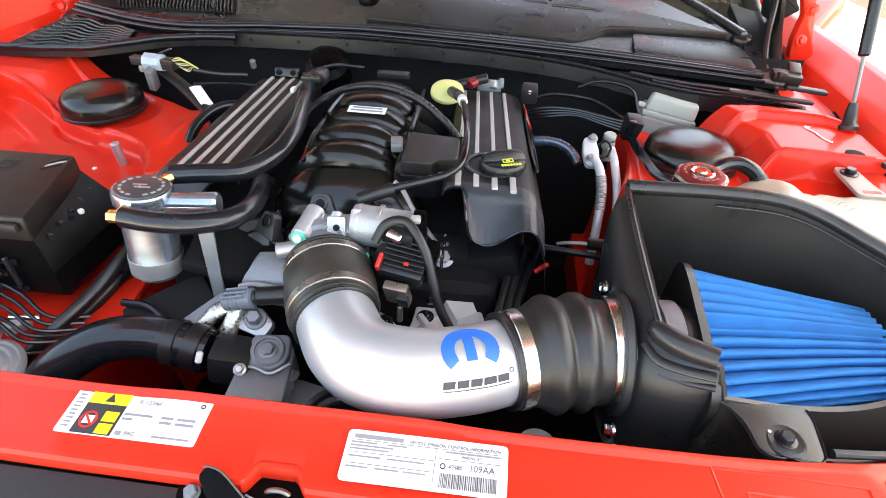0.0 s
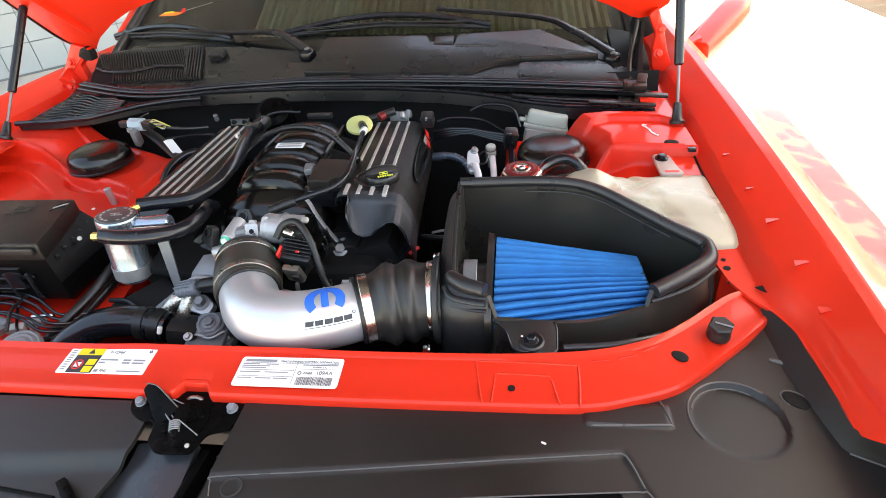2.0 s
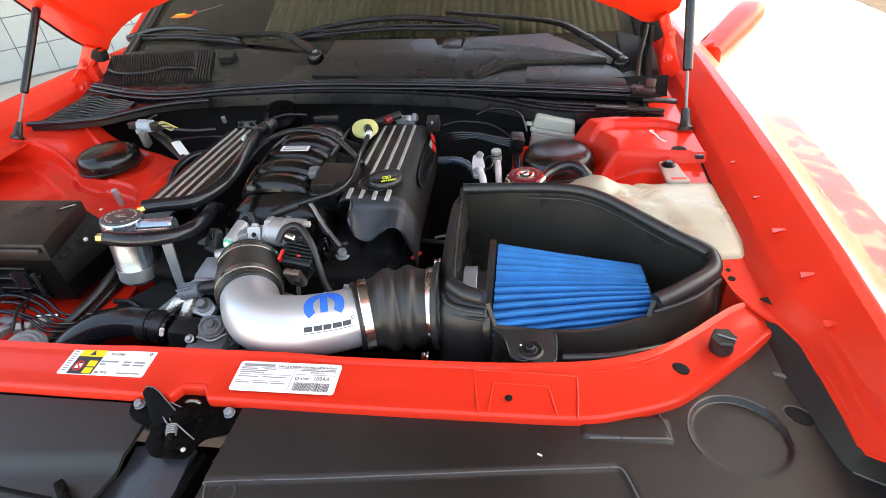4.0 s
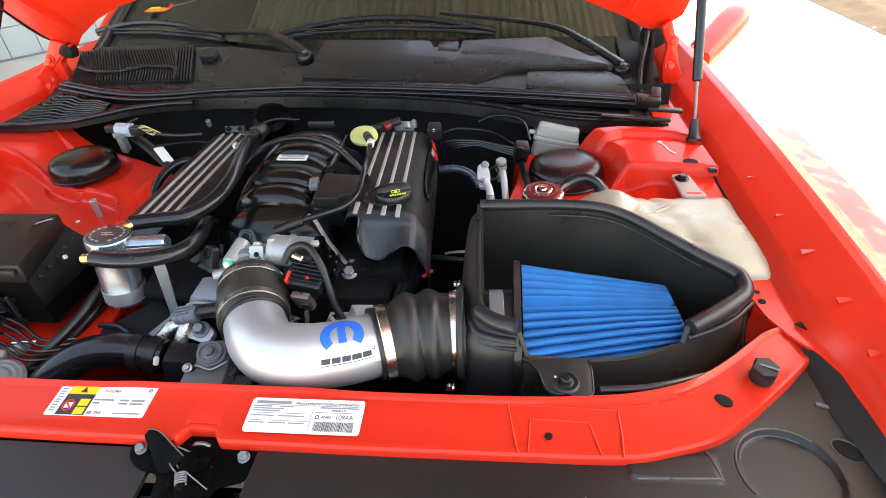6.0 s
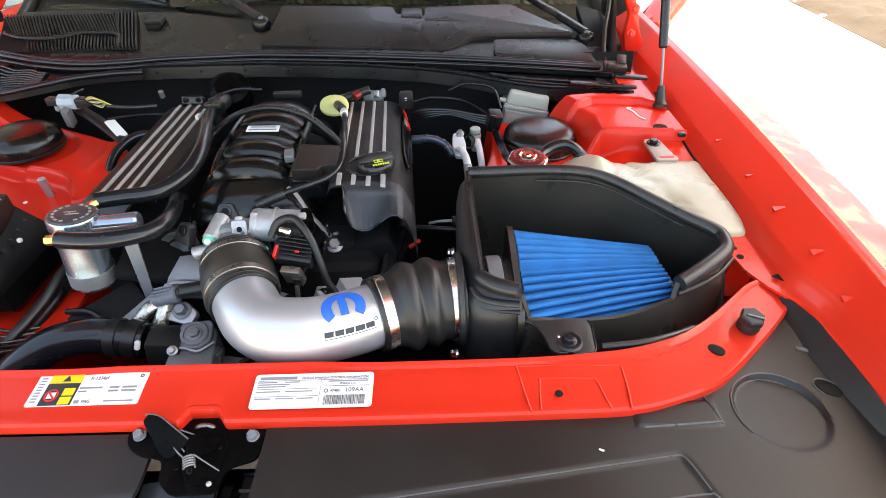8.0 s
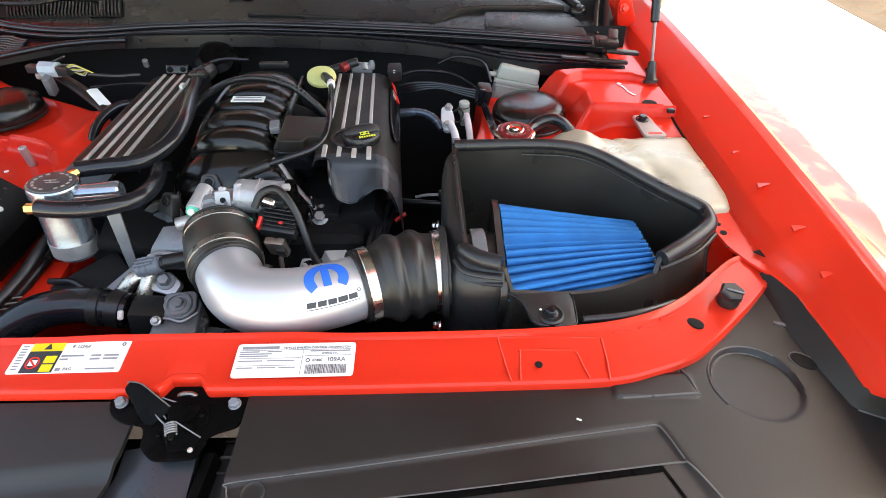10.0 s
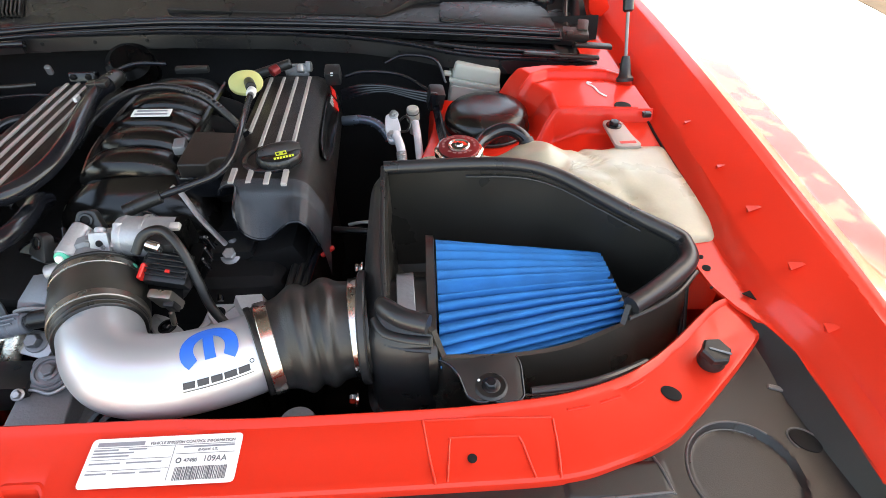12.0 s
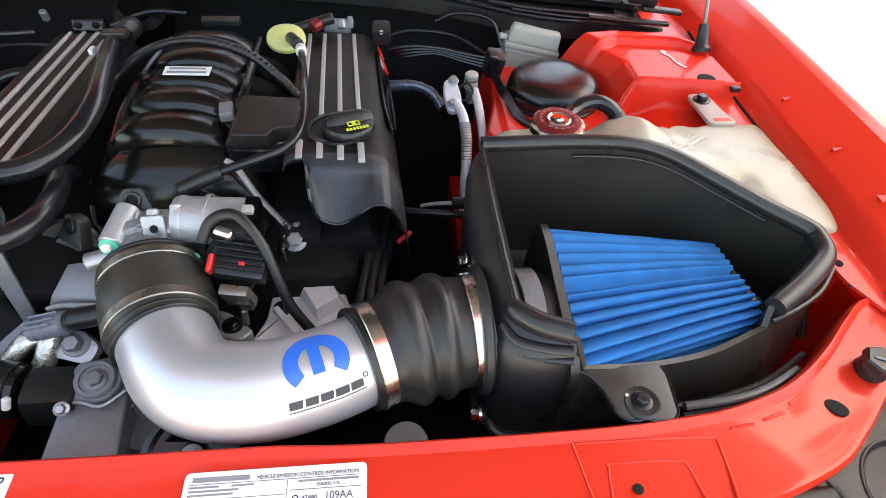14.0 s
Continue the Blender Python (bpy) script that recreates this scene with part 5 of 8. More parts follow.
    tab = rounded([(0.380, 0.054), (0.466, 0.062), (0.471, 0.050), (0.470, 0.014), (0.464, 0.008), (0.442, 0.007), (0.437, 0.010), (0.431, 0.007), (0.421, 0.007), (0.411, 0.013), (0.404, 0.036), (0.394, 0.049)], 0.006)
    lean = Matrix(((1, 0, 0, 0), (0, 1, 0, 0), (-0.10, 0.15, 1, 0.10 * 0.4365 - 0.15 * 0.022), (0, 0, 0, 1)))
    t = part("mounting_tab", prism(tab, 0.9115, 0.9175, 0.0018, lean), PLASTIC, a)
    part("tab_rim", sweep([lean @ Vector((x, y, 0.9175)) for x, y in tab[8:] + tab[:2]], 0.0011, 1, 6), HOSE, t)
    part("rubber_washer", lathe([(0.017, 0), (0.0175, 0.002), (0.015, 0.004), (0.009, 0.0035), (0.009, 0.002)], (0.4365, 0.0235, 0.9165), (0, 0, 1), 32), RUBBER, t)
    part("tab_bolt", bolt((0.4365, 0.0235, 0.9190), (0, 0, 1), 0.0065, 0.006), SATIN, t, "dark steel hex bolt")
    part("tab_pin", rod((0.4245, 0.030, 0.9175), (0.4245, 0.030, 0.9215), 0.0016), PAPER, t, "tiny white pin")
    fl = part("duct_flange", ring((0.296, 0.120, 0.906), (1, 0.05, 0), 0.066, 0.03, 0.010, 48), PLASTIC, a)
    for y, z in ((0.190, 0.934), (0.0955, 0.938), (0.040, 0.880)):
        part("flange_bolt", bolt((0.2945, y, z), (-1, -0.1, 0.25), 0.0055, 0.007), CHROME, fl, "bright zinc hex bolt")


def filter_pt(s, a, dip=0.0):
    """A tapering block with rounded corners, its top leaning towards the nose: s from the base to the far end, a round it."""
    ry, rz = 0.087 - 0.022 * s - dip, 0.066 - 0.020 * s - dip
    c, q = math.cos(a), math.sin(a)
    y, z = ry * math.copysign(abs(c) ** 0.34, c), rz * math.copysign(abs(q) ** 0.34, q)
    lean = radians(9 - 16 * s)
    return Vector((0.386 + 0.220 * s, 0.142 + 0.036 * s + y * math.cos(lean) - z * math.sin(lean), 0.889 - 0.022 * s + y * math.sin(lean) + z * math.cos(lean)))


def air_filter():
    f = thing("air_filter", (0.49, 0.16, 0.83), "blue pleated tapering air filter inside the airbox", "air filter")
    pleats, per = 36, 12
    # even steps along the block's outline, so that all pleats are of one width
    fine = [filter_pt(0.4, 2 * math.pi * k / 2000) for k in range(2001)]
    run = np.concatenate([[0.0], np.cumsum([(fine[k + 1] - fine[k]).length for k in range(2000)])])
    angles = np.interp(np.linspace(0, run[-1], pleats * per + 1)[:-1], run, np.linspace(0, 2 * math.pi, 2001))
    rows = []
    for s in np.linspace(0, 1, 14):
        row = []
        for k, a in enumerate(angles):
            u = abs(2 * ((k % per) / per) - 1)
            row.append(filter_pt(float(s), float(a), 0.011 * u ** 2.4) + Vector((0, 0, 0.0014 * noise.noise((k * 0.09, float(s) * 4, 3)))))
        rows.append(row)
    part("pleats", loft(rows, close=True), BLUEF, f, sharp=70)
    turn = np.linspace(0, 2 * math.pi, 97)[:-1]
    for s, w, nm in ((-0.055, -0.004, "base_ring"), (0.985, 0.006, "end_cap")):
        rows = [[filter_pt(s + ds, float(a), w + k) for a in turn] for ds, k in ((0, 0.004), (0, 0.0), (0.042 if s < 0 else 0.03, 0.0), (0.045 if s < 0 else 0.034, 0.004))]
        part(nm, loft(rows, close=True), RUBBER, f, "black moulded rubber ring")
    part("neck_clamp", ring((0.340, 0.128, 0.905), (1, 0.05, 0), 0.056, 0.004, 0.020, 48), CASTDK, f, "dull steel band clamp")
    part("neck", rod((0.310, 0.122, 0.906), (0.374, 0.130, 0.902), 0.052, 48), RUBBER, f)


def intake_hose():
    b = thing("intake_bellows", (0.25, 0.12, 0.83), "black rubber bellows hose with two steel band clamps", "air hose")
    line = [Vector(p[:3]) for p in spline(TUBE_LINE[:4], 40)]
    along = np.cumsum([0.0] + [(line[k + 1] - line[k]).length for k in range(len(line) - 1)])

    def on_line(d):
        """A place d metres along the hose from the airbox."""
        return tuple(float(np.interp(d, along, [q[c] for q in line])) for c in range(3))
    pts = [(*on_line(d), r) for d, r in ((0.000, 0.0555), (0.012, 0.0555), (0.024, 0.0558), (0.034, 0.0575), (0.042, 0.0625), (0.050, 0.0635), (0.058, 0.0595), (0.064, 0.0575), (0.071, 0.0615), (0.079, 0.0632), (0.087, 0.0590), (0.095, 0.0540), (0.104, 0.0515), (0.114, 0.0505), (0.124, 0.0495))]
    part("bellows", sweep(pts, 0.05, 5, 48), BELLOWS, b, sharp=60)
    part("band_clamp", ring(on_line(0.121), Vector(on_line(0.107)) - Vector(on_line(0.121)), 0.0530, 0.004, 0.014, 56), STEEL, b, "bright steel band clamp")
    part("band_clamp", ring(on_line(0.020), Vector(on_line(0.004)) - Vector(on_line(0.020)), 0.0590, 0.004, 0.016, 56), STEEL, b, "bright steel band clamp")
    part("collar", ring(on_line(0.130), Vector(on_line(0.124)) - Vector(on_line(0.130)), 0.0515, 0.006, 0.007, 56), RUBBER, b)


TUBE_PTS = spline(TUBE_LINE[2:8], 14)
TUBE_R = 0.0448


def on_tube(u, v, lift):
    """A place on the tube's skin: u metres along it from the hose end, v metres round from its crown towards the nose."""
    fr = frames_along(TUBE_PTS)
    run = 0.0
    for i in range(1, len(fr)):
        seg = (fr[i][0] - fr[i - 1][0]).length
        if run + seg >= u or i == len(fr) - 1:
            t = (u - run) / seg
            q, d = fr[i - 1][0].lerp(fr[i][0], t), fr[i][3]
            break
        run += seg
    up = Vector((0, 0, 1))
    up = (up - d * up.dot(d)).normalized()
    side = up.cross(d)
    if side.y > 0:
        side = -side
    a = v / TUBE_R
    return q + (up * math.cos(a) + side * math.sin(a)) * (TUBE_R + lift)


def patch(uv_rows, lift=0.0008):
    return loft([[on_tube(u, v, lift) for u, v in r] for r in uv_rows])


def intake_tube():
    t = thing("intake_tube", (0.09, 0.08, 0.85), "silver painted intake tube with a blue emblem print", "intake tube")
    part("pipe", sweep([(*p[:3], TUBE_R) for p in TUBE_LINE[2:8]], TUBE_R, 14, 64), TUBE, t, sharp=60)
    # emblem: a blue arch with a centre bar, and a dark bar below it
    U0, V0, K = 0.0575, 0.0115, 0.0265
    shear = 0.0

    def at(px, py):
        return (U0 - K * px * 1.0 + shear * py, V0 - K * py)
    rows = []
    for k in range(25):
        a = radians(-42 + k * 264 / 24)
        w = 0.46 if 2 < k < 22 else (0.40, 0.44, 0.46, 0.46, 0.44, 0.40)[k if k < 3 else k - 19]
        rows.append([at(math.cos(a) * r, math.sin(a) * r) for r in (1.0, 1.0 - w * 0.5, 1.0 - w)])
    part("emblem_arch", patch(rows), LOGO, t, "blue printed arch")
    part("emblem_bar", patch([[at(x, y) for x in (-0.19, 0, 0.19)] for y in (0.72, 0.4, 0.1, -0.2, -0.45)], 0.0009), LOGO, t, "blue printed bar")
    for k in range(5):
        x0 = -1.00 + k * 0.43
        part("print_block", patch([[at(x + 0.10 * (y + 1.25), y) for x in (x0, x0 + 0.18, x0 + 0.37)] for y in (-1.10, -1.23, -1.36)]), INK, t, "dark printed block")
    part("print_rule", patch([[at(x, y) for x in np.linspace(-1.04, 1.16, 9)] for y in (-1.44, -1.47)]), INK, t, "thin dark printed rule")
    part("print_dot", patch([[at(1.22 + 0.09 * math.cos(q) * k, -1.02 + 0.09 * math.sin(q) * k) for q in np.linspace(0, 2 * math.pi, 13)] for k in (0.6, 1.0)]), INK, t, "small dark printed ring")
    cuff = thing("throttle_cuff", (-0.02, 0.19, 0.87), "black silicone cuff with bronze band clamps", "hose cuff")
    run = [Vector(p[:3]) for p in spline(TUBE_LINE[6:], 12)]
    rad = np.interp(np.linspace(0, 1, len(run)), (0.0, 0.22, 0.34, 0.42, 0.62, 0.80, 1.0), (0.0455, 0.0465, 0.0490, 0.0510, 0.0545, 0.0530, 0.0495))
    start = 12
    part("sleeve", sweep([(*run[k], float(rad[k])) for k in range(start, len(run), 3)] + [(*run[-1], float(rad[-1]))], 0.05, 4, 56), GOLD, cuff, sharp=60)

    def hoop(name, k, r, h, m, label=""):
        part(name, ring(run[k], run[min(k + 1, len(run) - 1)] - run[k - 1], r, 0.004, h, 56), m, cuff, label)
    hoop("lip", len(run) - 2, 0.0512, 0.004, RUBBER)
    hoop("band_clamp", start + 3, 0.0528, 0.012, BRONZE, "dull bronze band clamp")
    hoop("collar", start - 1, 0.0488, 0.007, RUBBER)
    hoop("collar", start + 1, 0.0502, 0.003, RUBBER)
    hoop("band_clamp", len(run) - 6, 0.0535, 0.010, BRONZE)


airbox()
air_filter()
intake_hose()
intake_tube()

# ---------------------------------------------------------------- the engine
MID = -0.055          # the engine's middle line


def intake_manifold():
    t = thing("intake_manifold", (MID, 0.5, 0.85), "black ribbed plastic intake manifold on the engine", "intake manifold")

    def section(y, half, top, drop, n=15):
        row = []
        for k in range(n):
            a = math.pi * k / (n - 1)
            x = -math.cos(a)
            z = math.sin(a) ** 0.55
            row.append((MID + half * x, y, top - drop + drop * z))
        return row
    rows = [section(0.328, 0.094, 0.885, 0.050), section(0.331, 0.106, 0.903, 0.064), section(0.337, 0.113, 0.919, 0.076), section(0.345, 0.117, 0.932, 0.086), section(0.356, 0.120, 0.943, 0.092), section(0.369, 0.119, 0.951, 0.096), section(0.385, 0.110, 0.957, 0.098), section(0.398, 0.084, 0.962, 0.09),
            section(0.42, 0.074, 0.968, 0.09), section(0.55, 0.072, 0.977, 0.09), section(0.68, 0.072, 0.975, 0.09), section(0.70, 0.060, 0.965, 0.09)]
    part("plenum", loft(rows), GLOSSBLK, t, sharp=50)
    part("front_shoulder", loft([section(0.272, 0.098, 0.870, 0.06), section(0.278, 0.112, 0.888, 0.08), section(0.292, 0.120, 0.897, 0.09), section(0.33, 0.126, 0.908, 0.10), section(0.36, 0.128, 0.916, 0.10), section(0.42, 0.112, 0.922, 0.10)]), GLOSSBLK, t, sharp=50)
    for k, (y, top) in enumerate(((0.405, 0.980), (0.462, 0.985), (0.515, 0.988), (0.572, 0.990), (0.628, 0.988))):
        half = 0.074
        rows = []
        for yy, dz in ((y - 0.024, -0.022), (y - 0.021, -0.006), (y - 0.014, 0.0), (y + 0.018, 0.001), (y + 0.026, -0.004), (y + 0.027, -0.02)):
            rows.append([(MID - 0.010 + half * u, yy + 0.010 * u * u, top + dz - 0.020 * u * u - 0.01 * u ** 4) for u in np.linspace(-1, 1, 15)])
        part("rib", loft(rows), GLOSSBLK, t, sharp=40)
    for sx in (-1, 1):
        part("side_rail", sweep([(MID + sx * 0.070, 0.39, 0.955, 0.005), (MID + sx * 0.073, 0.45, 0.966, 0.006), (MID + sx * 0.072, 0.56, 0.972, 0.006), (MID + sx * 0.068, 0.66, 0.968, 0.005)], 0.006, 8, 8), GLOSSBLK, t)
        for k in range(4):
            y = 0.43 + k * 0.07
            # runners coloured near-black to sink into the shade beside the plenum
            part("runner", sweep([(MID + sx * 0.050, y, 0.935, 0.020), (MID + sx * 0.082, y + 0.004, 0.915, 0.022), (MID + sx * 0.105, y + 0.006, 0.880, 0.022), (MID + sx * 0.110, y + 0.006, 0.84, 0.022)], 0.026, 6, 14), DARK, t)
    part("rear_clip", box((MID + 0.005, 0.69, 0.985), (0.06, 0.014, 0.012), 0.003), PLASTIC, t)
    for x, y, z, turn in ((-0.058, 0.268, 0.966, 5), (-0.128, 0.262, 0.935, -35)):
        m = Matrix.Translation((x, y, z)) @ pose(0, 0, 0, 60, 0, turn)
        ear = part("mounting_ear", prism(rounded([(-0.022, -0.022), (0.022, -0.022), (0.010, 0.012), (-0.010, 0.012)], 0.006), -0.006, 0.008, 0.002, m), PLASTIC, t)
        part("ear_hole", lathe([(0.0055, 0), (0.0055, 0.001), (0.003, 0.0012)], m @ Vector((0, 0.0, 0.008)), m.to_3x3() @ Vector((0, 0, 1)), 18), DARK, ear)
        part("ear_ring", ring(m @ Vector((0, 0, 0.008)), m.to_3x3() @ Vector((0, 0, 1)), 0.009, 0.003, 0.003, 24), SATIN, ear)
    lab = part("sticker", box((-0.056, 0.508, 0.9915), (0.062, 0.019, 0.0012), 0.0004, 1, (9, 0, -2)), PAPER, t, "small white sticker")
    for k, (dy, w) in enumerate(((0.004, 0.048), (-0.004, 0.052))):
        part("print", box((-0.056, 0.508 + dy, 0.9925 + dy * 0.16), (w, 0.0035, 0.0006), 0, 1, (9, 0, -2)), INKG, lab)


def cover_shell(sx, y0, y1, inner, outer, zt):
    """Cross-section of a valve cover from the inner to the outer edge; sx: 1 left bank, -1 right bank."""
    def row(y, dz=0.0, k=1.0):
        pts = [(inner - 0.010, -0.022), (inner - 0.008, -0.012), (inner - 0.003, -0.002), (inner + 0.004, 0.001), (inner + 0.30 * (outer - inner), 0.003), (inner + 0.72 * (outer - inner), 0.000),
               (outer - 0.028, -0.004), (outer - 0.020, -0.010), (outer - 0.004, -0.045), (outer, -0.085)]
        return [(MID + sx * x, y, zt + z * k + dz) for x, z in pts]
    return row


def valve_cover(sx):
    t = thing("valve_cover", (MID + sx * 0.2, 0.5, 0.86), "black plastic engine cover with four grey stripes and a side badge" if sx > 0 else "black plastic engine cover with four grey stripes beside a hose", "engine cover", group="engine covers")
    inner, outer, zt = 0.152, 0.288, 0.973 if sx > 0 else 0.962
    back = 0.735 if sx > 0 else 0.70
    row = cover_shell(sx, 0, 0, inner, outer, zt)
    rows = [row(back + 0.005, -0.02), row(back, -0.004)] + [row(y) for y in np.linspace(back - 0.01, 0.335, 12)]
    part("shell", loft(rows), COVER_SHADED, t, sharp=40)
    # front apron: the top runs over a soft bend into a plate with a waved lower edge
    prof = row(0.0)
    px, pz = [abs(p[0] - MID) for p in prof], [p[2] for p in prof]
    ap, n = [], 91
    for s in np.linspace(0, 1, 15):
        r = []
        for k in range(n):
            u = k / (n - 1)
            x = inner - 0.008 + (outer - inner + 0.008) * u
            drop = float(np.interp(u, (0.0, 0.225, 0.240, 0.255, 0.28, 0.33, 0.40, 0.46, 0.52, 0.60, 0.70, 0.80, 0.90, 1.0), (0.012, 0.012, 0.026, 0.038, 0.046, 0.053, 0.0565, 0.0555, 0.051, 0.040, 0.028, 0.022, 0.024, 0.040)))
            w = step(0.18, 0.24, u)
            a = float(s)
            q, b = min(1.0, a / 0.4) * math.pi / 2, max(0.0, (a - 0.4) / 0.6)
            r.append((MID + sx * x, 0.335 - (0.010 + 0.018 * w) * math.sin(q) - 0.044 * b * w, float(np.interp(x, px, pz)) - (0.004 + 0.006 * w) * (1 - math.cos(q)) - max(0.0, drop - 0.012) * b))
        ap.append(r)
    part("front_apron", loft(ap), COVER_LIT, t, sharp=50)
    part("apron_rim", sweep([p for p in ap[-1][:86]], 0.0019, 1, 6), HOSE, t)
    for k in range(4):
        zz = zt + 0.003
        if sx > 0:
            x = 0.164 + k * 0.0245
            a, b = (0.478, 0.425, 0.435, 0.440)[k], 0.715
            part("stripe", box((MID + x, (a + b) / 2, zz - 0.0005), (0.0064, b - a, 0.004), 0.001, 1), STRIP, t, "grey metallic stripe")
            part("stripe", box((MID + x, 0.346 - 0.003 * k, zz - 0.0012), (0.0080, 0.034, 0.005), 0.001, 1, (4, 0, 0)), STRIP, t, "grey metallic stripe")
            part("stripe_end", box((MID + x, 0.3285 - 0.003 * k, zz - 0.0035), (0.0080, 0.003, 0.007), 0.0008, 1), STRIP, t, "grey metallic stripe end")
        else:
            x = inner + 0.020 + k * 0.0205
            part("stripe", box((MID - x, 0.505, zz - 0.0005), (0.0068, 0.375, 0.004), 0.001, 1), STRIP, t, "grey metallic stripe")
    lx = MID + sx * (inner + 0.058)
    if sx > 0:
        lug = part("rear_lug", merge(box((lx, back + 0.022, zt + 0.008), (0.058, 0.026, 0.014), 0.004, 2, (-20, 0, 0)), box((lx, back + 0.010, zt + 0.004), (0.046, 0.012, 0.020), 0.004, 2, (-12, 0, 0)), box((lx + 0.023, back + 0.018, zt + 0.010), (0.010, 0.026, 0.020), 0.003, 2, (-20, 0, 0))), GREYMETAL, t, "grey cast rear lug")
        part("lug_boss", rod((lx + 0.008, back + 0.002, zt + 0.004), (lx + 0.008, back + 0.012, zt + 0.016), 0.007, 18), ALU, lug)
        part("lug_boss", rod((lx - 0.012, back + 0.012, zt + 0.010), (lx - 0.012, back + 0.018, zt + 0.018), 0.005, 14), DARK, lug)
        m = Matrix.Translation((MID + 0.2790, 0.570, zt - 0.0265)) @ pose(0, 0, 0, 0, 64, 0)
        oval = [(0.017 * math.cos(a), 0.135 * math.copysign(abs(math.sin(a)) ** 0.6, math.sin(a))) for a in np.linspace(0, 2 * math.pi, 49)[:-1]]
        em = part("side_badge", prism(oval, 0, 0.003, 0.001, m), GLOSSBLK, t, "gloss black oval badge")
        part("badge_rim", sweep([m @ Vector((x, y, 0.003)) for x, y in oval + oval[:1]], 0.0009, 1, 6), SATIN, em)
        for y, x in ((0.122, -0.004), (0.086, 0.007)):
            part("badge_mark", box((0, 0, 0), (0.015, 0.026, 0.002), 0.0005, 1, (0, 0, 18)), PLUGRED, em, "small red mark").data.transform(m @ pose(x, y, 0.0035))
        for k in range(4):
            part("badge_print", box((0, 0, 0), (0.011, 0.0050, 0.001), 0, 1), STRIP, em, "grey printed bar").data.transform(m @ pose(-0.004, 0.096 - k * 0.0095, 0.0035))
        # the left bank runs a little askew and falls towards the firewall
        askew = Matrix(((1, -0.065, 0, 0.065 * 0.33), (0, 1, 0, 0), (0, -0.060, 1, 0.060 * 0.33), (0, 0, 0, 1)))
        for ob in t.children_recursive:
            ob.data.transform(askew)
    else:
        lug = part("rear_lug", box((lx, back + 0.012, zt + 0.006), (0.050, 0.022, 0.020), 0.006, 3, (-20, 0, 0)), SATIN, t)
        for dx in (-0.014, 0.014):
            part("lug_hole", rod((lx + dx, back - 0.004, zt + 0.010), (lx + dx, back + 0.004, zt + 0.012), 0.005), DARK, lug)


def oil_cap():
    c = thing("oil_cap", (0.166, 0.384, 0.975), "black oil filler cap with yellow-green print", "oil cap")
    at = Matrix.Translation((0.166, 0.385, 0.9725)) @ pose(0, 0, 0, -4, 0, 0)
    well = merge(ring((-0.012, 0.006, -0.006), (0, 0, 1), 0.043, 0.007, 0.009, 48), lathe([(0.040, 0), (0.040, 0.002), (0.030, 0.0025)], (-0.012, 0.006, -0.004), (0, 0, 1), 40))
    part("well", well, SATIN, c).data.transform(at)
    part("disc", lathe([(0.0315, 0), (0.0325, 0.003), (0.0325, 0.008), (0.0305, 0.0115), (0.027, 0.013)], (0, 0, 0.001), (0, 0, 1), 48, lambda a: 1 + 0.012 * math.cos(14 * a)), PLASTIC, c).data.transform(at)
    grip = []
    for u in np.linspace(-1, 1, 13):
        w, h = 0.0095 * (1 - 0.35 * u * u), 0.012 * (1 - 0.55 * abs(u) ** 3)
        grip.append([(0.030 * u, -w - 0.002, 0.013), (0.030 * u, -w * 0.55, 0.013 + h * 0.85), (0.030 * u, -w * 0.15, 0.013 + h), (0.030 * u, w * 0.35, 0.013 + h), (0.030 * u, w * 0.75, 0.013 + h * 0.8), (0.030 * u, w + 0.003, 0.013)])
    part("grip", loft(grip, close=True), PLASTIC, c, sharp=40).data.transform(at @ pose(0, 0.004, 0, 0, 0, 22))
    bits = [box((-0.002, 0.0095, 0), (0.014, 0.0014, 0.0006), 0, 1), box((-0.002, 0.0035, 0), (0.014, 0.0014, 0.0006), 0, 1), box((-0.009, 0.0065, 0), (0.0014, 0.0072, 0.0006), 0, 1), box((0.005, 0.0065, 0), (0.0014, 0.0072, 0.0006), 0, 1), box((-0.002, 0.0065, 0), (0.005, 0.003, 0.0006), 0, 1)]
    bits += [box((-0.0125 + k * 0.0042, -0.0025, 0), (0.0030, 0.0042, 0.0006), 0, 1) for k in range(7)]
    part("print", merge(*bits), YGREEN, c, "yellow-green print").data.transform(at @ pose(0.011, -0.017, 0.0152, 16, 0, 22))


def sensor_lid():
    t = thing("sensor_box", (0.057, 0.42, 0.93), "black plastic box with a raised lid beside the manifold", "sensor box")
    part("base", prism(rounded([(0.012, 0.372), (0.070, 0.362), (0.108, 0.384), (0.106, 0.470), (0.018, 0.474)], 0.008), 0.925, 0.962, 0.003), SATIN, t)
    part("lid", prism(rounded([(0.024, 0.366), (0.070, 0.364), (0.074, 0.380), (0.103, 0.384), (0.100, 0.452), (0.022, 0.462)], 0.007), 0.958, 0.982, 0.004, None, 3), LIDBR, t)
    part("lid_edge", sweep([(0.026, 0.362, 0.962), (0.070, 0.360, 0.962), (0.076, 0.376, 0.962), (0.106, 0.380, 0.962)], 0.0022, 2, 8), HOSE, t)
    part("plug", box((0.006, 0.435, 0.972), (0.018, 0.030, 0.014), 0.003, 2, (0, 0, 12)), GREYMETAL, t, "grey wiring plug")


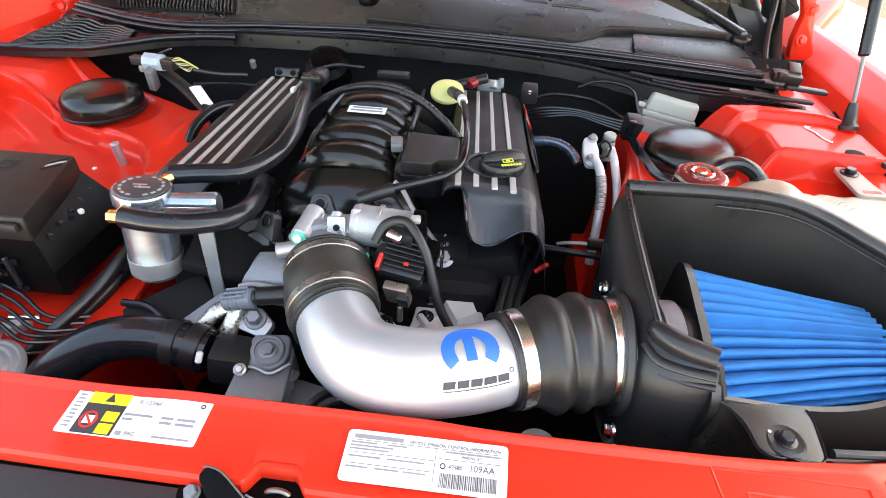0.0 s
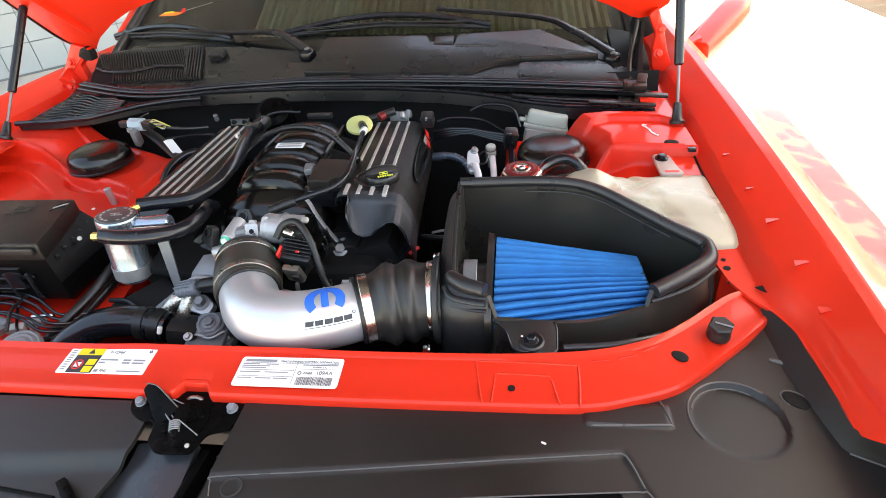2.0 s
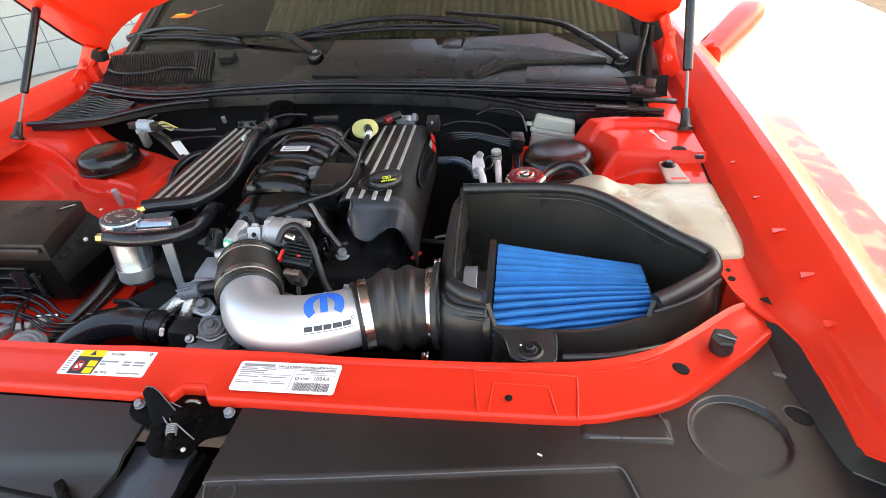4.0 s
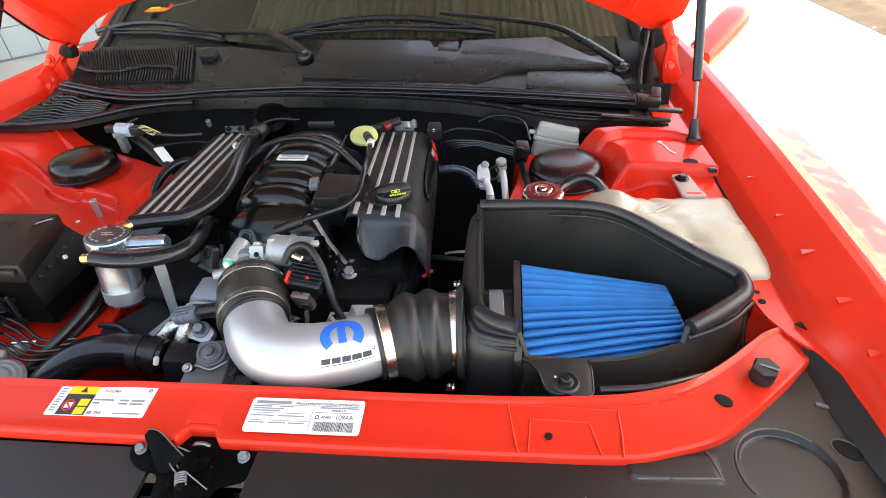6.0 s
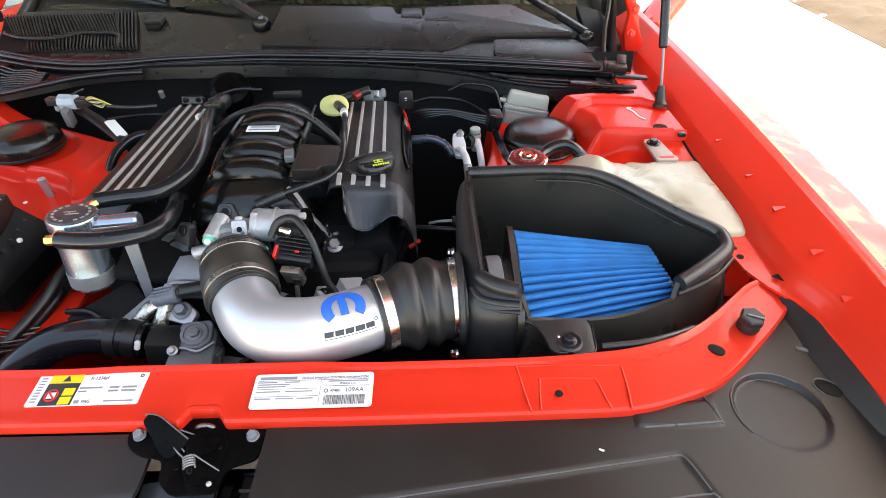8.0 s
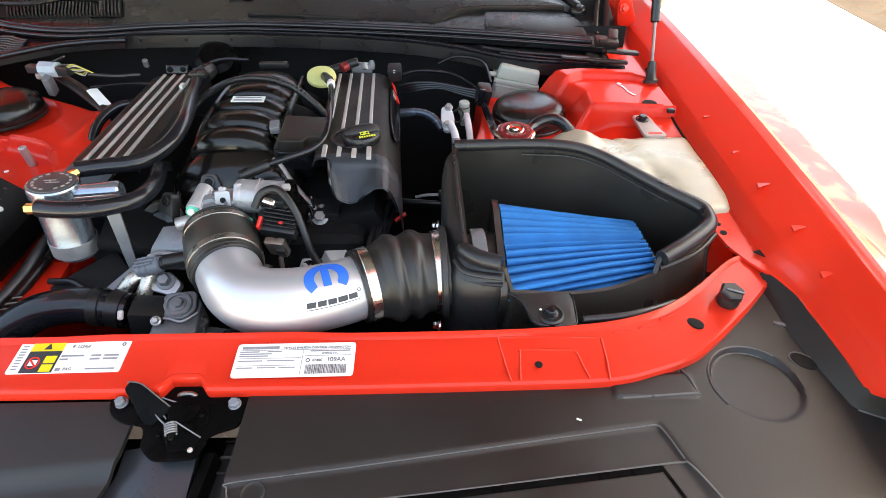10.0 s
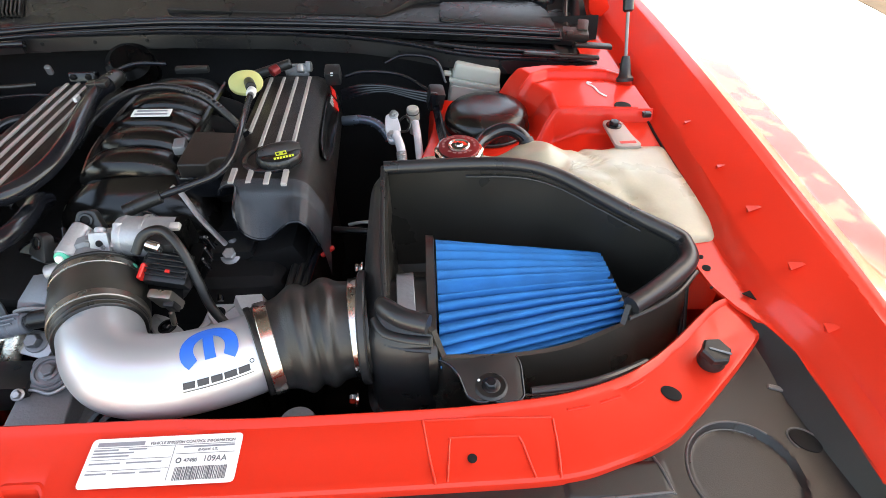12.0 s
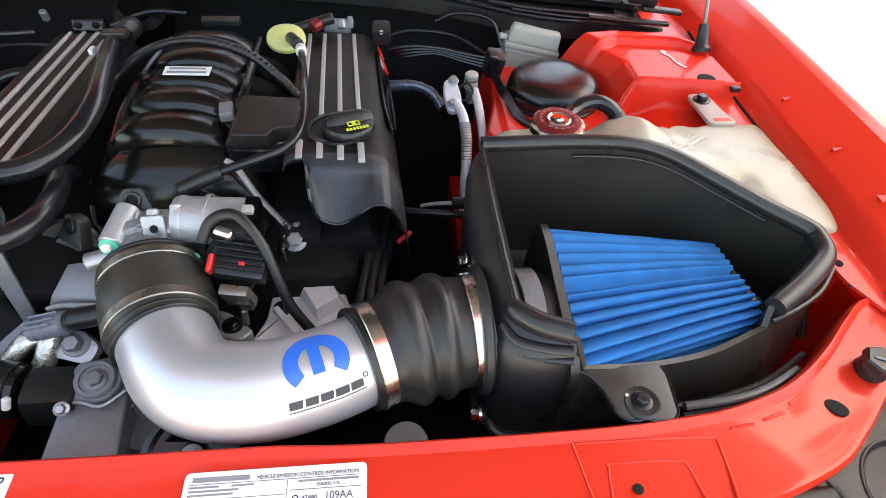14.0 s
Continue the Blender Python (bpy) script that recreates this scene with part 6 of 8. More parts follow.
def throttle_body():
    t = thing("throttle_unit", (-0.02, 0.24, 0.87), "cast aluminium throttle body with motor and plugs", "throttle body")
    part("bore", lathe([(0.040, 0), (0.043, 0.003), (0.043, 0.030), (0.047, 0.034), (0.047, 0.044)], (-0.036, 0.202, 0.912), (-0.20, 0.93, 0.22), 48), GREYMETAL, t)
    part("motor_ear", prism(rounded([(-0.015, -0.016), (0.013, -0.016), (0.013, 0.017), (-0.015, 0.017)], 0.005), -0.005, 0.005, 0.0015, Matrix.Translation((-0.026, 0.224, 0.962)) @ pose(0, 0, 0, 62, 0, 4) @ Matrix.Scale(0.8, 4)), CAST, t, "bright square mounting ear")
    part("motor_ear_hole", lathe([(0.0042, 0), (0.0042, 0.001), (0.002, 0.0012)], (-0.026, 0.2203, 0.9640), (0, -0.88, 0.47), 14), DARK, t)
    part("flange", prism(rounded([(-0.055, -0.05), (0.045, -0.05), (0.045, 0.030), (-0.040, 0.034)], 0.015), 0, 0.012, 0.002, Matrix.Translation((-0.042, 0.250, 0.928)) @ pose(0, 0, 0, 78, 0, 10)), ALU, t)
    part("motor", lathe([(0.017, 0), (0.0245, 0.003), (0.0262, 0.008), (0.0262, 0.012), (0.0255, 0.013), (0.0258, 0.072), (0.023, 0.078), (0.012, 0.080)], (-0.014, 0.244, 0.956), (1, -0.02, -0.06), 36), CAST, t, "pale cast motor housing")
    part("motor_mount", box((-0.020, 0.240, 0.945), (0.026, 0.030, 0.040), 0.006, 2, (20, 0, 0)), ALU, t)
    part("end_block", box((0.072, 0.236, 0.958), (0.016, 0.034, 0.044), 0.004, 2, (10, 0, 0)), LATCH, t)
    part("end_clip", box((0.070, 0.228, 0.978), (0.012, 0.010, 0.014), 0.002, 2, (20, 0, 0)), STRIP, t, "pale grey clip")
    part("upper_boss", rod((-0.070, 0.212, 0.951), (-0.062, 0.256, 0.962), 0.013, 24), CAST, t)
    part("green_seal", lathe([(0.0095, 0), (0.0095, 0.004), (0.005, 0.006)], (-0.070, 0.210, 0.952), (-0.1, -1, 0.3), 20), GREEN, t, "green paint-marked bolt")
    part("seal_pin", lathe([(0.005, 0), (0.005, 0.003), (0.002, 0.004)], (-0.0705, 0.205, 0.9545), (-0.1, -1, 0.3), 14), PAPER, t, "white pin in the seal")
    part("stub_pipe", rod((-0.104, 0.212, 0.926), (-0.068, 0.222, 0.930), 0.0100, 24), ALU, t, "bare aluminium stub pipe")
    for x, z in ((-0.03, 0.972), (-0.005, 0.978)):
        part("lug", rod((x, 0.232, z - 0.008), (x, 0.242, z), 0.007), ALU, t)
    part("gear_case", box((0.045, 0.224, 0.915), (0.055, 0.050, 0.060), 0.010, 2, (0, 20, -10)), PLASTIC, t)
    for x, y, z, r in ((-0.088, 0.232, 0.935, 0.007), (-0.040, 0.225, 0.962, 0.006), (-0.022, 0.222, 0.958, 0.005), (-0.078, 0.214, 0.905, 0.006)):
        part("screw", bolt((x, y, z), (0, -1, 0.4), r * 0.6, 0.005), GREYMETAL, t, "zinc screw")
    for k in range(3):
        part("cast_rib", box((-0.050 + k * 0.016, 0.236, 0.950), (0.004, 0.030, 0.026), 0.0015, 1, (20, 0, 0)), CAST, t)
    part("green_dot", lathe([(0.0045, 0), (0.0045, 0.002), (0.002, 0.003)], (0.012, 0.205, 0.938), (0.1, -1, 0.3), 14), GREEN, t, "small green paint mark")
    part("motor_band", ring((0.020, 0.246, 0.954), (1, -0.02, -0.06), 0.0270, 0.002, 0.004, 32), ALU, t)
    plug = thing("throttle_plug", (0.05, 0.19, 0.93), "black wiring plug with a red locking tab", "wiring plug")
    part("shell", box((0.060, 0.196, 0.938), (0.056, 0.040, 0.022), 0.004, 2, (25, 6, -8)), PLASTIC, plug)
    part("lock_tab", box((0.034, 0.184, 0.948), (0.005, 0.020, 0.012), 0.0015, 1, (25, 6, -8)), PLUGRED, plug, "red locking tab")
    for k in range(6):
        part("fin", box((0.063, 0.176 + k * 0.0062, 0.9475 + k * 0.0026), (0.048, 0.0024, 0.006), 0.0006, 1, (25, 6, -8)), SATIN, plug)
    part("red_pin", box((0.066, 0.180, 0.951), (0.006, 0.004, 0.003), 0.0006, 1, (25, 6, -8)), PLUGRED, plug, "tiny red pin")
    part("white_pin", box((0.050, 0.207, 0.962), (0.008, 0.004, 0.003), 0.0006, 1, (25, 6, -8)), PAPER, plug, "tiny white pin")
    part("side_box", box((0.088, 0.210, 0.934), (0.018, 0.046, 0.032), 0.005, 2, (20, 6, -8)), LATCH, plug)
    for k in range(3):
        part("side_rib", box((0.105, 0.198 + k * 0.014, 0.944 + k * 0.005), (0.003, 0.004, 0.030), 0.001, 1, (20, 6, -8)), SATIN, plug)
    part("upper_plug", box((0.052, 0.214, 0.966), (0.040, 0.018, 0.016), 0.004, 2, (10, 0, -5)), PLASTIC, plug)
    part("steel_pin", rod((0.040, 0.207, 0.972), (0.058, 0.200, 0.970), 0.006), CHROME, plug, "bright metal pin")
    part("lower_plug", box((0.058, 0.166, 0.918), (0.030, 0.012, 0.034), 0.003, 2, (20, 0, -10)), BRONZE, plug, "dark grey clip plate")
    part("lower_clip", box((0.066, 0.158, 0.914), (0.014, 0.008, 0.018), 0.002, 2, (20, 0, -10)), PLASTIC, plug)
    part("stalk", rod((0.062, 0.152, 0.886), (0.062, 0.158, 0.905), 0.0035), BRONZE, plug)
    part("cable", sweep([(0.026, 0.200, 0.964), (0.038, 0.212, 0.982), (0.062, 0.214, 0.985), (0.085, 0.196, 0.962), (0.098, 0.178, 0.93), (0.108, 0.165, 0.90), (0.13, 0.152, 0.865)], 0.0058, 8, 12), RUBBER, plug, "taped black cable")


def hoses_over():
    h = thing("breather_hose", (0.05, 0.35, 0.96), "thin black breather hose with a thick rubber end", "hose")
    part("line", sweep([(-0.005, 0.278, 0.975), (0.03, 0.292, 0.982), (0.07, 0.304, 0.990), (0.100, 0.316, 0.997), (0.114, 0.345, 1.005), (0.112, 0.42, 1.012), (0.101, 0.50, 1.006), (0.092, 0.555, 0.998)], 0.0052, 8, 12), HOSE, h)
    part("boot", sweep([(-0.012, 0.273, 0.972), (0.012, 0.284, 0.978), (0.03, 0.292, 0.981)], 0.0088, 6, 14), RUBBER, h, "thick rubber boot")
    part("white_band", rod((0.094, 0.545, 1.000), (0.090, 0.568, 0.996), 0.0078), PAPER, h, "white tape band")
    part("yellow_cap", shifted(lathe([(0.010, 0), (0.028, 0.003), (0.033, 0.010), (0.032, 0.017), (0.024, 0.022), (0.006, 0.023)], (0, 0, 0), (0, 0, 1), 36, lambda a: 1 - 0.20 * abs(math.sin(a)) ** 2), Matrix.Translation((0.056, 0.650, 0.967)) @ pose(0, 0, 0, 34, 0, 8) @ Matrix.Scale(0.92, 4)), LEMON, h, "pale yellow plastic cap")
    part("cap_nozzle", rod((0.084, 0.585, 0.994), (0.066, 0.634, 0.982), 0.009), PLASTIC, h)
    k = thing("red_coupler", (0.105, 0.68, 0.97), "grey hose with a faded red coupler behind the manifold", "hose coupler")
    part("coupler", rod((0.092, 0.692, 0.974), (0.104, 0.703, 0.977), 0.0095), CAPRED, k, "faded red coupler")
    part("pipe", rod((0.045, 0.705, 0.960), (0.125, 0.722, 0.978), 0.009), PLASTIC, k)
    c = thing("corrugated_conduit", (0, 0.54, 0.98), "black corrugated conduit across the manifold", "conduit")
    part("sleeve", sweep([(-0.175, 0.470, 0.955), (-0.150, 0.520, 0.985), (-0.105, 0.556, 1.004), (-0.045, 0.560, 1.010), (0.020, 0.535, 1.004), (0.070, 0.490, 0.990), (0.098, 0.465, 0.972)], 0.0068, 8, 14, ridges=(0.0036, 0.0014)), SATIN, c)
    e = thing("dipstick_tube", (0.09, 0.28, 0.85), "thin dark dipstick tube beside the throttle", "tube")
    part("tube", sweep([(0.020, 0.342, 0.962), (0.032, 0.338, 0.953), (0.057, 0.315, 0.925), (0.092, 0.291, 0.892), (0.106, 0.284, 0.872)], 0.0044, 8, 12, flat=0.5), CAST, e, "pale flat steel strip")
    part("tube", sweep([(0.00, 0.29, 0.958), (0.03, 0.282, 0.945), (0.07, 0.29, 0.90), (0.098, 0.295, 0.872)], 0.003, 8, 10), SATIN, e)
    part("bracket_bolt", bolt((0.098, 0.279, 0.886), (0, -0.6, 1), 0.0095, 0.007), CAST, e, "zinc bolt")


def catch_can():
    c = thing("catch_can", (-0.281, 0.217, 0.868), "polished aluminium oil catch can with a dark lid", "catch can")
    lo, hi = Vector((-0.279, 0.216, 0.871)), Vector((-0.267, 0.226, 1.000))
    d = (hi - lo).normalized()
    part("body", lathe([(0.029, 0), (0.0315, 0.003), (0.0325, 0.008), (0.0325, 0.030), (0.0318, 0.031), (0.0318, 0.108)], lo, d, 48), BRUSHED, c)
    part("base_band", ring(lo + d * 0.006, d, 0.0332, 0.002, 0.024, 48), ALU, c, "bright base band")
    lid = part("lid", lathe([(0.0335, 0), (0.035, 0.002), (0.035, 0.015), (0.0335, 0.018), (0.030, 0.019)], lo + d * 0.107, d, 48), BRUSHED, c, "polished lid rim")
    part("lid_plate", lathe([(0.0305, 0), (0.0305, 0.0015), (0.029, 0.002)], lo + d * 0.1255, d, 48), mat("lid_grey", (0.10, 0.095, 0.10), 0.4, metal=0.5, var=0.2, scale=60), lid, "grey engraved plate")
    m = axis_matrix(lo + d * 0.1277, d)
    for k in range(16):
        if k % 8 != 3:
            part("engraving", box((0, 0, 0), (0.0055, 0.0035, 0.0004), 0, 1), STRIP, lid).data.transform(m @ pose(0, 0, 0, 0, 0, k * 22.5) @ pose(0, 0.024, 0))
    part("engraved_mark", merge(box((-0.004, 0, 0), (0.002, 0.018, 0.0005), 0, 1, (0, 0, -25)), box((0.004, 0.001, 0), (0.002, 0.016, 0.0005), 0, 1, (0, 0, -25)), box((0, 0.002, 0), (0.010, 0.002, 0.0005), 0, 1)), STRIP, lid).data.transform(m)
    part("side_pipe", lathe([(0.0135, 0), (0.0145, 0.002), (0.0145, 0.078), (0.012, 0.081), (0.009, 0.079)], (-0.258, 0.222, 0.975), (1, 0.16, 0.0), 36), BRUSHED, c, "polished side pipe")
    part("fitting", rod((-0.284, 0.178, 0.983), (-0.258, 0.176, 0.985), 0.0078, 6), BRASS, c, "brass hose fitting")
    part("fitting", rod((-0.262, 0.250, 0.989), (-0.252, 0.266, 0.989), 0.0065, 6), BRASS, c, "brass hose fitting")
    part("bracket", prism([(-0.010, 0), (0.010, 0), (0.008, -0.125), (-0.006, -0.125)], -0.002, 0.002, 0.0006, Matrix.Translation((-0.198, 0.222, 0.945)) @ pose(0, 0, 0, 80, 0, 8)), GREYMETAL, c, "flat steel bracket")
    h = thing("breather_hose", (-0.2, 0.35, 0.96), "thick black rubber hose along the engine cover", "hose", group="catch can hoses")
    part("hose", sweep([(-0.258, 0.272, 0.988), (-0.225, 0.284, 0.986), (-0.175, 0.300, 0.985), (-0.145, 0.345, 0.990), (-0.142, 0.42, 0.996), (-0.160, 0.51, 0.998), (-0.178, 0.59, 0.992), (-0.180, 0.64, 0.985)], 0.0128, 8, 20), HOSE, h)
    part("elbow", sweep([(-0.181, 0.630, 0.987), (-0.180, 0.665, 0.984), (-0.192, 0.690, 0.976)], 0.0155, 6, 18), PLASTIC, h, "black plastic elbow")
    part("clip", box((-0.176, 0.60, 1.003), (0.034, 0.020, 0.010), 0.003), PLASTIC, h)
    part("white_tag", box((-0.196, 0.560, 0.996), (0.006, 0.014, 0.008), 0.001), PAPER, h, "small white tag")
    g = thing("breather_hose", (-0.2, 0.25, 0.93), "thick black rubber hose looping below the catch can", "hose", group="catch can hoses")
    part("fitting_neck", rod((-0.272, 0.178, 0.985), (-0.268, 0.200, 0.987), 0.006, 12), BRASS, g, "brass hose fitting")
    part("hose", sweep([(-0.264, 0.176, 0.985), (-0.227, 0.173, 0.984), (-0.186, 0.180, 0.981), (-0.152, 0.202, 0.976), (-0.143, 0.237, 0.969), (-0.150, 0.282, 0.960), (-0.167, 0.332, 0.950), (-0.175, 0.36, 0.935)], 0.0125, 8, 20), HOSE, g)


def fuse_box():
    f = thing("fuse_box", (-0.55, 0.26, 0.80), "black plastic fuse box with a sloped lid", "fuse box")
    lid = part("lid", prism(rounded([(-0.70, 0.172), (-0.398, 0.174), (-0.442, 0.332), (-0.66, 0.332)], 0.006), 0.935, 0.970, 0.004), LIDBR, f)
    part("lid_edge", box((-0.55, 0.169, 0.958), (0.29, 0.006, 0.012), 0.002), BELLOWS, lid)
    for k in range(3):
        part("moulding", sweep([(-0.455 + 0.0, 0.280 + k * 0.010, 0.9735), (-0.445 + 0.002 * k, 0.292 + k * 0.010, 0.9735), (-0.435, 0.297 + k * 0.010, 0.9735)], 0.0012, 4, 6), STRIP if k == 1 else SATIN, lid)
    for x, y, w in ((-0.520, 0.302, 0.034), (-0.520, 0.284, 0.034), (-0.528, 0.293, 0.014), (-0.535, 0.272, 0.018), (-0.536, 0.262, 0.012), (-0.615, 0.304, 0.040), (-0.615, 0.296, 0.034)):
        part("moulded_mark", box((x, y, 0.9722), (w, 0.0022, 0.0014), 0.0004, 1), BELLOWS, lid)
    for x in (-0.536, -0.504):
        part("moulded_mark", box((x, 0.293, 0.9722), (0.0022, 0.018, 0.0014), 0.0004, 1), BELLOWS, lid)
    for k in range(4):
        part("cover_ledge", box((-0.56 + 0.004 * k, 0.164, 0.925 - k * 0.022), (0.22 - 0.02 * k, 0.005, 0.0025), 0.0008, 1), BELLOWS, f)
    rows = []
    for z, gx, gy in ((0.945, 0.002, 0.002), (0.92, 0.022, 0.004), (0.89, 0.046, 0.008), (0.855, 0.050, 0.010), (0.845, 0.04, 0.0)):
        rows.append([(-0.70, 0.176 - gy, z), (-0.402 + gx * 0.3, 0.178 - gy, z), (-0.446 + gx * 1.3, 0.330 + gy * 0.5, z), (-0.66, 0.332, z)])
    part("body", loft(rows[::-1], close=True), FUSE, f, sharp=20)
    for y, z, w in ((0.180, 0.905, 0.20), (0.178, 0.885, 0.16), (0.176, 0.862, 0.20)):
        part("ledge", box((-0.53, y - 0.012, z), (w, 0.006, 0.007), 0.002), SATIN, f)
    for k in range(5):
        part("side_rib", box((-0.405 - 0.006 * k, 0.200 + 0.028 * k, 0.905), (0.006, 0.004, 0.050), 0.0012, 1, (0, 12, 14)), PLASTIC, f)
    for k in range(6):
        part("front_rib", box((-0.66 + 0.044 * k, 0.163, 0.890), (0.005, 0.006, 0.050), 0.0012, 1), PLASTIC, f)
    part("latch", box((-0.47, 0.166, 0.90), (0.03, 0.010, 0.035), 0.003), SATIN, f)
    part("white_dot", rod((-0.402, 0.258, 0.925), (-0.396, 0.258, 0.927), 0.004), PAPER, f, "white plastic pin")


def front_left_clutter():
    l = thing("wiring_loom", (-0.42, 0.12, 0.82), "bundle of thin black wires beside the fuse box", "wiring")
    for k, (y0, h, y1) in enumerate(((0.158, 0.868, 0.152), (0.146, 0.866, 0.140), (0.132, 0.862, 0.128), (0.110, 0.858, 0.108), (0.150, 0.850, 0.090), (0.120, 0.852, 0.118))):
        part("wire", sweep([(-0.64, y0 - 0.03, 0.840), (-0.56, y0 + 0.004, h - 0.004), (-0.50, y0 + 0.012, h), (-0.44, y1 + 0.004, h - 0.006), (-0.395, y1 - 0.012, 0.842), (-0.36, y1 + 0.01, 0.825)], 0.0026, 8, 8), HOSE, l)
    for x0 in (-0.53, -0.47):
        part("tie", sweep([(x0, 0.165, 0.862), (x0 + 0.01, 0.12, 0.868), (x0 + 0.02, 0.085, 0.850)], 0.003, 6, 8), RUBBER, l)
    part("trunk", sweep([(-0.33, 0.30, 0.88), (-0.345, 0.24, 0.87), (-0.36, 0.19, 0.85), (-0.385, 0.13, 0.83), (-0.43, 0.08, 0.80), (-0.52, 0.05, 0.79)], 0.0095, 8, 12), RUBBER, l)
    part("trunk", sweep([(-0.345, 0.30, 0.85), (-0.365, 0.22, 0.83), (-0.40, 0.15, 0.80), (-0.44, 0.11, 0.78)], 0.010, 8, 12), RUBBER, l)
    part("red_sheet", box((-0.49, 0.13, 0.800), (0.32, 0.24, 0.012), 0.003, 2, (8, 0, 0)), RED_IN, l, "red painted panel below the wires")
    h = thing("horn", (-0.44, 0.085, 0.78), "grey cast horn beside the radiator", "horn")
    part("disc", lathe([(0.035, 0), (0.037, 0.004), (0.033, 0.010), (0.030, 0.009), (0.026, 0.013), (0.022, 0.012), (0.018, 0.016), (0.006, 0.018)], (-0.405, 0.055, 0.835), (0.2, -0.4, 1), 40), GREYMETAL, h)
    part("bolt", bolt((-0.4015, 0.048, 0.853), (0.2, -0.4, 1), 0.005, 0.004), CHROME, h, "bright hex bolt")
    q = thing("headlight_plug", (-0.46, 0.10, 0.81), "pale grey wiring plugs beside the headlight", "wiring plug")
    for x, y, z, a, m in ((-0.455, 0.105, 0.838, 20, STRIP), (-0.49, 0.115, 0.842, -15, GREYMETAL), (-0.43, 0.125, 0.836, 50, STRIP), (-0.52, 0.095, 0.84, 10, PAPER), (-0.475, 0.085, 0.846, 70, ALU)):
        part("plug", box((x, y, z), (0.030, 0.016, 0.014), 0.003, 2, (10, 5, a)), m, q)
    part("pin", rod((-0.44, 0.128, 0.845), (-0.40, 0.133, 0.845), 0.004), CHROME, q)
    r = thing("radiator_hose", (-0.25, 0.11, 0.79), "thick black moulded radiator hose", "radiator hose")
    part("hose", sweep([(-0.385, 0.045, 0.775), (-0.345, 0.075, 0.822), (-0.295, 0.104, 0.848), (-0.240, 0.116, 0.852), (-0.190, 0.116, 0.845), (-0.165, 0.115, 0.840)], 0.0265, 8, 28), HOSE, r)
    part("rib_clamp", sweep([(-0.215, 0.116, 0.849), (-0.200, 0.116, 0.847)], 0.0285, 4, 28), RUBBER, r)
    part("rib_clamp", sweep([(-0.190, 0.116, 0.8455), (-0.172, 0.115, 0.842)], 0.0285, 4, 28), RUBBER, r)
    part("print", merge(*[box((-0.285 + k * 0.012, 0.088 + k * 0.0022, 0.8688 + k * 0.0006), (0.008, 0.003, 0.001), 0, 1, (30, 0, 10)) for k in range(6)]), SATIN, r, "grey moulded print")
    part("outlet", box((-0.138, 0.112, 0.832), (0.050, 0.046, 0.048), 0.010, 2, (0, 12, 8)), PLASTIC, r)
    part("clip", rod((-0.165, 0.088, 0.850), (-0.162, 0.094, 0.862), 0.004), PAPER, r)
    part("outlet_bolt", bolt((-0.115, 0.088, 0.846), (0.2, -0.6, 1), 0.005, 0.005), ALU, r)
    a = thing("front_bracket", (-0.10, 0.15, 0.76), "grey cast bracket and sensor before the engine", "engine casting")
    face = Matrix.Translation((-0.098, 0.100, 0.832)) @ pose(0, 0, 0, 14, 4, 8)
    part("bracket", prism(rounded([(-0.042, -0.070), (0.030, -0.074), (0.036, 0.030), (0.020, 0.052), (-0.020, 0.046)], 0.008), -0.055, 0.0, 0.004, face, 3), CASTDK, a, sharp=50)
    # highlight along the plate's edge, put in as a strip of paler metal
    part("bracket_edge", sweep([face @ Vector(q) for q in ((-0.042, -0.066, 0.001), (-0.010, -0.070, 0.001), (0.029, -0.071, 0.001))], 0.0030, 4, 8), CAST, a, "paler strip for the highlight on the edge")
    part("raised_web", prism(rounded([(-0.022, 0.006), (0.014, -0.004), (0.032, 0.012), (0.030, 0.046), (-0.016, 0.044)], 0.010), 0.0, 0.010, 0.004, face, 3), CASTDK, a)
    part("web_lip", sweep([face @ Vector(q) for q in ((-0.024, 0.030, 0.006), (-0.022, 0.006, 0.007), (-0.004, 0.000, 0.008), (0.014, -0.006, 0.008), (0.034, 0.008, 0.006))], 0.0022, 6, 8), CAST, a)
    boss = face @ Vector((0.006, 0.022, 0.009))
    nrm = face.to_3x3() @ Vector((0, 0, 1))
    part("boss", lathe([(0.0205, 0), (0.0205, 0.003), (0.0185, 0.005), (0.0155, 0.005), (0.0150, 0.002), (0.011, 0.002)], boss, nrm, 36), CASTDK, a)
    part("boss_bolt", bolt(boss + nrm * 0.002, nrm, 0.0085, 0.006, 1.35), GREYMETAL, a, "steel hex bolt")
    part("green_mark", lathe([(0.004, 0), (0.004, 0.0008), (0.002, 0.001)], face @ Vector((-0.032, -0.062, 0.0)), nrm, 14), GREEN, a, "green paint mark")
    part("rear_housing", loft([[(-0.150, 0.196, 0.850), (-0.150, 0.235, 0.850), (-0.072, 0.240, 0.850), (-0.066, 0.190, 0.850)], [(-0.150, 0.186, 0.884), (-0.146, 0.232, 0.896), (-0.074, 0.238, 0.902), (-0.066, 0.184, 0.890)], [(-0.142, 0.190, 0.900), (-0.132, 0.222, 0.914), (-0.084, 0.228, 0.916), (-0.076, 0.188, 0.902)]], close=True), CASTDK, a, sharp=60)
    part("housing_rib", sweep([(-0.148, 0.183, 0.888), (-0.128, 0.180, 0.896), (-0.100, 0.181, 0.893), (-0.076, 0.180, 0.892)], 0.0030, 6, 8), CAST, a)
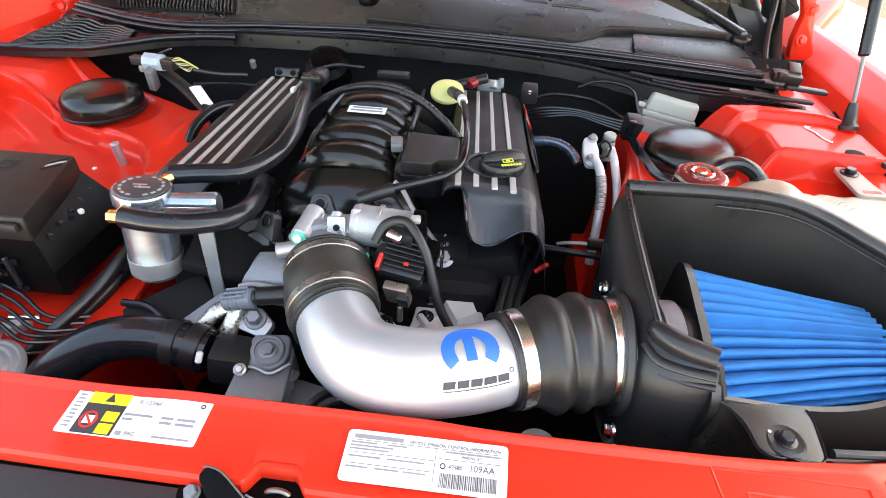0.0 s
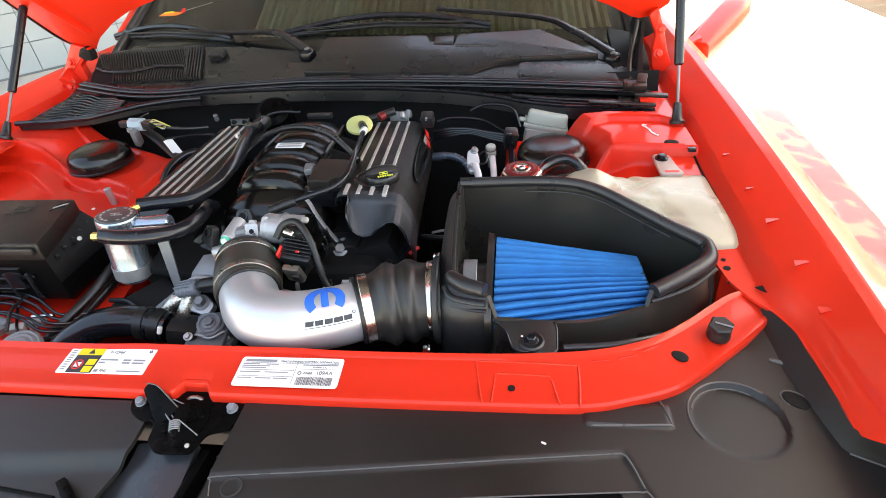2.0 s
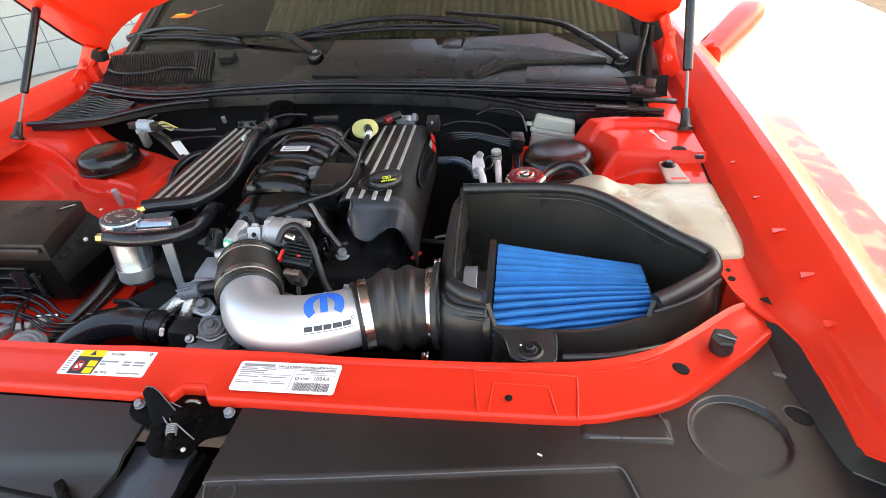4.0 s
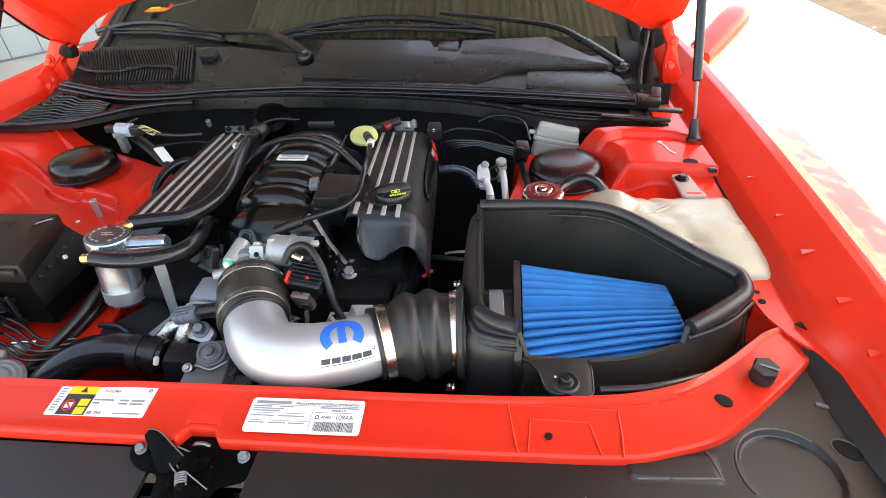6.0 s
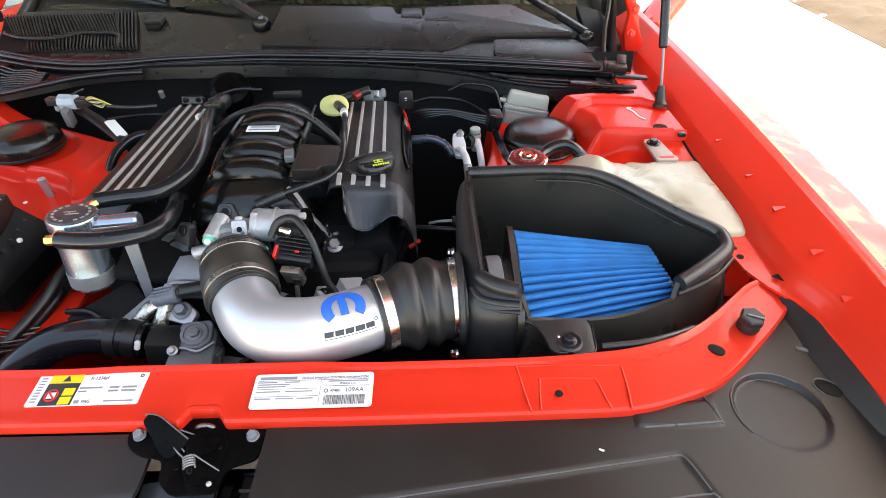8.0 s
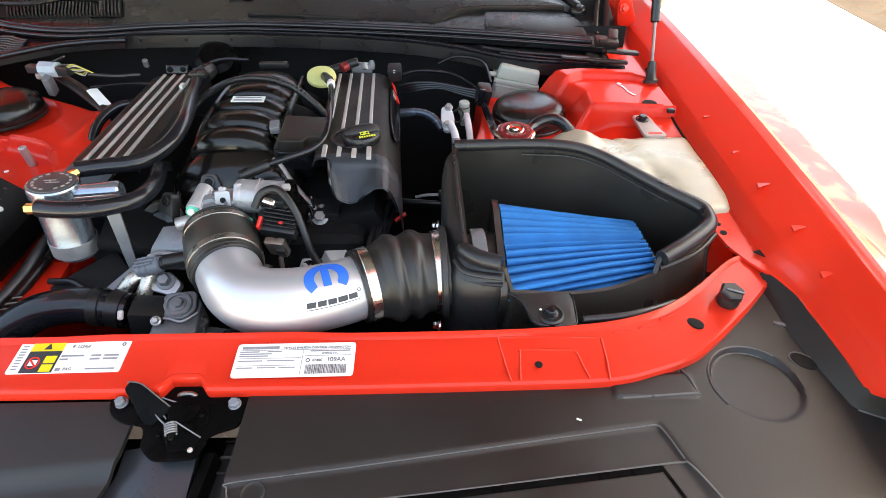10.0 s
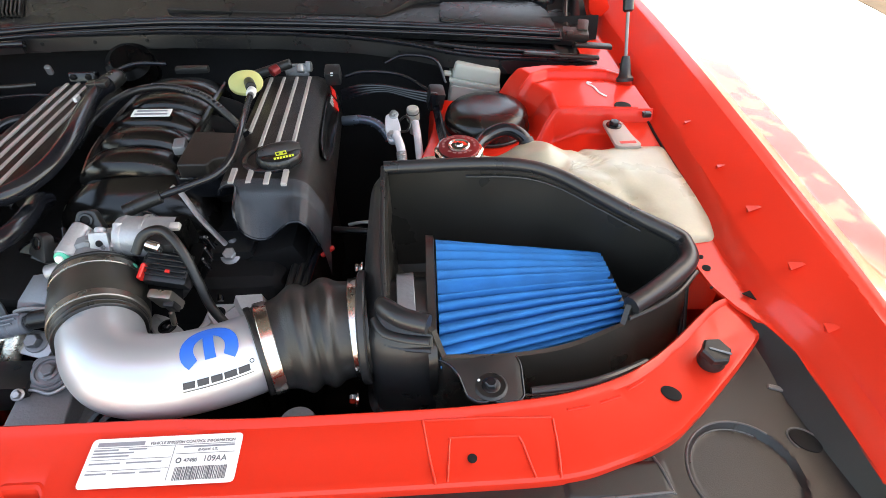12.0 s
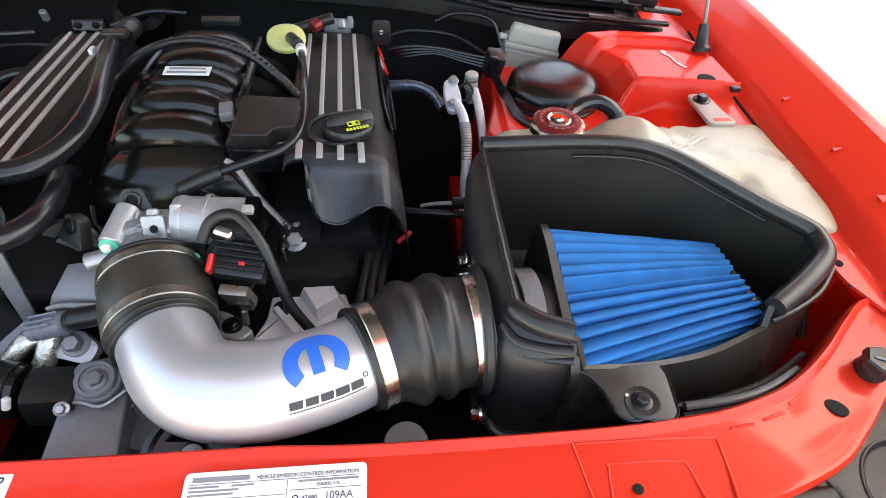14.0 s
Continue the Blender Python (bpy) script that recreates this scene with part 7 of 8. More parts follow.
    plug = part("sensor_plug", lathe([(0.0105, 0), (0.0125, 0.002), (0.0125, 0.008), (0.0110, 0.010), (0.0130, 0.012), (0.0130, 0.018), (0.0115, 0.020), (0.0130, 0.022), (0.0130, 0.038), (0.0105, 0.040)], (-0.158, 0.160, 0.882), (0.97, 0.05, 0.22), 14), CONNDK, a, "blue-grey ridged sensor plug")
    for k in range(3):
        part("plug_fin", box((-0.142 + 0.001 * k, 0.150 + k * 0.007, 0.899 + 0.001 * k), (0.030, 0.0022, 0.004), 0.0008, 1, (0, -12, 3)), CONNDK, plug)
    part("sensor_neck", rod((-0.120, 0.163, 0.890), (-0.114, 0.164, 0.892), 0.0095), PLASTIC, a)
    part("sensor_body", rod((-0.115, 0.164, 0.892), (-0.070, 0.168, 0.898), 0.0115), RUBBER, a)
    part("ear", prism(rounded([(-0.030, -0.012), (0.024, -0.016), (0.030, 0.006), (0.004, 0.020), (-0.024, 0.014)], 0.008), -0.008, 0.006, 0.003, Matrix.Translation((-0.128, 0.158, 0.852)) @ pose(0, 0, 0, 30, 6, -10)), CAST, a)
    part("stud", bolt((-0.122, 0.158, 0.858), (0.1, -0.6, 1), 0.0095, 0.012), GREYMETAL, a, "dull hex bolt")
    part("pin", rod((-0.166, 0.142, 0.838), (-0.146, 0.160, 0.866), 0.0068, 14), CAST, a)
    part("drop_stud", rod((-0.072, 0.110, 0.790), (-0.070, 0.116, 0.822), 0.0058, 14), ALU, a)
    part("drop_nut", bolt((-0.071, 0.113, 0.812), (0, 0.2, 1), 0.0085, 0.006), GREYMETAL, a)
    part("side_lobe", box((-0.040, 0.090, 0.782), (0.09, 0.06, 0.03), 0.012, 2, (0, -10, -20)), CASTDK, a)
    part("belt_wheel", lathe([(0.050, 0), (0.053, 0.003), (0.053, 0.008), (0.046, 0.010), (0.042, 0.006), (0.016, 0.006), (0.012, 0.012), (0.003, 0.013)], (0.010, 0.052, 0.800), (0, -0.35, 1), 44), SATIN, a, "black pulley in shadow")
    part("wheel_bolt", bolt((0.010, 0.048, 0.812), (0, -0.35, 1), 0.0075, 0.006), CAST, a)
    b = thing("battery_cable", (-0.19, 0.16, 0.83), "foil-wrapped cable end on a grey bracket", "cable")
    part("bracket", box((-0.205, 0.168, 0.835), (0.085, 0.030, 0.010), 0.003, 2, (25, -25, 35)), GREYMETAL, b)
    part("foil", sweep([(-0.19, 0.148, 0.848), (-0.175, 0.158, 0.862), (-0.158, 0.172, 0.868)], 0.012, 6, 12, flat=0.7), FOIL, b, "crumpled foil tag")
    part("foil", sweep([(-0.158, 0.140, 0.838), (-0.150, 0.152, 0.856), (-0.146, 0.168, 0.868)], 0.011, 6, 12), FOIL, b, "crumpled foil sleeve")
    part("duct", box((-0.255, 0.185, 0.828), (0.11, 0.06, 0.03), 0.008, 2, (25, -10, 40)), DARK, b)
    part("edge", sweep([(-0.31, 0.17, 0.85), (-0.27, 0.165, 0.852), (-0.235, 0.145, 0.845)], 0.005, 6, 8), SATIN, b)
    # arm coloured near-black to pass for the dark void here
    part("arm", box((-0.20, 0.26, 0.885), (0.09, 0.10, 0.02), 0.006, 2, (10, 20, 10)), DARK, b)
    w = thing("wiring_connector", (-0.474, 0.616, 0.985), "blue-grey wiring connector with yellow wires", "wiring connector")
    part("body", rod((-0.492, 0.616, 0.990), (-0.452, 0.610, 0.990), 0.016, 8, 0.003), CONN, w)
    part("end", box((-0.440, 0.608, 0.990), (0.026, 0.020, 0.020), 0.003, 2, (0, 0, -8)), PLASTIC, w)
    part("end", box((-0.508, 0.618, 0.990), (0.026, 0.016, 0.016), 0.003, 2, (0, 0, -8)), PLASTIC, w)
    for k in range(8):
        part("wire", sweep([(-0.430, 0.602 + 0.002 * k, 0.998 - 0.002 * k), (-0.412, 0.596 + 0.003 * k, 1.006 - 0.0045 * k), (-0.395, 0.594 + 0.002 * k, 1.000 - 0.002 * k), (-0.378, 0.598, 0.987)], 0.0013, 6, 6), (WIREY, WIREP, RUBBER)[k % 3], w)
    part("latch_arm", box((-0.448, 0.612, 1.010), (0.040, 0.006, 0.004), 0.001, 1, (0, -22, -8)), PLASTIC, w)
    part("cable", sweep([(-0.388, 0.598, 0.985), (-0.34, 0.60, 0.98), (-0.30, 0.625, 0.972)], 0.004, 8, 8), RUBBER, w)
    part("strap", box((-0.478, 0.600, 0.962), (0.014, 0.02, 0.045), 0.003, 2, (20, 15, 0)), GREYMETAL, w)
    part("hanging_pin", rod((-0.515, 0.63, 0.965), (-0.512, 0.628, 0.975), 0.006), STRIP, w)
    w.location += Vector((-0.025, 0.037, 0.006))
    p = thing("paper_tag", (-0.40, 0.60, 0.93), "creased white paper tag on a hose", "paper tag")
    part("tag", box((-0.391, 0.600, 0.957), (0.020, 0.050, 0.001), 0.0003, 1, (30, -6, 48)), PAPER, p)
    part("arm", sweep([(-0.495, 0.665, 0.975, 0.012), (-0.44, 0.63, 0.960, 0.013), (-0.365, 0.575, 0.936, 0.013)], 0.012, 6, 10, flat=0.5), RUBBER, p, "flat black rubber arm")
    e = thing("heater_hose", (-0.33, 0.5, 0.90), "black hose curving down beside the engine cover", "hose")
    part("hose", sweep([(-0.30, 0.60, 0.945), (-0.345, 0.575, 0.948), (-0.372, 0.53, 0.93), (-0.375, 0.48, 0.89), (-0.37, 0.45, 0.83)], 0.009, 8, 12), HOSE, e)
    part("hose", sweep([(-0.31, 0.57, 0.925), (-0.335, 0.555, 0.930), (-0.35, 0.52, 0.91), (-0.35, 0.49, 0.86)], 0.006, 8, 12), HOSE, e)
    part("blower_can", lathe([(0.045, 0), (0.047, 0.01), (0.044, 0.05), (0.03, 0.06)], (-0.21, 0.80, 0.93), (0.1, -0.6, 0.9), 32), LATCH, e, "round black cap on the firewall")


def engine_core():
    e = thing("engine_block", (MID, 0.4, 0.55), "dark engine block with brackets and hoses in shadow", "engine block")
    # plain boxes whose near-black stands for shade under the engine
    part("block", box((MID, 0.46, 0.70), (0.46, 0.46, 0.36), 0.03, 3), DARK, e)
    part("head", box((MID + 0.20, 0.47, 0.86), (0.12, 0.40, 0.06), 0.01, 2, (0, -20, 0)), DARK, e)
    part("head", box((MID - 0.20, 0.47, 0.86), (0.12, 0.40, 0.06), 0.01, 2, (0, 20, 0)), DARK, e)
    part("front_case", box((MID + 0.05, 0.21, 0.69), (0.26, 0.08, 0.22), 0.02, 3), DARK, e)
    case = part("cast_case", prism(rounded([(0.050, 0.184), (0.062, 0.214), (0.064, 0.262), (0.105, 0.276), (0.138, 0.292), (0.160, 0.226), (0.150, 0.204), (0.124, 0.178)], 0.006), 0.770, 0.818, 0.005, None, 3), CASTPALE, e, "bright cast aluminium case")
    part("case_facet", loft([[(0.096, 0.246, 0.816), (0.134, 0.280, 0.816), (0.154, 0.228, 0.816), (0.122, 0.206, 0.816)], [(0.104, 0.246, 0.834), (0.132, 0.268, 0.836), (0.146, 0.230, 0.834), (0.122, 0.214, 0.832)]], close=True), CASTPALE, case, "", 20)
    part("case_web", box((0.088, 0.204, 0.822), (0.008, 0.052, 0.012), 0.003, 2, (0, 0, 38)), CASTPALE, case)
    part("case_web", box((0.112, 0.262, 0.828), (0.050, 0.007, 0.012), 0.003, 2, (0, 0, 28)), CASTPALE, case)
    part("case_lug", lathe([(0.010, 0), (0.012, 0.002), (0.012, 0.008), (0.007, 0.009)], (0.128, 0.262, 0.832), (0, -0.3, 1), 18), CASTPALE, case)
    for ob in [case, *case.children]:
        ob.data.transform(Matrix.Translation((0.004, -0.016, 0.020)))
    arm = part("cast_arm", prism(rounded([(0.010, 0.198), (0.032, 0.190), (0.062, 0.164), (0.052, 0.152), (0.026, 0.158), (0.012, 0.176)], 0.006), 0.842, 0.862, 0.004, None, 3), CAST, e, "bright cast aluminium arm")
    for x, y, z, o in ((0.038, 0.171, 0.862, arm), (0.083, 0.212, 0.838, case)):
        part("case_hole", lathe([(0.0115, 0), (0.0115, 0.001), (0.008, 0.0014)], (x, y, z), (0, -0.1, 1), 24), DARK, o)
        part("case_bolt", bolt((x, y, z + 0.001), (0, -0.2, 1), 0.0055, 0.004), SATIN, o)
    part("mesh_hose", sweep([(0.165, 0.33, 0.850), (0.150, 0.296, 0.838), (0.149, 0.272, 0.828), (0.150, 0.255, 0.816)], 0.009, 8, 14, ridges=(0.004, 0.0015)), GREYMETAL, e, "braided grey sleeve")
    for k, (x, c) in enumerate(((0.185, RUBBER), (0.20, RUBBER), (0.215, SATIN))):
        part("cable", sweep([(x + 0.01, 0.33, 0.88), (x - 0.004 * k, 0.26, 0.865), (x - 0.012, 0.20, 0.845), (x - 0.03 * (1 - k), 0.15, 0.82)], 0.006, 8, 10), c, e)
    part("red_marker", rod((0.222, 0.285, 0.872), (0.240, 0.295, 0.880), 0.0035), PLUGRED, e, "red wire end")
    part("orange_marker", box((0.130, 0.255, 0.860), (0.016, 0.008, 0.004), 0.001), mat("orange_plug", (0.75, 0.16, 0.04), 0.5), e, "orange plug")
    part("spark_boot", rod((0.096, 0.302, 0.895), (0.104, 0.288, 0.880), 0.006), GREYMETAL, e, "grey coil boot")
    part("coil_box", box((0.10, 0.30, 0.88), (0.06, 0.05, 0.03), 0.006), PLASTIC, e)
    part("tensioner", lathe([(0.012, 0), (0.036, 0.001), (0.038, 0.004), (0.036, 0.008), (0.038, 0.012), (0.038, 0.020), (0.034, 0.023), (0.022, 0.021), (0.018, 0.025), (0.004, 0.026)], (-0.168, 0.300, 0.868), (0.05, -1, 0.55), 40), SATIN, e, "black ribbed tensioner wheel")
    for x, y, z, r in ((-0.182, 0.296, 0.888, 0.0065), (0.094, 0.300, 0.868, 0.0075), (-0.120, 0.290, 0.862, 0.005)):
        w = part("washer", lathe([(0.4 * r, 0), (1.5 * r, 0.0005), (1.5 * r, 0.002), (0.8 * r, 0.0025)], (x, y, z), (0.05, -0.8, 0.7), 24), ALU, e, "steel washer")
        part("washer_bolt", bolt((x, y - 0.0012, z + 0.0012), (0.05, -0.8, 0.7), r, 0.7 * r), GREYMETAL, w)
    for pts, r in (([(-0.235, 0.315, 0.895), (-0.205, 0.300, 0.872), (-0.196, 0.270, 0.850), (-0.205, 0.235, 0.835)], 0.0045), ([(-0.150, 0.330, 0.905), (-0.140, 0.300, 0.885), (-0.122, 0.285, 0.872), (-0.100, 0.275, 0.878), (-0.092, 0.262, 0.892)], 0.0032), ([(0.060, 0.300, 0.905), (0.066, 0.275, 0.880), (0.082, 0.250, 0.862), (0.088, 0.225, 0.850)], 0.0045)):
        part("thin_lead", sweep(pts, r, 8, 10), HOSE, e)
    part("pulley", lathe([(0.052, 0), (0.055, 0.004), (0.050, 0.008), (0.055, 0.012), (0.055, 0.020), (0.02, 0.022)], (0.02, 0.07, 0.77), (0, -1, 0.4), 40), SATIN, e)
    part("lower_pipe", lathe([(0.020, 0), (0.022, 0.004), (0.020, 0.010), (0.010, 0.011)], (0.225, 0.030, 0.845), (0, 0, 1), 32), GREYMETAL, e, "grey cap below the hose")
    part("cool_pipe", sweep([(0.215, 0.672, 0.880), (0.26, 0.664, 0.884), (0.290, 0.650, 0.876), (0.306, 0.630, 0.860)], 0.0095, 6, 16), mat("blue_grey_pipe", (0.16, 0.20, 0.26), 0.25, metal=0.7), e, "blue-grey metal pipe")
    part("side_hose", sweep([(0.23, 0.36, 0.86), (0.29, 0.345, 0.865), (0.34, 0.345, 0.86)], 0.005, 8, 12), RUBBER, e)
    part("plug_lead", sweep([(0.255, 0.355, 0.872), (0.275, 0.352, 0.878), (0.300, 0.350, 0.880)], 0.0026, 6, 8), ALU, e, "bare steel lead")
    part("lead_boot", rod((0.296, 0.350, 0.880), (0.335, 0.352, 0.878), 0.0085, 14), RUBBER, e)
    r = thing("firewall_lines", (0.0, 0.74, 0.93), "dark hoses and wires along the firewall", "wiring")
    for r0, pts in ((0.0035, [(0.22, 0.752, 0.935), (0.26, 0.748, 0.945), (0.33, 0.74, 0.940), (0.385, 0.70, 0.925)]), (0.003, [(0.30, 0.765, 0.955), (0.34, 0.768, 0.968), (0.40, 0.760, 0.960), (0.42, 0.74, 0.92)]), (0.004, [(-0.235, 0.715, 0.965), (-0.18, 0.74, 0.978), (-0.12, 0.745, 0.975)]), (0.003, [(-0.40, 0.60, 0.978), (-0.34, 0.64, 0.968), (-0.28, 0.66, 0.955)])):
        part("line", sweep(pts, r0, 8, 10), HOSE, r)
    part("bracket", box((0.205, 0.70, 0.962), (0.03, 0.03, 0.03), 0.006, 2, (20, 0, 0)), PLASTIC, r)
    part("bolt", bolt((0.205, 0.688, 0.968), (0, -1, 0.5), 0.004, 0.004), ALU, r)
    part("pin", rod((-0.36, 0.765, 0.955), (-0.358, 0.760, 0.972), 0.006), GREYMETAL, r)


intake_manifold()
valve_cover(1)
valve_cover(-1)
oil_cap()
sensor_lid()
throttle_body()
hoses_over()
catch_can()
fuse_box()
front_left_clutter()
engine_core()

# ---------------------------------------------------------------- tank, bottle, pipes, harness, labels, latch
def reservoir_h(x, y):
    z = 0.937 + 0.012 * step(0.52, 0.40, x) - 0.003 * step(0.66, 0.76, x)
    for cx, cy, r, h in ((0.43, 0.362, 0.05, 0.022), (0.535, 0.41, 0.045, 0.020), (0.60, 0.37, 0.075, 0.010), (0.70, 0.36, 0.08, 0.006)):
        d = math.hypot(x - cx, y - cy)
        z += h * step(r * 1.3, r * 0.4, d)
    z -= 0.006 * math.exp(-((x - 0.645 + 0.35 * (y - 0.36)) / 0.006) ** 2)
    z += 0.006 * step(0.598, 0.590, x + 0.25 * (y - 0.40)) * step(0.50, 0.56, x) + 0.003 * math.exp(-((x - 0.600 + 0.25 * (y - 0.40)) / 0.004) ** 2)
    z += 0.002 * noise.noise((x * 22, y * 22, 5))
    return z


RES = rounded([(0.362, 0.330), (0.358, 0.425), (0.42, 0.432), (0.505, 0.436), (0.530, 0.456), (0.565, 0.452), (0.59, 0.440), (0.64, 0.452), (0.66, 0.446), (0.70, 0.458), (0.768, 0.456), (0.763, 0.40), (0.762, 0.35), (0.765, 0.31), (0.767, 0.262), (0.754, 0.226), (0.70, 0.222), (0.62, 0.275), (0.55, 0.318), (0.45, 0.322)], 0.012, 4)


def fine_outline(pts, gap=0.005):
    """Put more stations along a closed outline."""
    out = []
    for (x0, y0), (x1, y1) in zip(pts, pts[1:] + pts[:1]):
        n = max(1, int(math.hypot(x1 - x0, y1 - y0) / gap))
        out += [(x0 + (x1 - x0) * k / n, y0 + (y1 - y0) * k / n) for k in range(n)]
    return out


def reservoir():
    t = thing("coolant_reservoir", (0.55, 0.34, 0.78), "cream translucent plastic coolant reservoir behind the airbox", "coolant reservoir")
    c = Vector((0.57, 0.345))
    rows = []
    for k, dz in [(0.02, 0.0)] + [(0.08 * q, 0.0) for q in range(1, 11)] + [(0.88, -0.001), (0.95, -0.002), (0.985, -0.007), (1.0, -0.016), (1.0, -0.05), (1.012, -0.052), (1.012, -0.058), (1.0, -0.06), (0.97, -0.14)]:
        row = []
        for x, y in fine_outline([tuple(q[:2]) for q in RES]):
            p = c + (Vector((x, y)) - c) * k
            row.append((p.x, p.y, reservoir_h(p.x, p.y) + dz if k < 1 else reservoir_h(c.x + (x - c.x) * 0.98, c.y + (y - c.y) * 0.98) + dz))
        rows.append(row)
    part("tank", loft(rows, close=True), CREAM, t, sharp=45)
    part("neck", rod((0.424, 0.362, 0.955), (0.424, 0.362, 0.985), 0.024), CREAM, t)
    tab = part("mounting_tab", prism(rounded([(0.678, 0.440), (0.722, 0.440), (0.714, 0.470), (0.709, 0.525), (0.677, 0.528)], 0.012), 0.936, 0.942, 0.0015), mat("tab_plastic", (0.40, 0.33, 0.29), 0.4, var=0.1, sub=0.2), t, "clear cream plastic tab")
    part("tab_slot", box((0.700, 0.452, 0.9415), (0.026, 0.008, 0.002), 0.0006, 1), RED_IN, tab)
    part("tab_bolt", bolt((0.692, 0.506, 0.942), (0, 0, 1), 0.0085, 0.007), SATIN, tab, "black hex bolt")
    wob = lambda a: 1 + 0.035 * math.cos(8 * a)
    cap = part("radiator_cap", lathe([(0.030, 0), (0.033, 0.001), (0.0335, 0.010), (0.031, 0.013), (0.026, 0.014)], (0.424, 0.362, 0.984), (0, -0.05, 1), 64, wob), STEEL, t, "pressed steel cap with a dark red print")
    part("face", lathe([(0.0285, 0), (0.0285, 0.0015), (0.027, 0.002), (0.016, 0.002), (0.0155, 0.0008)], (0.424, 0.362, 0.9975), (0, -0.05, 1), 48), CAPRED, cap, "dark red printed face")
    part("button", lathe([(0.0155, 0), (0.0150, 0.003), (0.0135, 0.004), (0.011, 0.0025), (0.006, 0.003), (0.004, 0.005), (0.001, 0.0052)], (0.424, 0.362, 0.9985), (0, -0.05, 1), 32), CHROME, cap, "bright pressed centre")
    for k in range(18):
        if k % 6:
            m = pose(0.424, 0.362, 1.0003, 2.9, 0, k * 20) @ pose(0, 0.022, 0)
            part("print", box((0, 0, 0), (0.0045, 0.003, 0.0004), 0, 1), CAPPRINT, cap).data.transform(m)


def brake_bottle():
    b = thing("brake_fluid_bottle", (0.46, 0.78, 0.85), "white translucent brake fluid bottle by the firewall", "fluid bottle")
    rot = pose(0.478, 0.776, 0.895, 0, 11, -4) @ Matrix.Diagonal((1.0, 1.0, 1.12, 1.0))
    part("lower", box((0, 0, -0.012), (0.094, 0.060, 0.055), 0.010, 3), WHITEP, b).data.transform(rot)
    part("flange", box((0, 0, 0.016), (0.106, 0.070, 0.008), 0.003, 2), WHITEP, b).data.transform(rot)
    part("rib", box((0.002, 0, 0.005), (0.100, 0.064, 0.004), 0.0015, 2), WHITEP, b).data.transform(rot)
    part("upper", box((0.0, 0.0, 0.034), (0.100, 0.064, 0.030), 0.008, 3, taper=0.92), WHITEP, b).data.transform(rot)
    part("spout", rod((-0.05, -0.02, 0.024), (-0.066, -0.024, 0.024), 0.005), WHITEP, b).data.transform(rot)


def ac_lines():
    a = thing("air_conditioning_pipes", (0.33, 0.55, 0.80), "grey aluminium air conditioning pipes with a fitting", "pipes")
    part("pipe", sweep([(0.322, 0.572, 0.905), (0.332, 0.540, 0.893), (0.335, 0.505, 0.865), (0.332, 0.475, 0.82), (0.330, 0.46, 0.76)], 0.0078, 8, 18), CASTPALE, a, "pale metal pipe")
    part("pipe", sweep([(0.358, 0.618, 0.900), (0.362, 0.580, 0.888), (0.366, 0.53, 0.855), (0.368, 0.50, 0.80), (0.368, 0.49, 0.75)], 0.0072, 8, 16), CASTPALE, a, "pale metal pipe")
    part("pipe_braid", sweep([(0.333, 0.532, 0.889), (0.335, 0.512, 0.872), (0.334, 0.492, 0.848)], 0.0094, 8, 16, ridges=(0.004, 0.0012)), ALU, a, "braided metal sleeve")
    part("port_cap", lathe([(0.0110, 0), (0.0120, 0.002), (0.0120, 0.016), (0.0105, 0.018), (0.0112, 0.019), (0.0112, 0.026), (0.009, 0.028)], (0.354, 0.636, 0.895), (0, -0.1, 1), 20, lambda q: 1 + 0.02 * math.cos(10 * q)), WHITEP, a, "pale plastic port cap")
    part("cap_groove", ring((0.354, 0.635, 0.911), (0, -0.1, 1), 0.0124, 0.002, 0.0022, 24), RUBBER, a)
    part("port", rod((0.355, 0.630, 0.870), (0.354, 0.636, 0.897), 0.0085), ALU, a)
    plate = rounded([(-0.012, -0.030), (0.010, -0.030), (0.014, 0.000), (0.010, 0.028), (-0.010, 0.030), (-0.015, 0.000)], 0.009)
    part("block", prism(plate, -0.006, 0.006, 0.003, Matrix.Translation((0.318, 0.588, 0.905)) @ pose(0, 0, 0, 30, 0, 8), 3), CASTPALE, a, "bright fitting block")
    for x, y, z in ((0.316, 0.570, 0.902), (0.320, 0.606, 0.923)):
        part("block_bolt", bolt((x, y, z), (0, -0.45, 1), 0.0062, 0.007, 1.4), ALU, a, "bright hex nut")
    part("loop", sweep([(0.330, 0.600, 0.915), (0.342, 0.596, 0.925), (0.350, 0.586, 0.918), (0.344, 0.574, 0.908), (0.332, 0.576, 0.905)], 0.0022, 6, 8), RUBBER, a, "black cap tether")


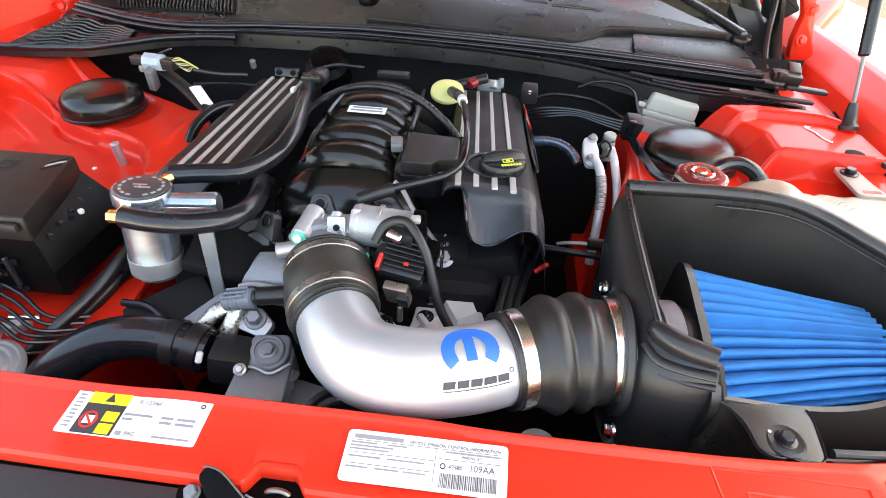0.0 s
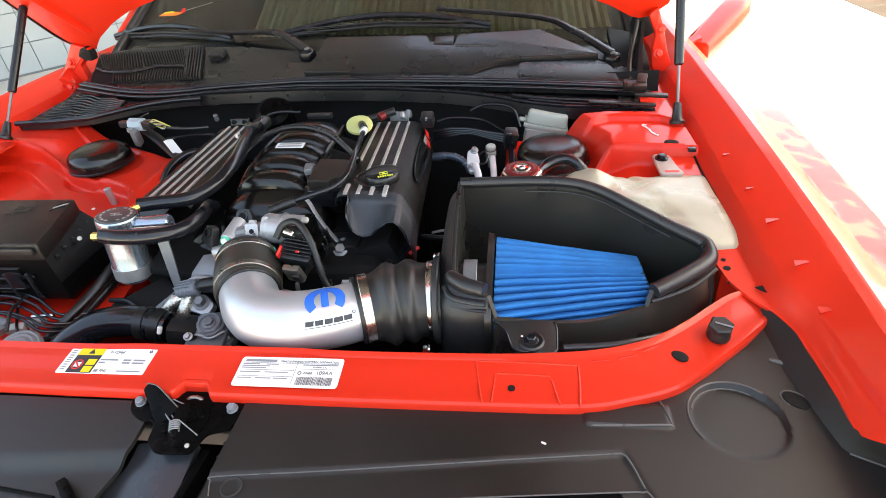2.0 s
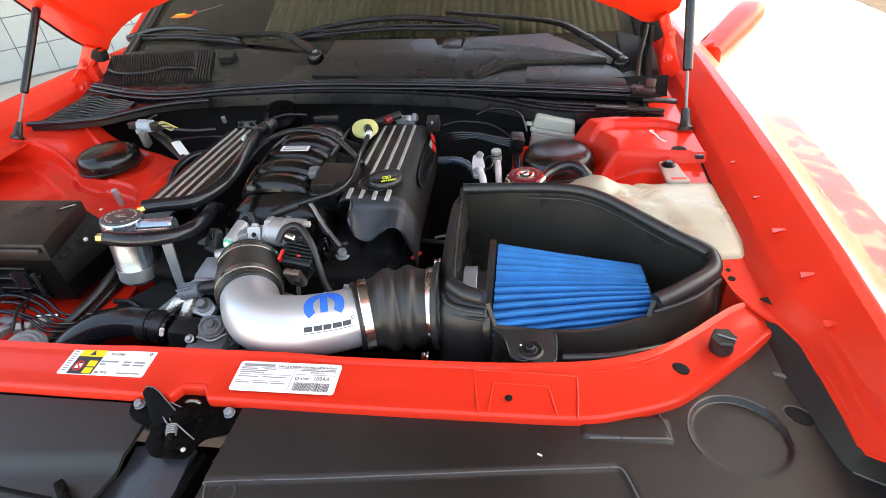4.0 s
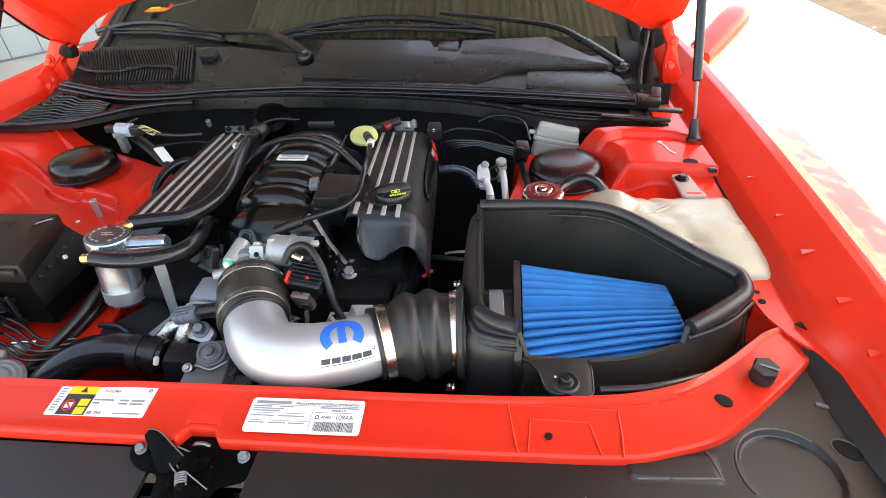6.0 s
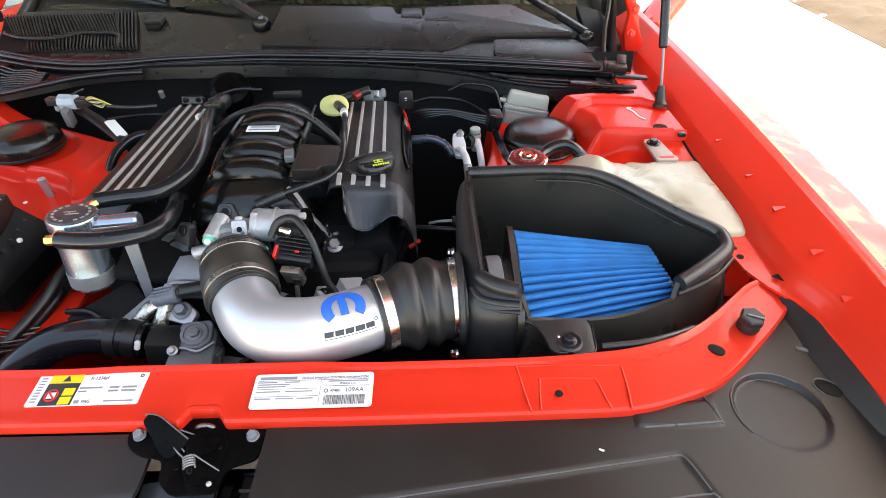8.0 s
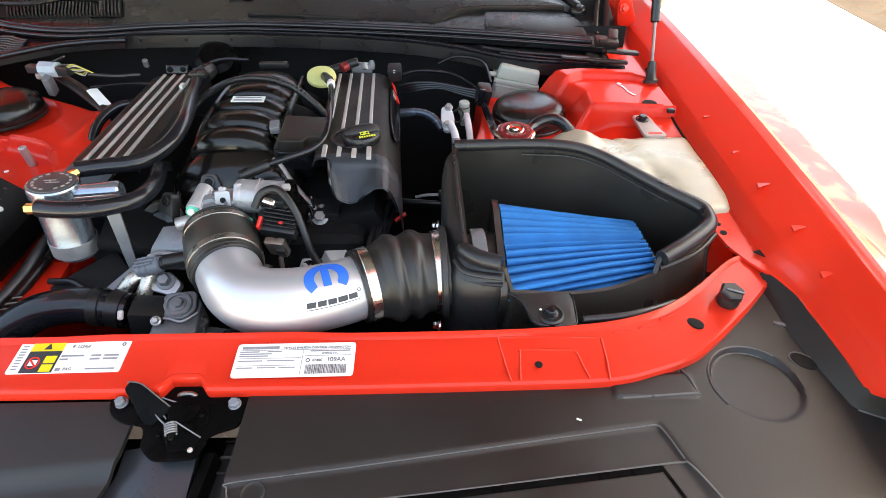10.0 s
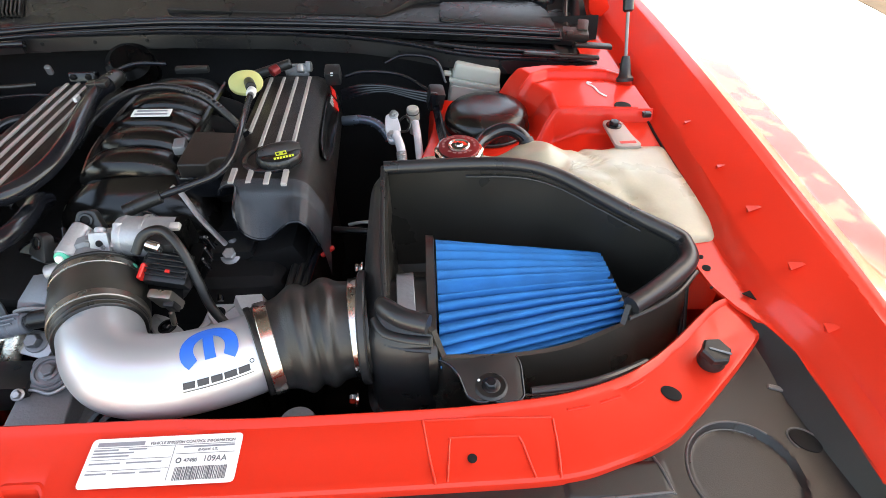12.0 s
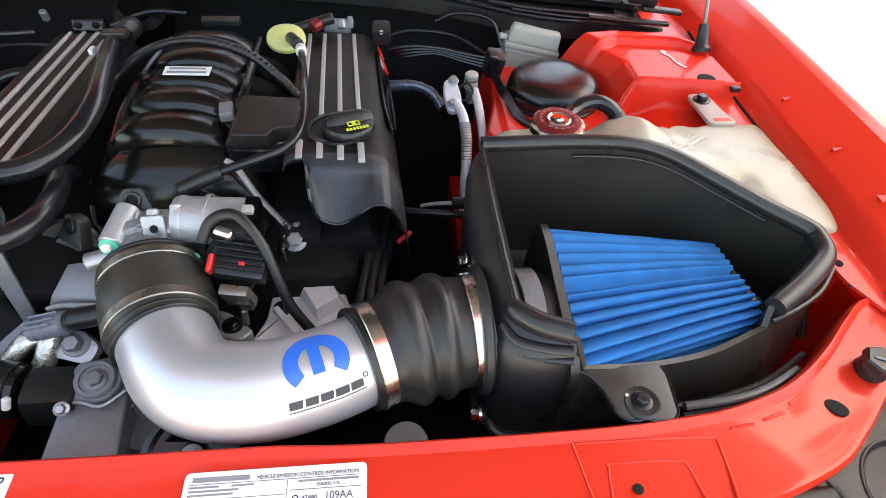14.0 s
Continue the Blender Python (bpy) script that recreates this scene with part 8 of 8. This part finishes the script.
def harness():
    h = thing("wiring_harness", (0.38, 0.6, 0.92), "thin black wiring harness with a connector beside the strut tower", "wiring harness")
    for k in range(4):
        o = 0.006 * (k - 1.5)
        part("loom", sweep([(0.21, 0.735, 0.905 + o), (0.25, 0.725, 0.918 + o), (0.30, 0.715, 0.924 + 0.6 * o), (0.35, 0.700, 0.918 + 0.8 * o), (0.385, 0.690, 0.914 + o)], 0.0034, 8, 8), HOSE, h)
        part("lead", sweep([(0.398 + 0.3 * o, 0.672, 0.905), (0.402 + 0.3 * o, 0.62, 0.905 + 0.2 * o), (0.404 + 0.3 * o, 0.56, 0.915 + 0.2 * o), (0.410 + 0.3 * o, 0.50, 0.920 + 0.2 * o), (0.43 + 0.3 * o, 0.455, 0.925)], 0.0046, 8, 8), HOSE, h)
    part("connector", box((0.398, 0.682, 0.917), (0.030, 0.034, 0.042), 0.006, 2, (15, 8, 10)), PLASTIC, h, "black moulded connector")
    part("connector_clip", box((0.393, 0.662, 0.925), (0.014, 0.010, 0.026), 0.002, 2, (15, 8, 10)), SATIN, h)
    part("branch", sweep([(0.45, 0.405, 0.966), (0.464, 0.432, 0.966), (0.482, 0.446, 0.971), (0.505, 0.452, 0.972), (0.526, 0.446, 0.964), (0.540, 0.434, 0.948), (0.546, 0.424, 0.935)], 0.0105, 8, 16), HOSE, h, "smooth black overflow hose")
    part("branch_end", sweep([(0.532, 0.442, 0.958), (0.543, 0.430, 0.942)], 0.0122, 4, 16), RUBBER, h)


def bars(rows, z, m, mt, parent, name="print_line"):
    for x, y, w, hgt in rows:
        part(name, box((x + w / 2, y, z), (w, hgt, 0.0003), 0, 1), mt, parent).data.transform(m)


def labels():
    a = thing("emission_label", (0.12, -0.035, 0.91), "white emission label on the red crossmember", "label", group="crossmember labels")
    m = Matrix.Translation((0.1212, -0.0375, 0.9112)) @ pose(0, 0, 0, 5.2, 0.0, 0.4) @ Matrix.Diagonal((0.96, 1.0, 1.0, 1.0))
    part("sheet", prism(rounded([(-0.0745, -0.0235), (0.0745, -0.0235), (0.0745, 0.0235), (-0.0745, 0.0235)], 0.005), -0.0003, 0.0003, 0, m), PAPER, a)
    part("title", lettering("VEHICLE EMISSION CONTROL INFORMATION", 0.0041, m @ pose(-0.0165, 0.0155, 0.0005)), INKF, a, "black printed title")
    part("engine_line", lettering("ENGINE: 5.7L", 0.0034, m @ pose(0.033, 0.0073, 0.0005)), INKF, a)
    part("code", lettering("109AA", 0.0082, m @ pose(0.040, -0.0032, 0.0005)), INKF, a, "large black code")
    part("small_code", lettering("47480", 0.0052, m @ pose(0.0215, -0.0030, 0.0005)), INKF, a)
    part("star", ring((0.0165, -0.0012, 0.0004), (0, 0, 1), 0.0028, 0.001, 0.0003, 10), INK, a).data.transform(m)
    bars([(-0.068, 0.0175, 0.046, 0.0038), (0.018, 0.0118, 0.050, 0.0016), (-0.070, 0.0118, 0.024, 0.0014), (-0.036, 0.0118, 0.018, 0.0014), (-0.070, 0.0088, 0.040, 0.0014), (-0.070, 0.0058, 0.036, 0.0014),
          (-0.070, -0.001, 0.030, 0.0014), (-0.034, -0.001, 0.034, 0.0014), (-0.070, -0.0105, 0.020, 0.0014), (-0.044, -0.0105, 0.022, 0.0014), (-0.018, -0.0105, 0.020, 0.0014)], 0.0005, m, INKG, a)
    bars([(-0.070, 0.0140, 0.138, 0.0004), (0.012, 0.0052, 0.058, 0.0004), (-0.070, 0.0026, 0.078, 0.0004), (-0.070, -0.0075, 0.078, 0.0004)], 0.0005, m, INKF, a, "rule")
    bars([(0.0090, -0.003, 0.0004, 0.033)], 0.0005, m, INKF, a, "rule")
    x = 0.015
    rng = random.Random(4)
    while x < 0.066:
        w = rng.choice((0.0005, 0.0008, 0.0012))
        bars([(x, -0.0135, w, 0.0125)], 0.0005, m, INKF, a, "barcode_bar")
        x += w + rng.choice((0.0005, 0.0007, 0.001))
    b = thing("refrigerant_label", (-0.152, -0.03, 0.91), "white and yellow refrigerant warning label on the crossmember", "label", group="crossmember labels")
    m = Matrix.Translation((-0.1507, -0.0275, 0.9105)) @ pose(0, 0, 0, 5.0, 0.0, 0.6) @ Matrix.Diagonal((0.965, 1.0, 1.0, 1.0))
    part("sheet", prism(rounded([(-0.0690, -0.0225), (0.0690, -0.0225), (0.0690, 0.0225), (-0.0690, 0.0225)], 0.003), -0.0003, 0.0003, 0, m), PAPER, b)
    part("yellow_field", box((-0.033, 0.0150, 0.0005), (0.040, 0.0125, 0.0003), 0, 1), YELLOW, b, "yellow warning field").data.transform(m)
    part("dark_field", box((-0.033, -0.0065, 0.0005), (0.040, 0.030, 0.0003), 0, 1), INK, b, "black warning field").data.transform(m)
    part("hazard_square", box((-0.0225, -0.0035, 0.0008), (0.014, 0.010, 0.0003), 0, 1), YELLOW, b).data.transform(m)
    part("hazard_square", box((-0.0225, -0.0155, 0.0008), (0.014, 0.010, 0.0003), 0, 1), YELLOW, b).data.transform(m)
    part("ban_ring", ring((-0.042, -0.008, 0.0007), (0, 0, 1), 0.0085, 0.0018, 0.0003, 28), PLUGRED, b, "red ban sign").data.transform(m)
    part("ban_slash", box((-0.042, -0.008, 0.0009), (0.015, 0.002, 0.0003), 0, 1, (0, 0, -45)), PLUGRED, b).data.transform(m)
    part("ban_sheet", box((-0.042, -0.008, 0.0007), (0.010, 0.008, 0.0002), 0, 1), PAPER, b).data.transform(m)
    part("triangle", prism([(-0.037, 0.011), (-0.027, 0.011), (-0.032, 0.0195)], 0.0007, 0.0010, 0, m), INK, b)
    part("code", lettering("R-1234yf", 0.0062, m @ pose(-0.003, 0.0125, 0.0005)), INKF, b, "black printed code")
    part("oil_code", lettering("PAG", 0.0055, m @ pose(-0.001, -0.0190, 0.0005)), INKF, b)
    bars([(-0.010, -0.0175, 0.006, 0.004), (-0.011, 0.0012, 0.028, 0.0022), (-0.011, -0.0036, 0.010, 0.0022), (0.026, 0.0012, 0.012, 0.0024), (0.042, 0.0012, 0.018, 0.0024), (0.026, -0.0036, 0.012, 0.0024), (0.042, -0.0036, 0.018, 0.0024), (0.026, -0.0175, 0.036, 0.0018)], 0.0005, m, INKG, b)
    part("dot", ring((0.061, 0.0165, 0.0005), (0, 0, 1), 0.0025, 0.0012, 0.0003, 16), INK, b).data.transform(m)
    for k in range(9):
        part("edge_bar", box((-0.0615, -0.016 + k * 0.004, 0.0005), (0.007, 0.0016, 0.0003), 0, 1), INKG, b).data.transform(m)


def latch():
    t = thing("hood_latch", (0.0, -0.12, 0.80), "black steel hood latch with a coil spring", "hood latch")
    plate = rounded([(-0.088, -0.058), (-0.088, -0.082), (-0.080, -0.096), (-0.062, -0.106), (-0.040, -0.109), (-0.034, -0.118), (-0.031, -0.137), (-0.012, -0.152), (0.034, -0.150), (0.040, -0.122), (0.070, -0.112), (0.072, -0.056)], 0.008)
    part("plate", prism(plate, 0.886, 0.8905, 0.0015), LATCH, t)
    hook = rounded([(-0.067, -0.074), (-0.061, -0.066), (-0.046, -0.069), (-0.010, -0.091), (-0.014, -0.099), (-0.030, -0.112), (-0.042, -0.104), (-0.052, -0.090)], 0.005)
    tilt = Matrix(((1, 0, 0, 0), (0, 1, 0, 0), (0, 0.55, 1, 0.886 + 0.55 * 0.11), (0, 0, 0, 1)))
    part("hook", prism(hook, -0.006, 0.004, 0.002, tilt, 2), LATCH, t)
    part("hook_edge", sweep([tilt @ Vector((x, y, 0.0035)) for x, y in ((-0.064, -0.0675), (-0.058, -0.067), (-0.046, -0.070), (-0.028, -0.081), (-0.011, -0.0915))], 0.0009, 6, 8), EDGE, t, "worn bright edge")
    part("catch", prism(rounded([(-0.014, -0.082), (0.016, -0.082), (0.034, -0.092), (0.032, -0.140), (0.004, -0.144), (-0.012, -0.120)], 0.006), 0.8905, 0.894, 0.0012), LATCH, t)
    part("pawl", prism(rounded([(-0.020, -0.086), (0.002, -0.083), (0.024, -0.092), (0.018, -0.108), (-0.004, -0.112)], 0.005), 0.894, 0.898, 0.0012), LATCH, t)
    part("striker_loop", sweep([(-0.016, -0.074, 0.884), (-0.010, -0.070, 0.891), (0.002, -0.069, 0.892), (0.011, -0.072, 0.888), (0.013, -0.078, 0.882)], 0.0026, 6, 10, flat=0.6), BRONZE, t, "dark steel striker loop")
    part("striker_end", box((0.011, -0.074, 0.886), (0.006, 0.008, 0.008), 0.0015, 2), CONN, t, "blue-grey worn metal end")
    coil = [(0.0058 * math.cos(a), 0.0058 * math.sin(a), a * 0.0026 / (2 * math.pi)) for a in np.linspace(0, 2 * math.pi * 5, 81)]
    part("spring", sweep(coil, 0.00105, 1, 6), GREYMETAL, t, "zinc coil spring").data.transform(Matrix.Translation((-0.003, -0.113, 0.899)) @ pose(0, 0, 0, 108, 0, 18))
    part("spring_pin", rod((-0.004, -0.110, 0.899), (0.003, -0.131, 0.893), 0.0040, 14), LATCH, t)
    part("spring_tail", sweep([(0.004, -0.113, 0.903), (0.018, -0.120, 0.899), (0.034, -0.128, 0.895)], 0.0008, 4, 6), GREYMETAL, t)
    for x, y, z in ((-0.073, -0.080, 0.8905), (0.058, -0.084, 0.8905)):
        part("bolt", bolt((x, y, z), (0, -0.2, 1), 0.0058, 0.007, 1.25), CONNDK, t, "blue-grey plated hex bolt")
    for pts, r in (([(-0.036, -0.082, 0.901), (-0.030, -0.094, 0.897), (-0.020, -0.104, 0.893), (-0.008, -0.112, 0.890)], 0.0010), ([(-0.030, -0.083, 0.901), (-0.020, -0.089, 0.898), (-0.018, -0.098, 0.895), (-0.010, -0.106, 0.892)], 0.0008), ([(-0.024, -0.080, 0.900), (-0.010, -0.083, 0.896), (0.004, -0.086, 0.892), (0.020, -0.087, 0.889)], 0.0009), ([(-0.016, -0.094, 0.893), (-0.006, -0.090, 0.892), (0.004, -0.094, 0.890)], 0.0012)):
        part("linkage", sweep(pts, r, 6, 8), CASTDK, t, "thin steel linkage")
    for x, y in ((0.027, -0.142), (-0.014, -0.124), (0.026, -0.100)):
        part("rivet", lathe([(0.0028, 0), (0.0028, 0.002), (0.0015, 0.003)], (x, y, 0.893), (0, 0, 1), 14), STRIP if y < -0.13 else LATCH, t)
    b = thing("centre_brace", (0.02, -0.22, 0.70), "black steel centre brace below the hood latch", "brace")
    part("web", box((0.030, -0.235, 0.845), (0.012, 0.21, 0.045), 0.003, 2, (4, 0, -6)), LATCH, b)
    part("side_channel", box((0.055, -0.22, 0.835), (0.034, 0.22, 0.02), 0.004, 2, (4, 0, -4)), PLASTIC, b)
    for y, m2 in ((-0.108, BELLOWS), (-0.128, EDGE), (-0.146, BELLOWS)):
        part("slot", box((0.054, y, 0.852), (0.020, 0.0035, 0.003), 0.001), m2, b)
    part("web_edge", sweep([(0.037, -0.135, 0.869), (0.032, -0.19, 0.864), (0.026, -0.26, 0.858)], 0.0009, 4, 6), EDGE, b, "worn bright edge")
    part("air_guide", field(0, 1, 50, -0.46, -0.125, 40, lambda x, y: 0.850 + 0.20 * (y + 0.15) + 0.02 * math.sin((x + 0.1) * 14), 0.01, warp=lambda u, y: (-0.060 + 0.75 * min(0.0, y + 0.155) + u * (0.086 - 0.75 * min(0.0, y + 0.155)), y)), GUIDE, b, "satin black curved air guide")
    part("gap_bracket", box((-0.095, -0.205, 0.874), (0.06, 0.012, 0.012), 0.003, 2, (0, 0, -38)), LATCH, b)


reservoir()
brake_bottle()
ac_lines()
harness()
labels()
latch()
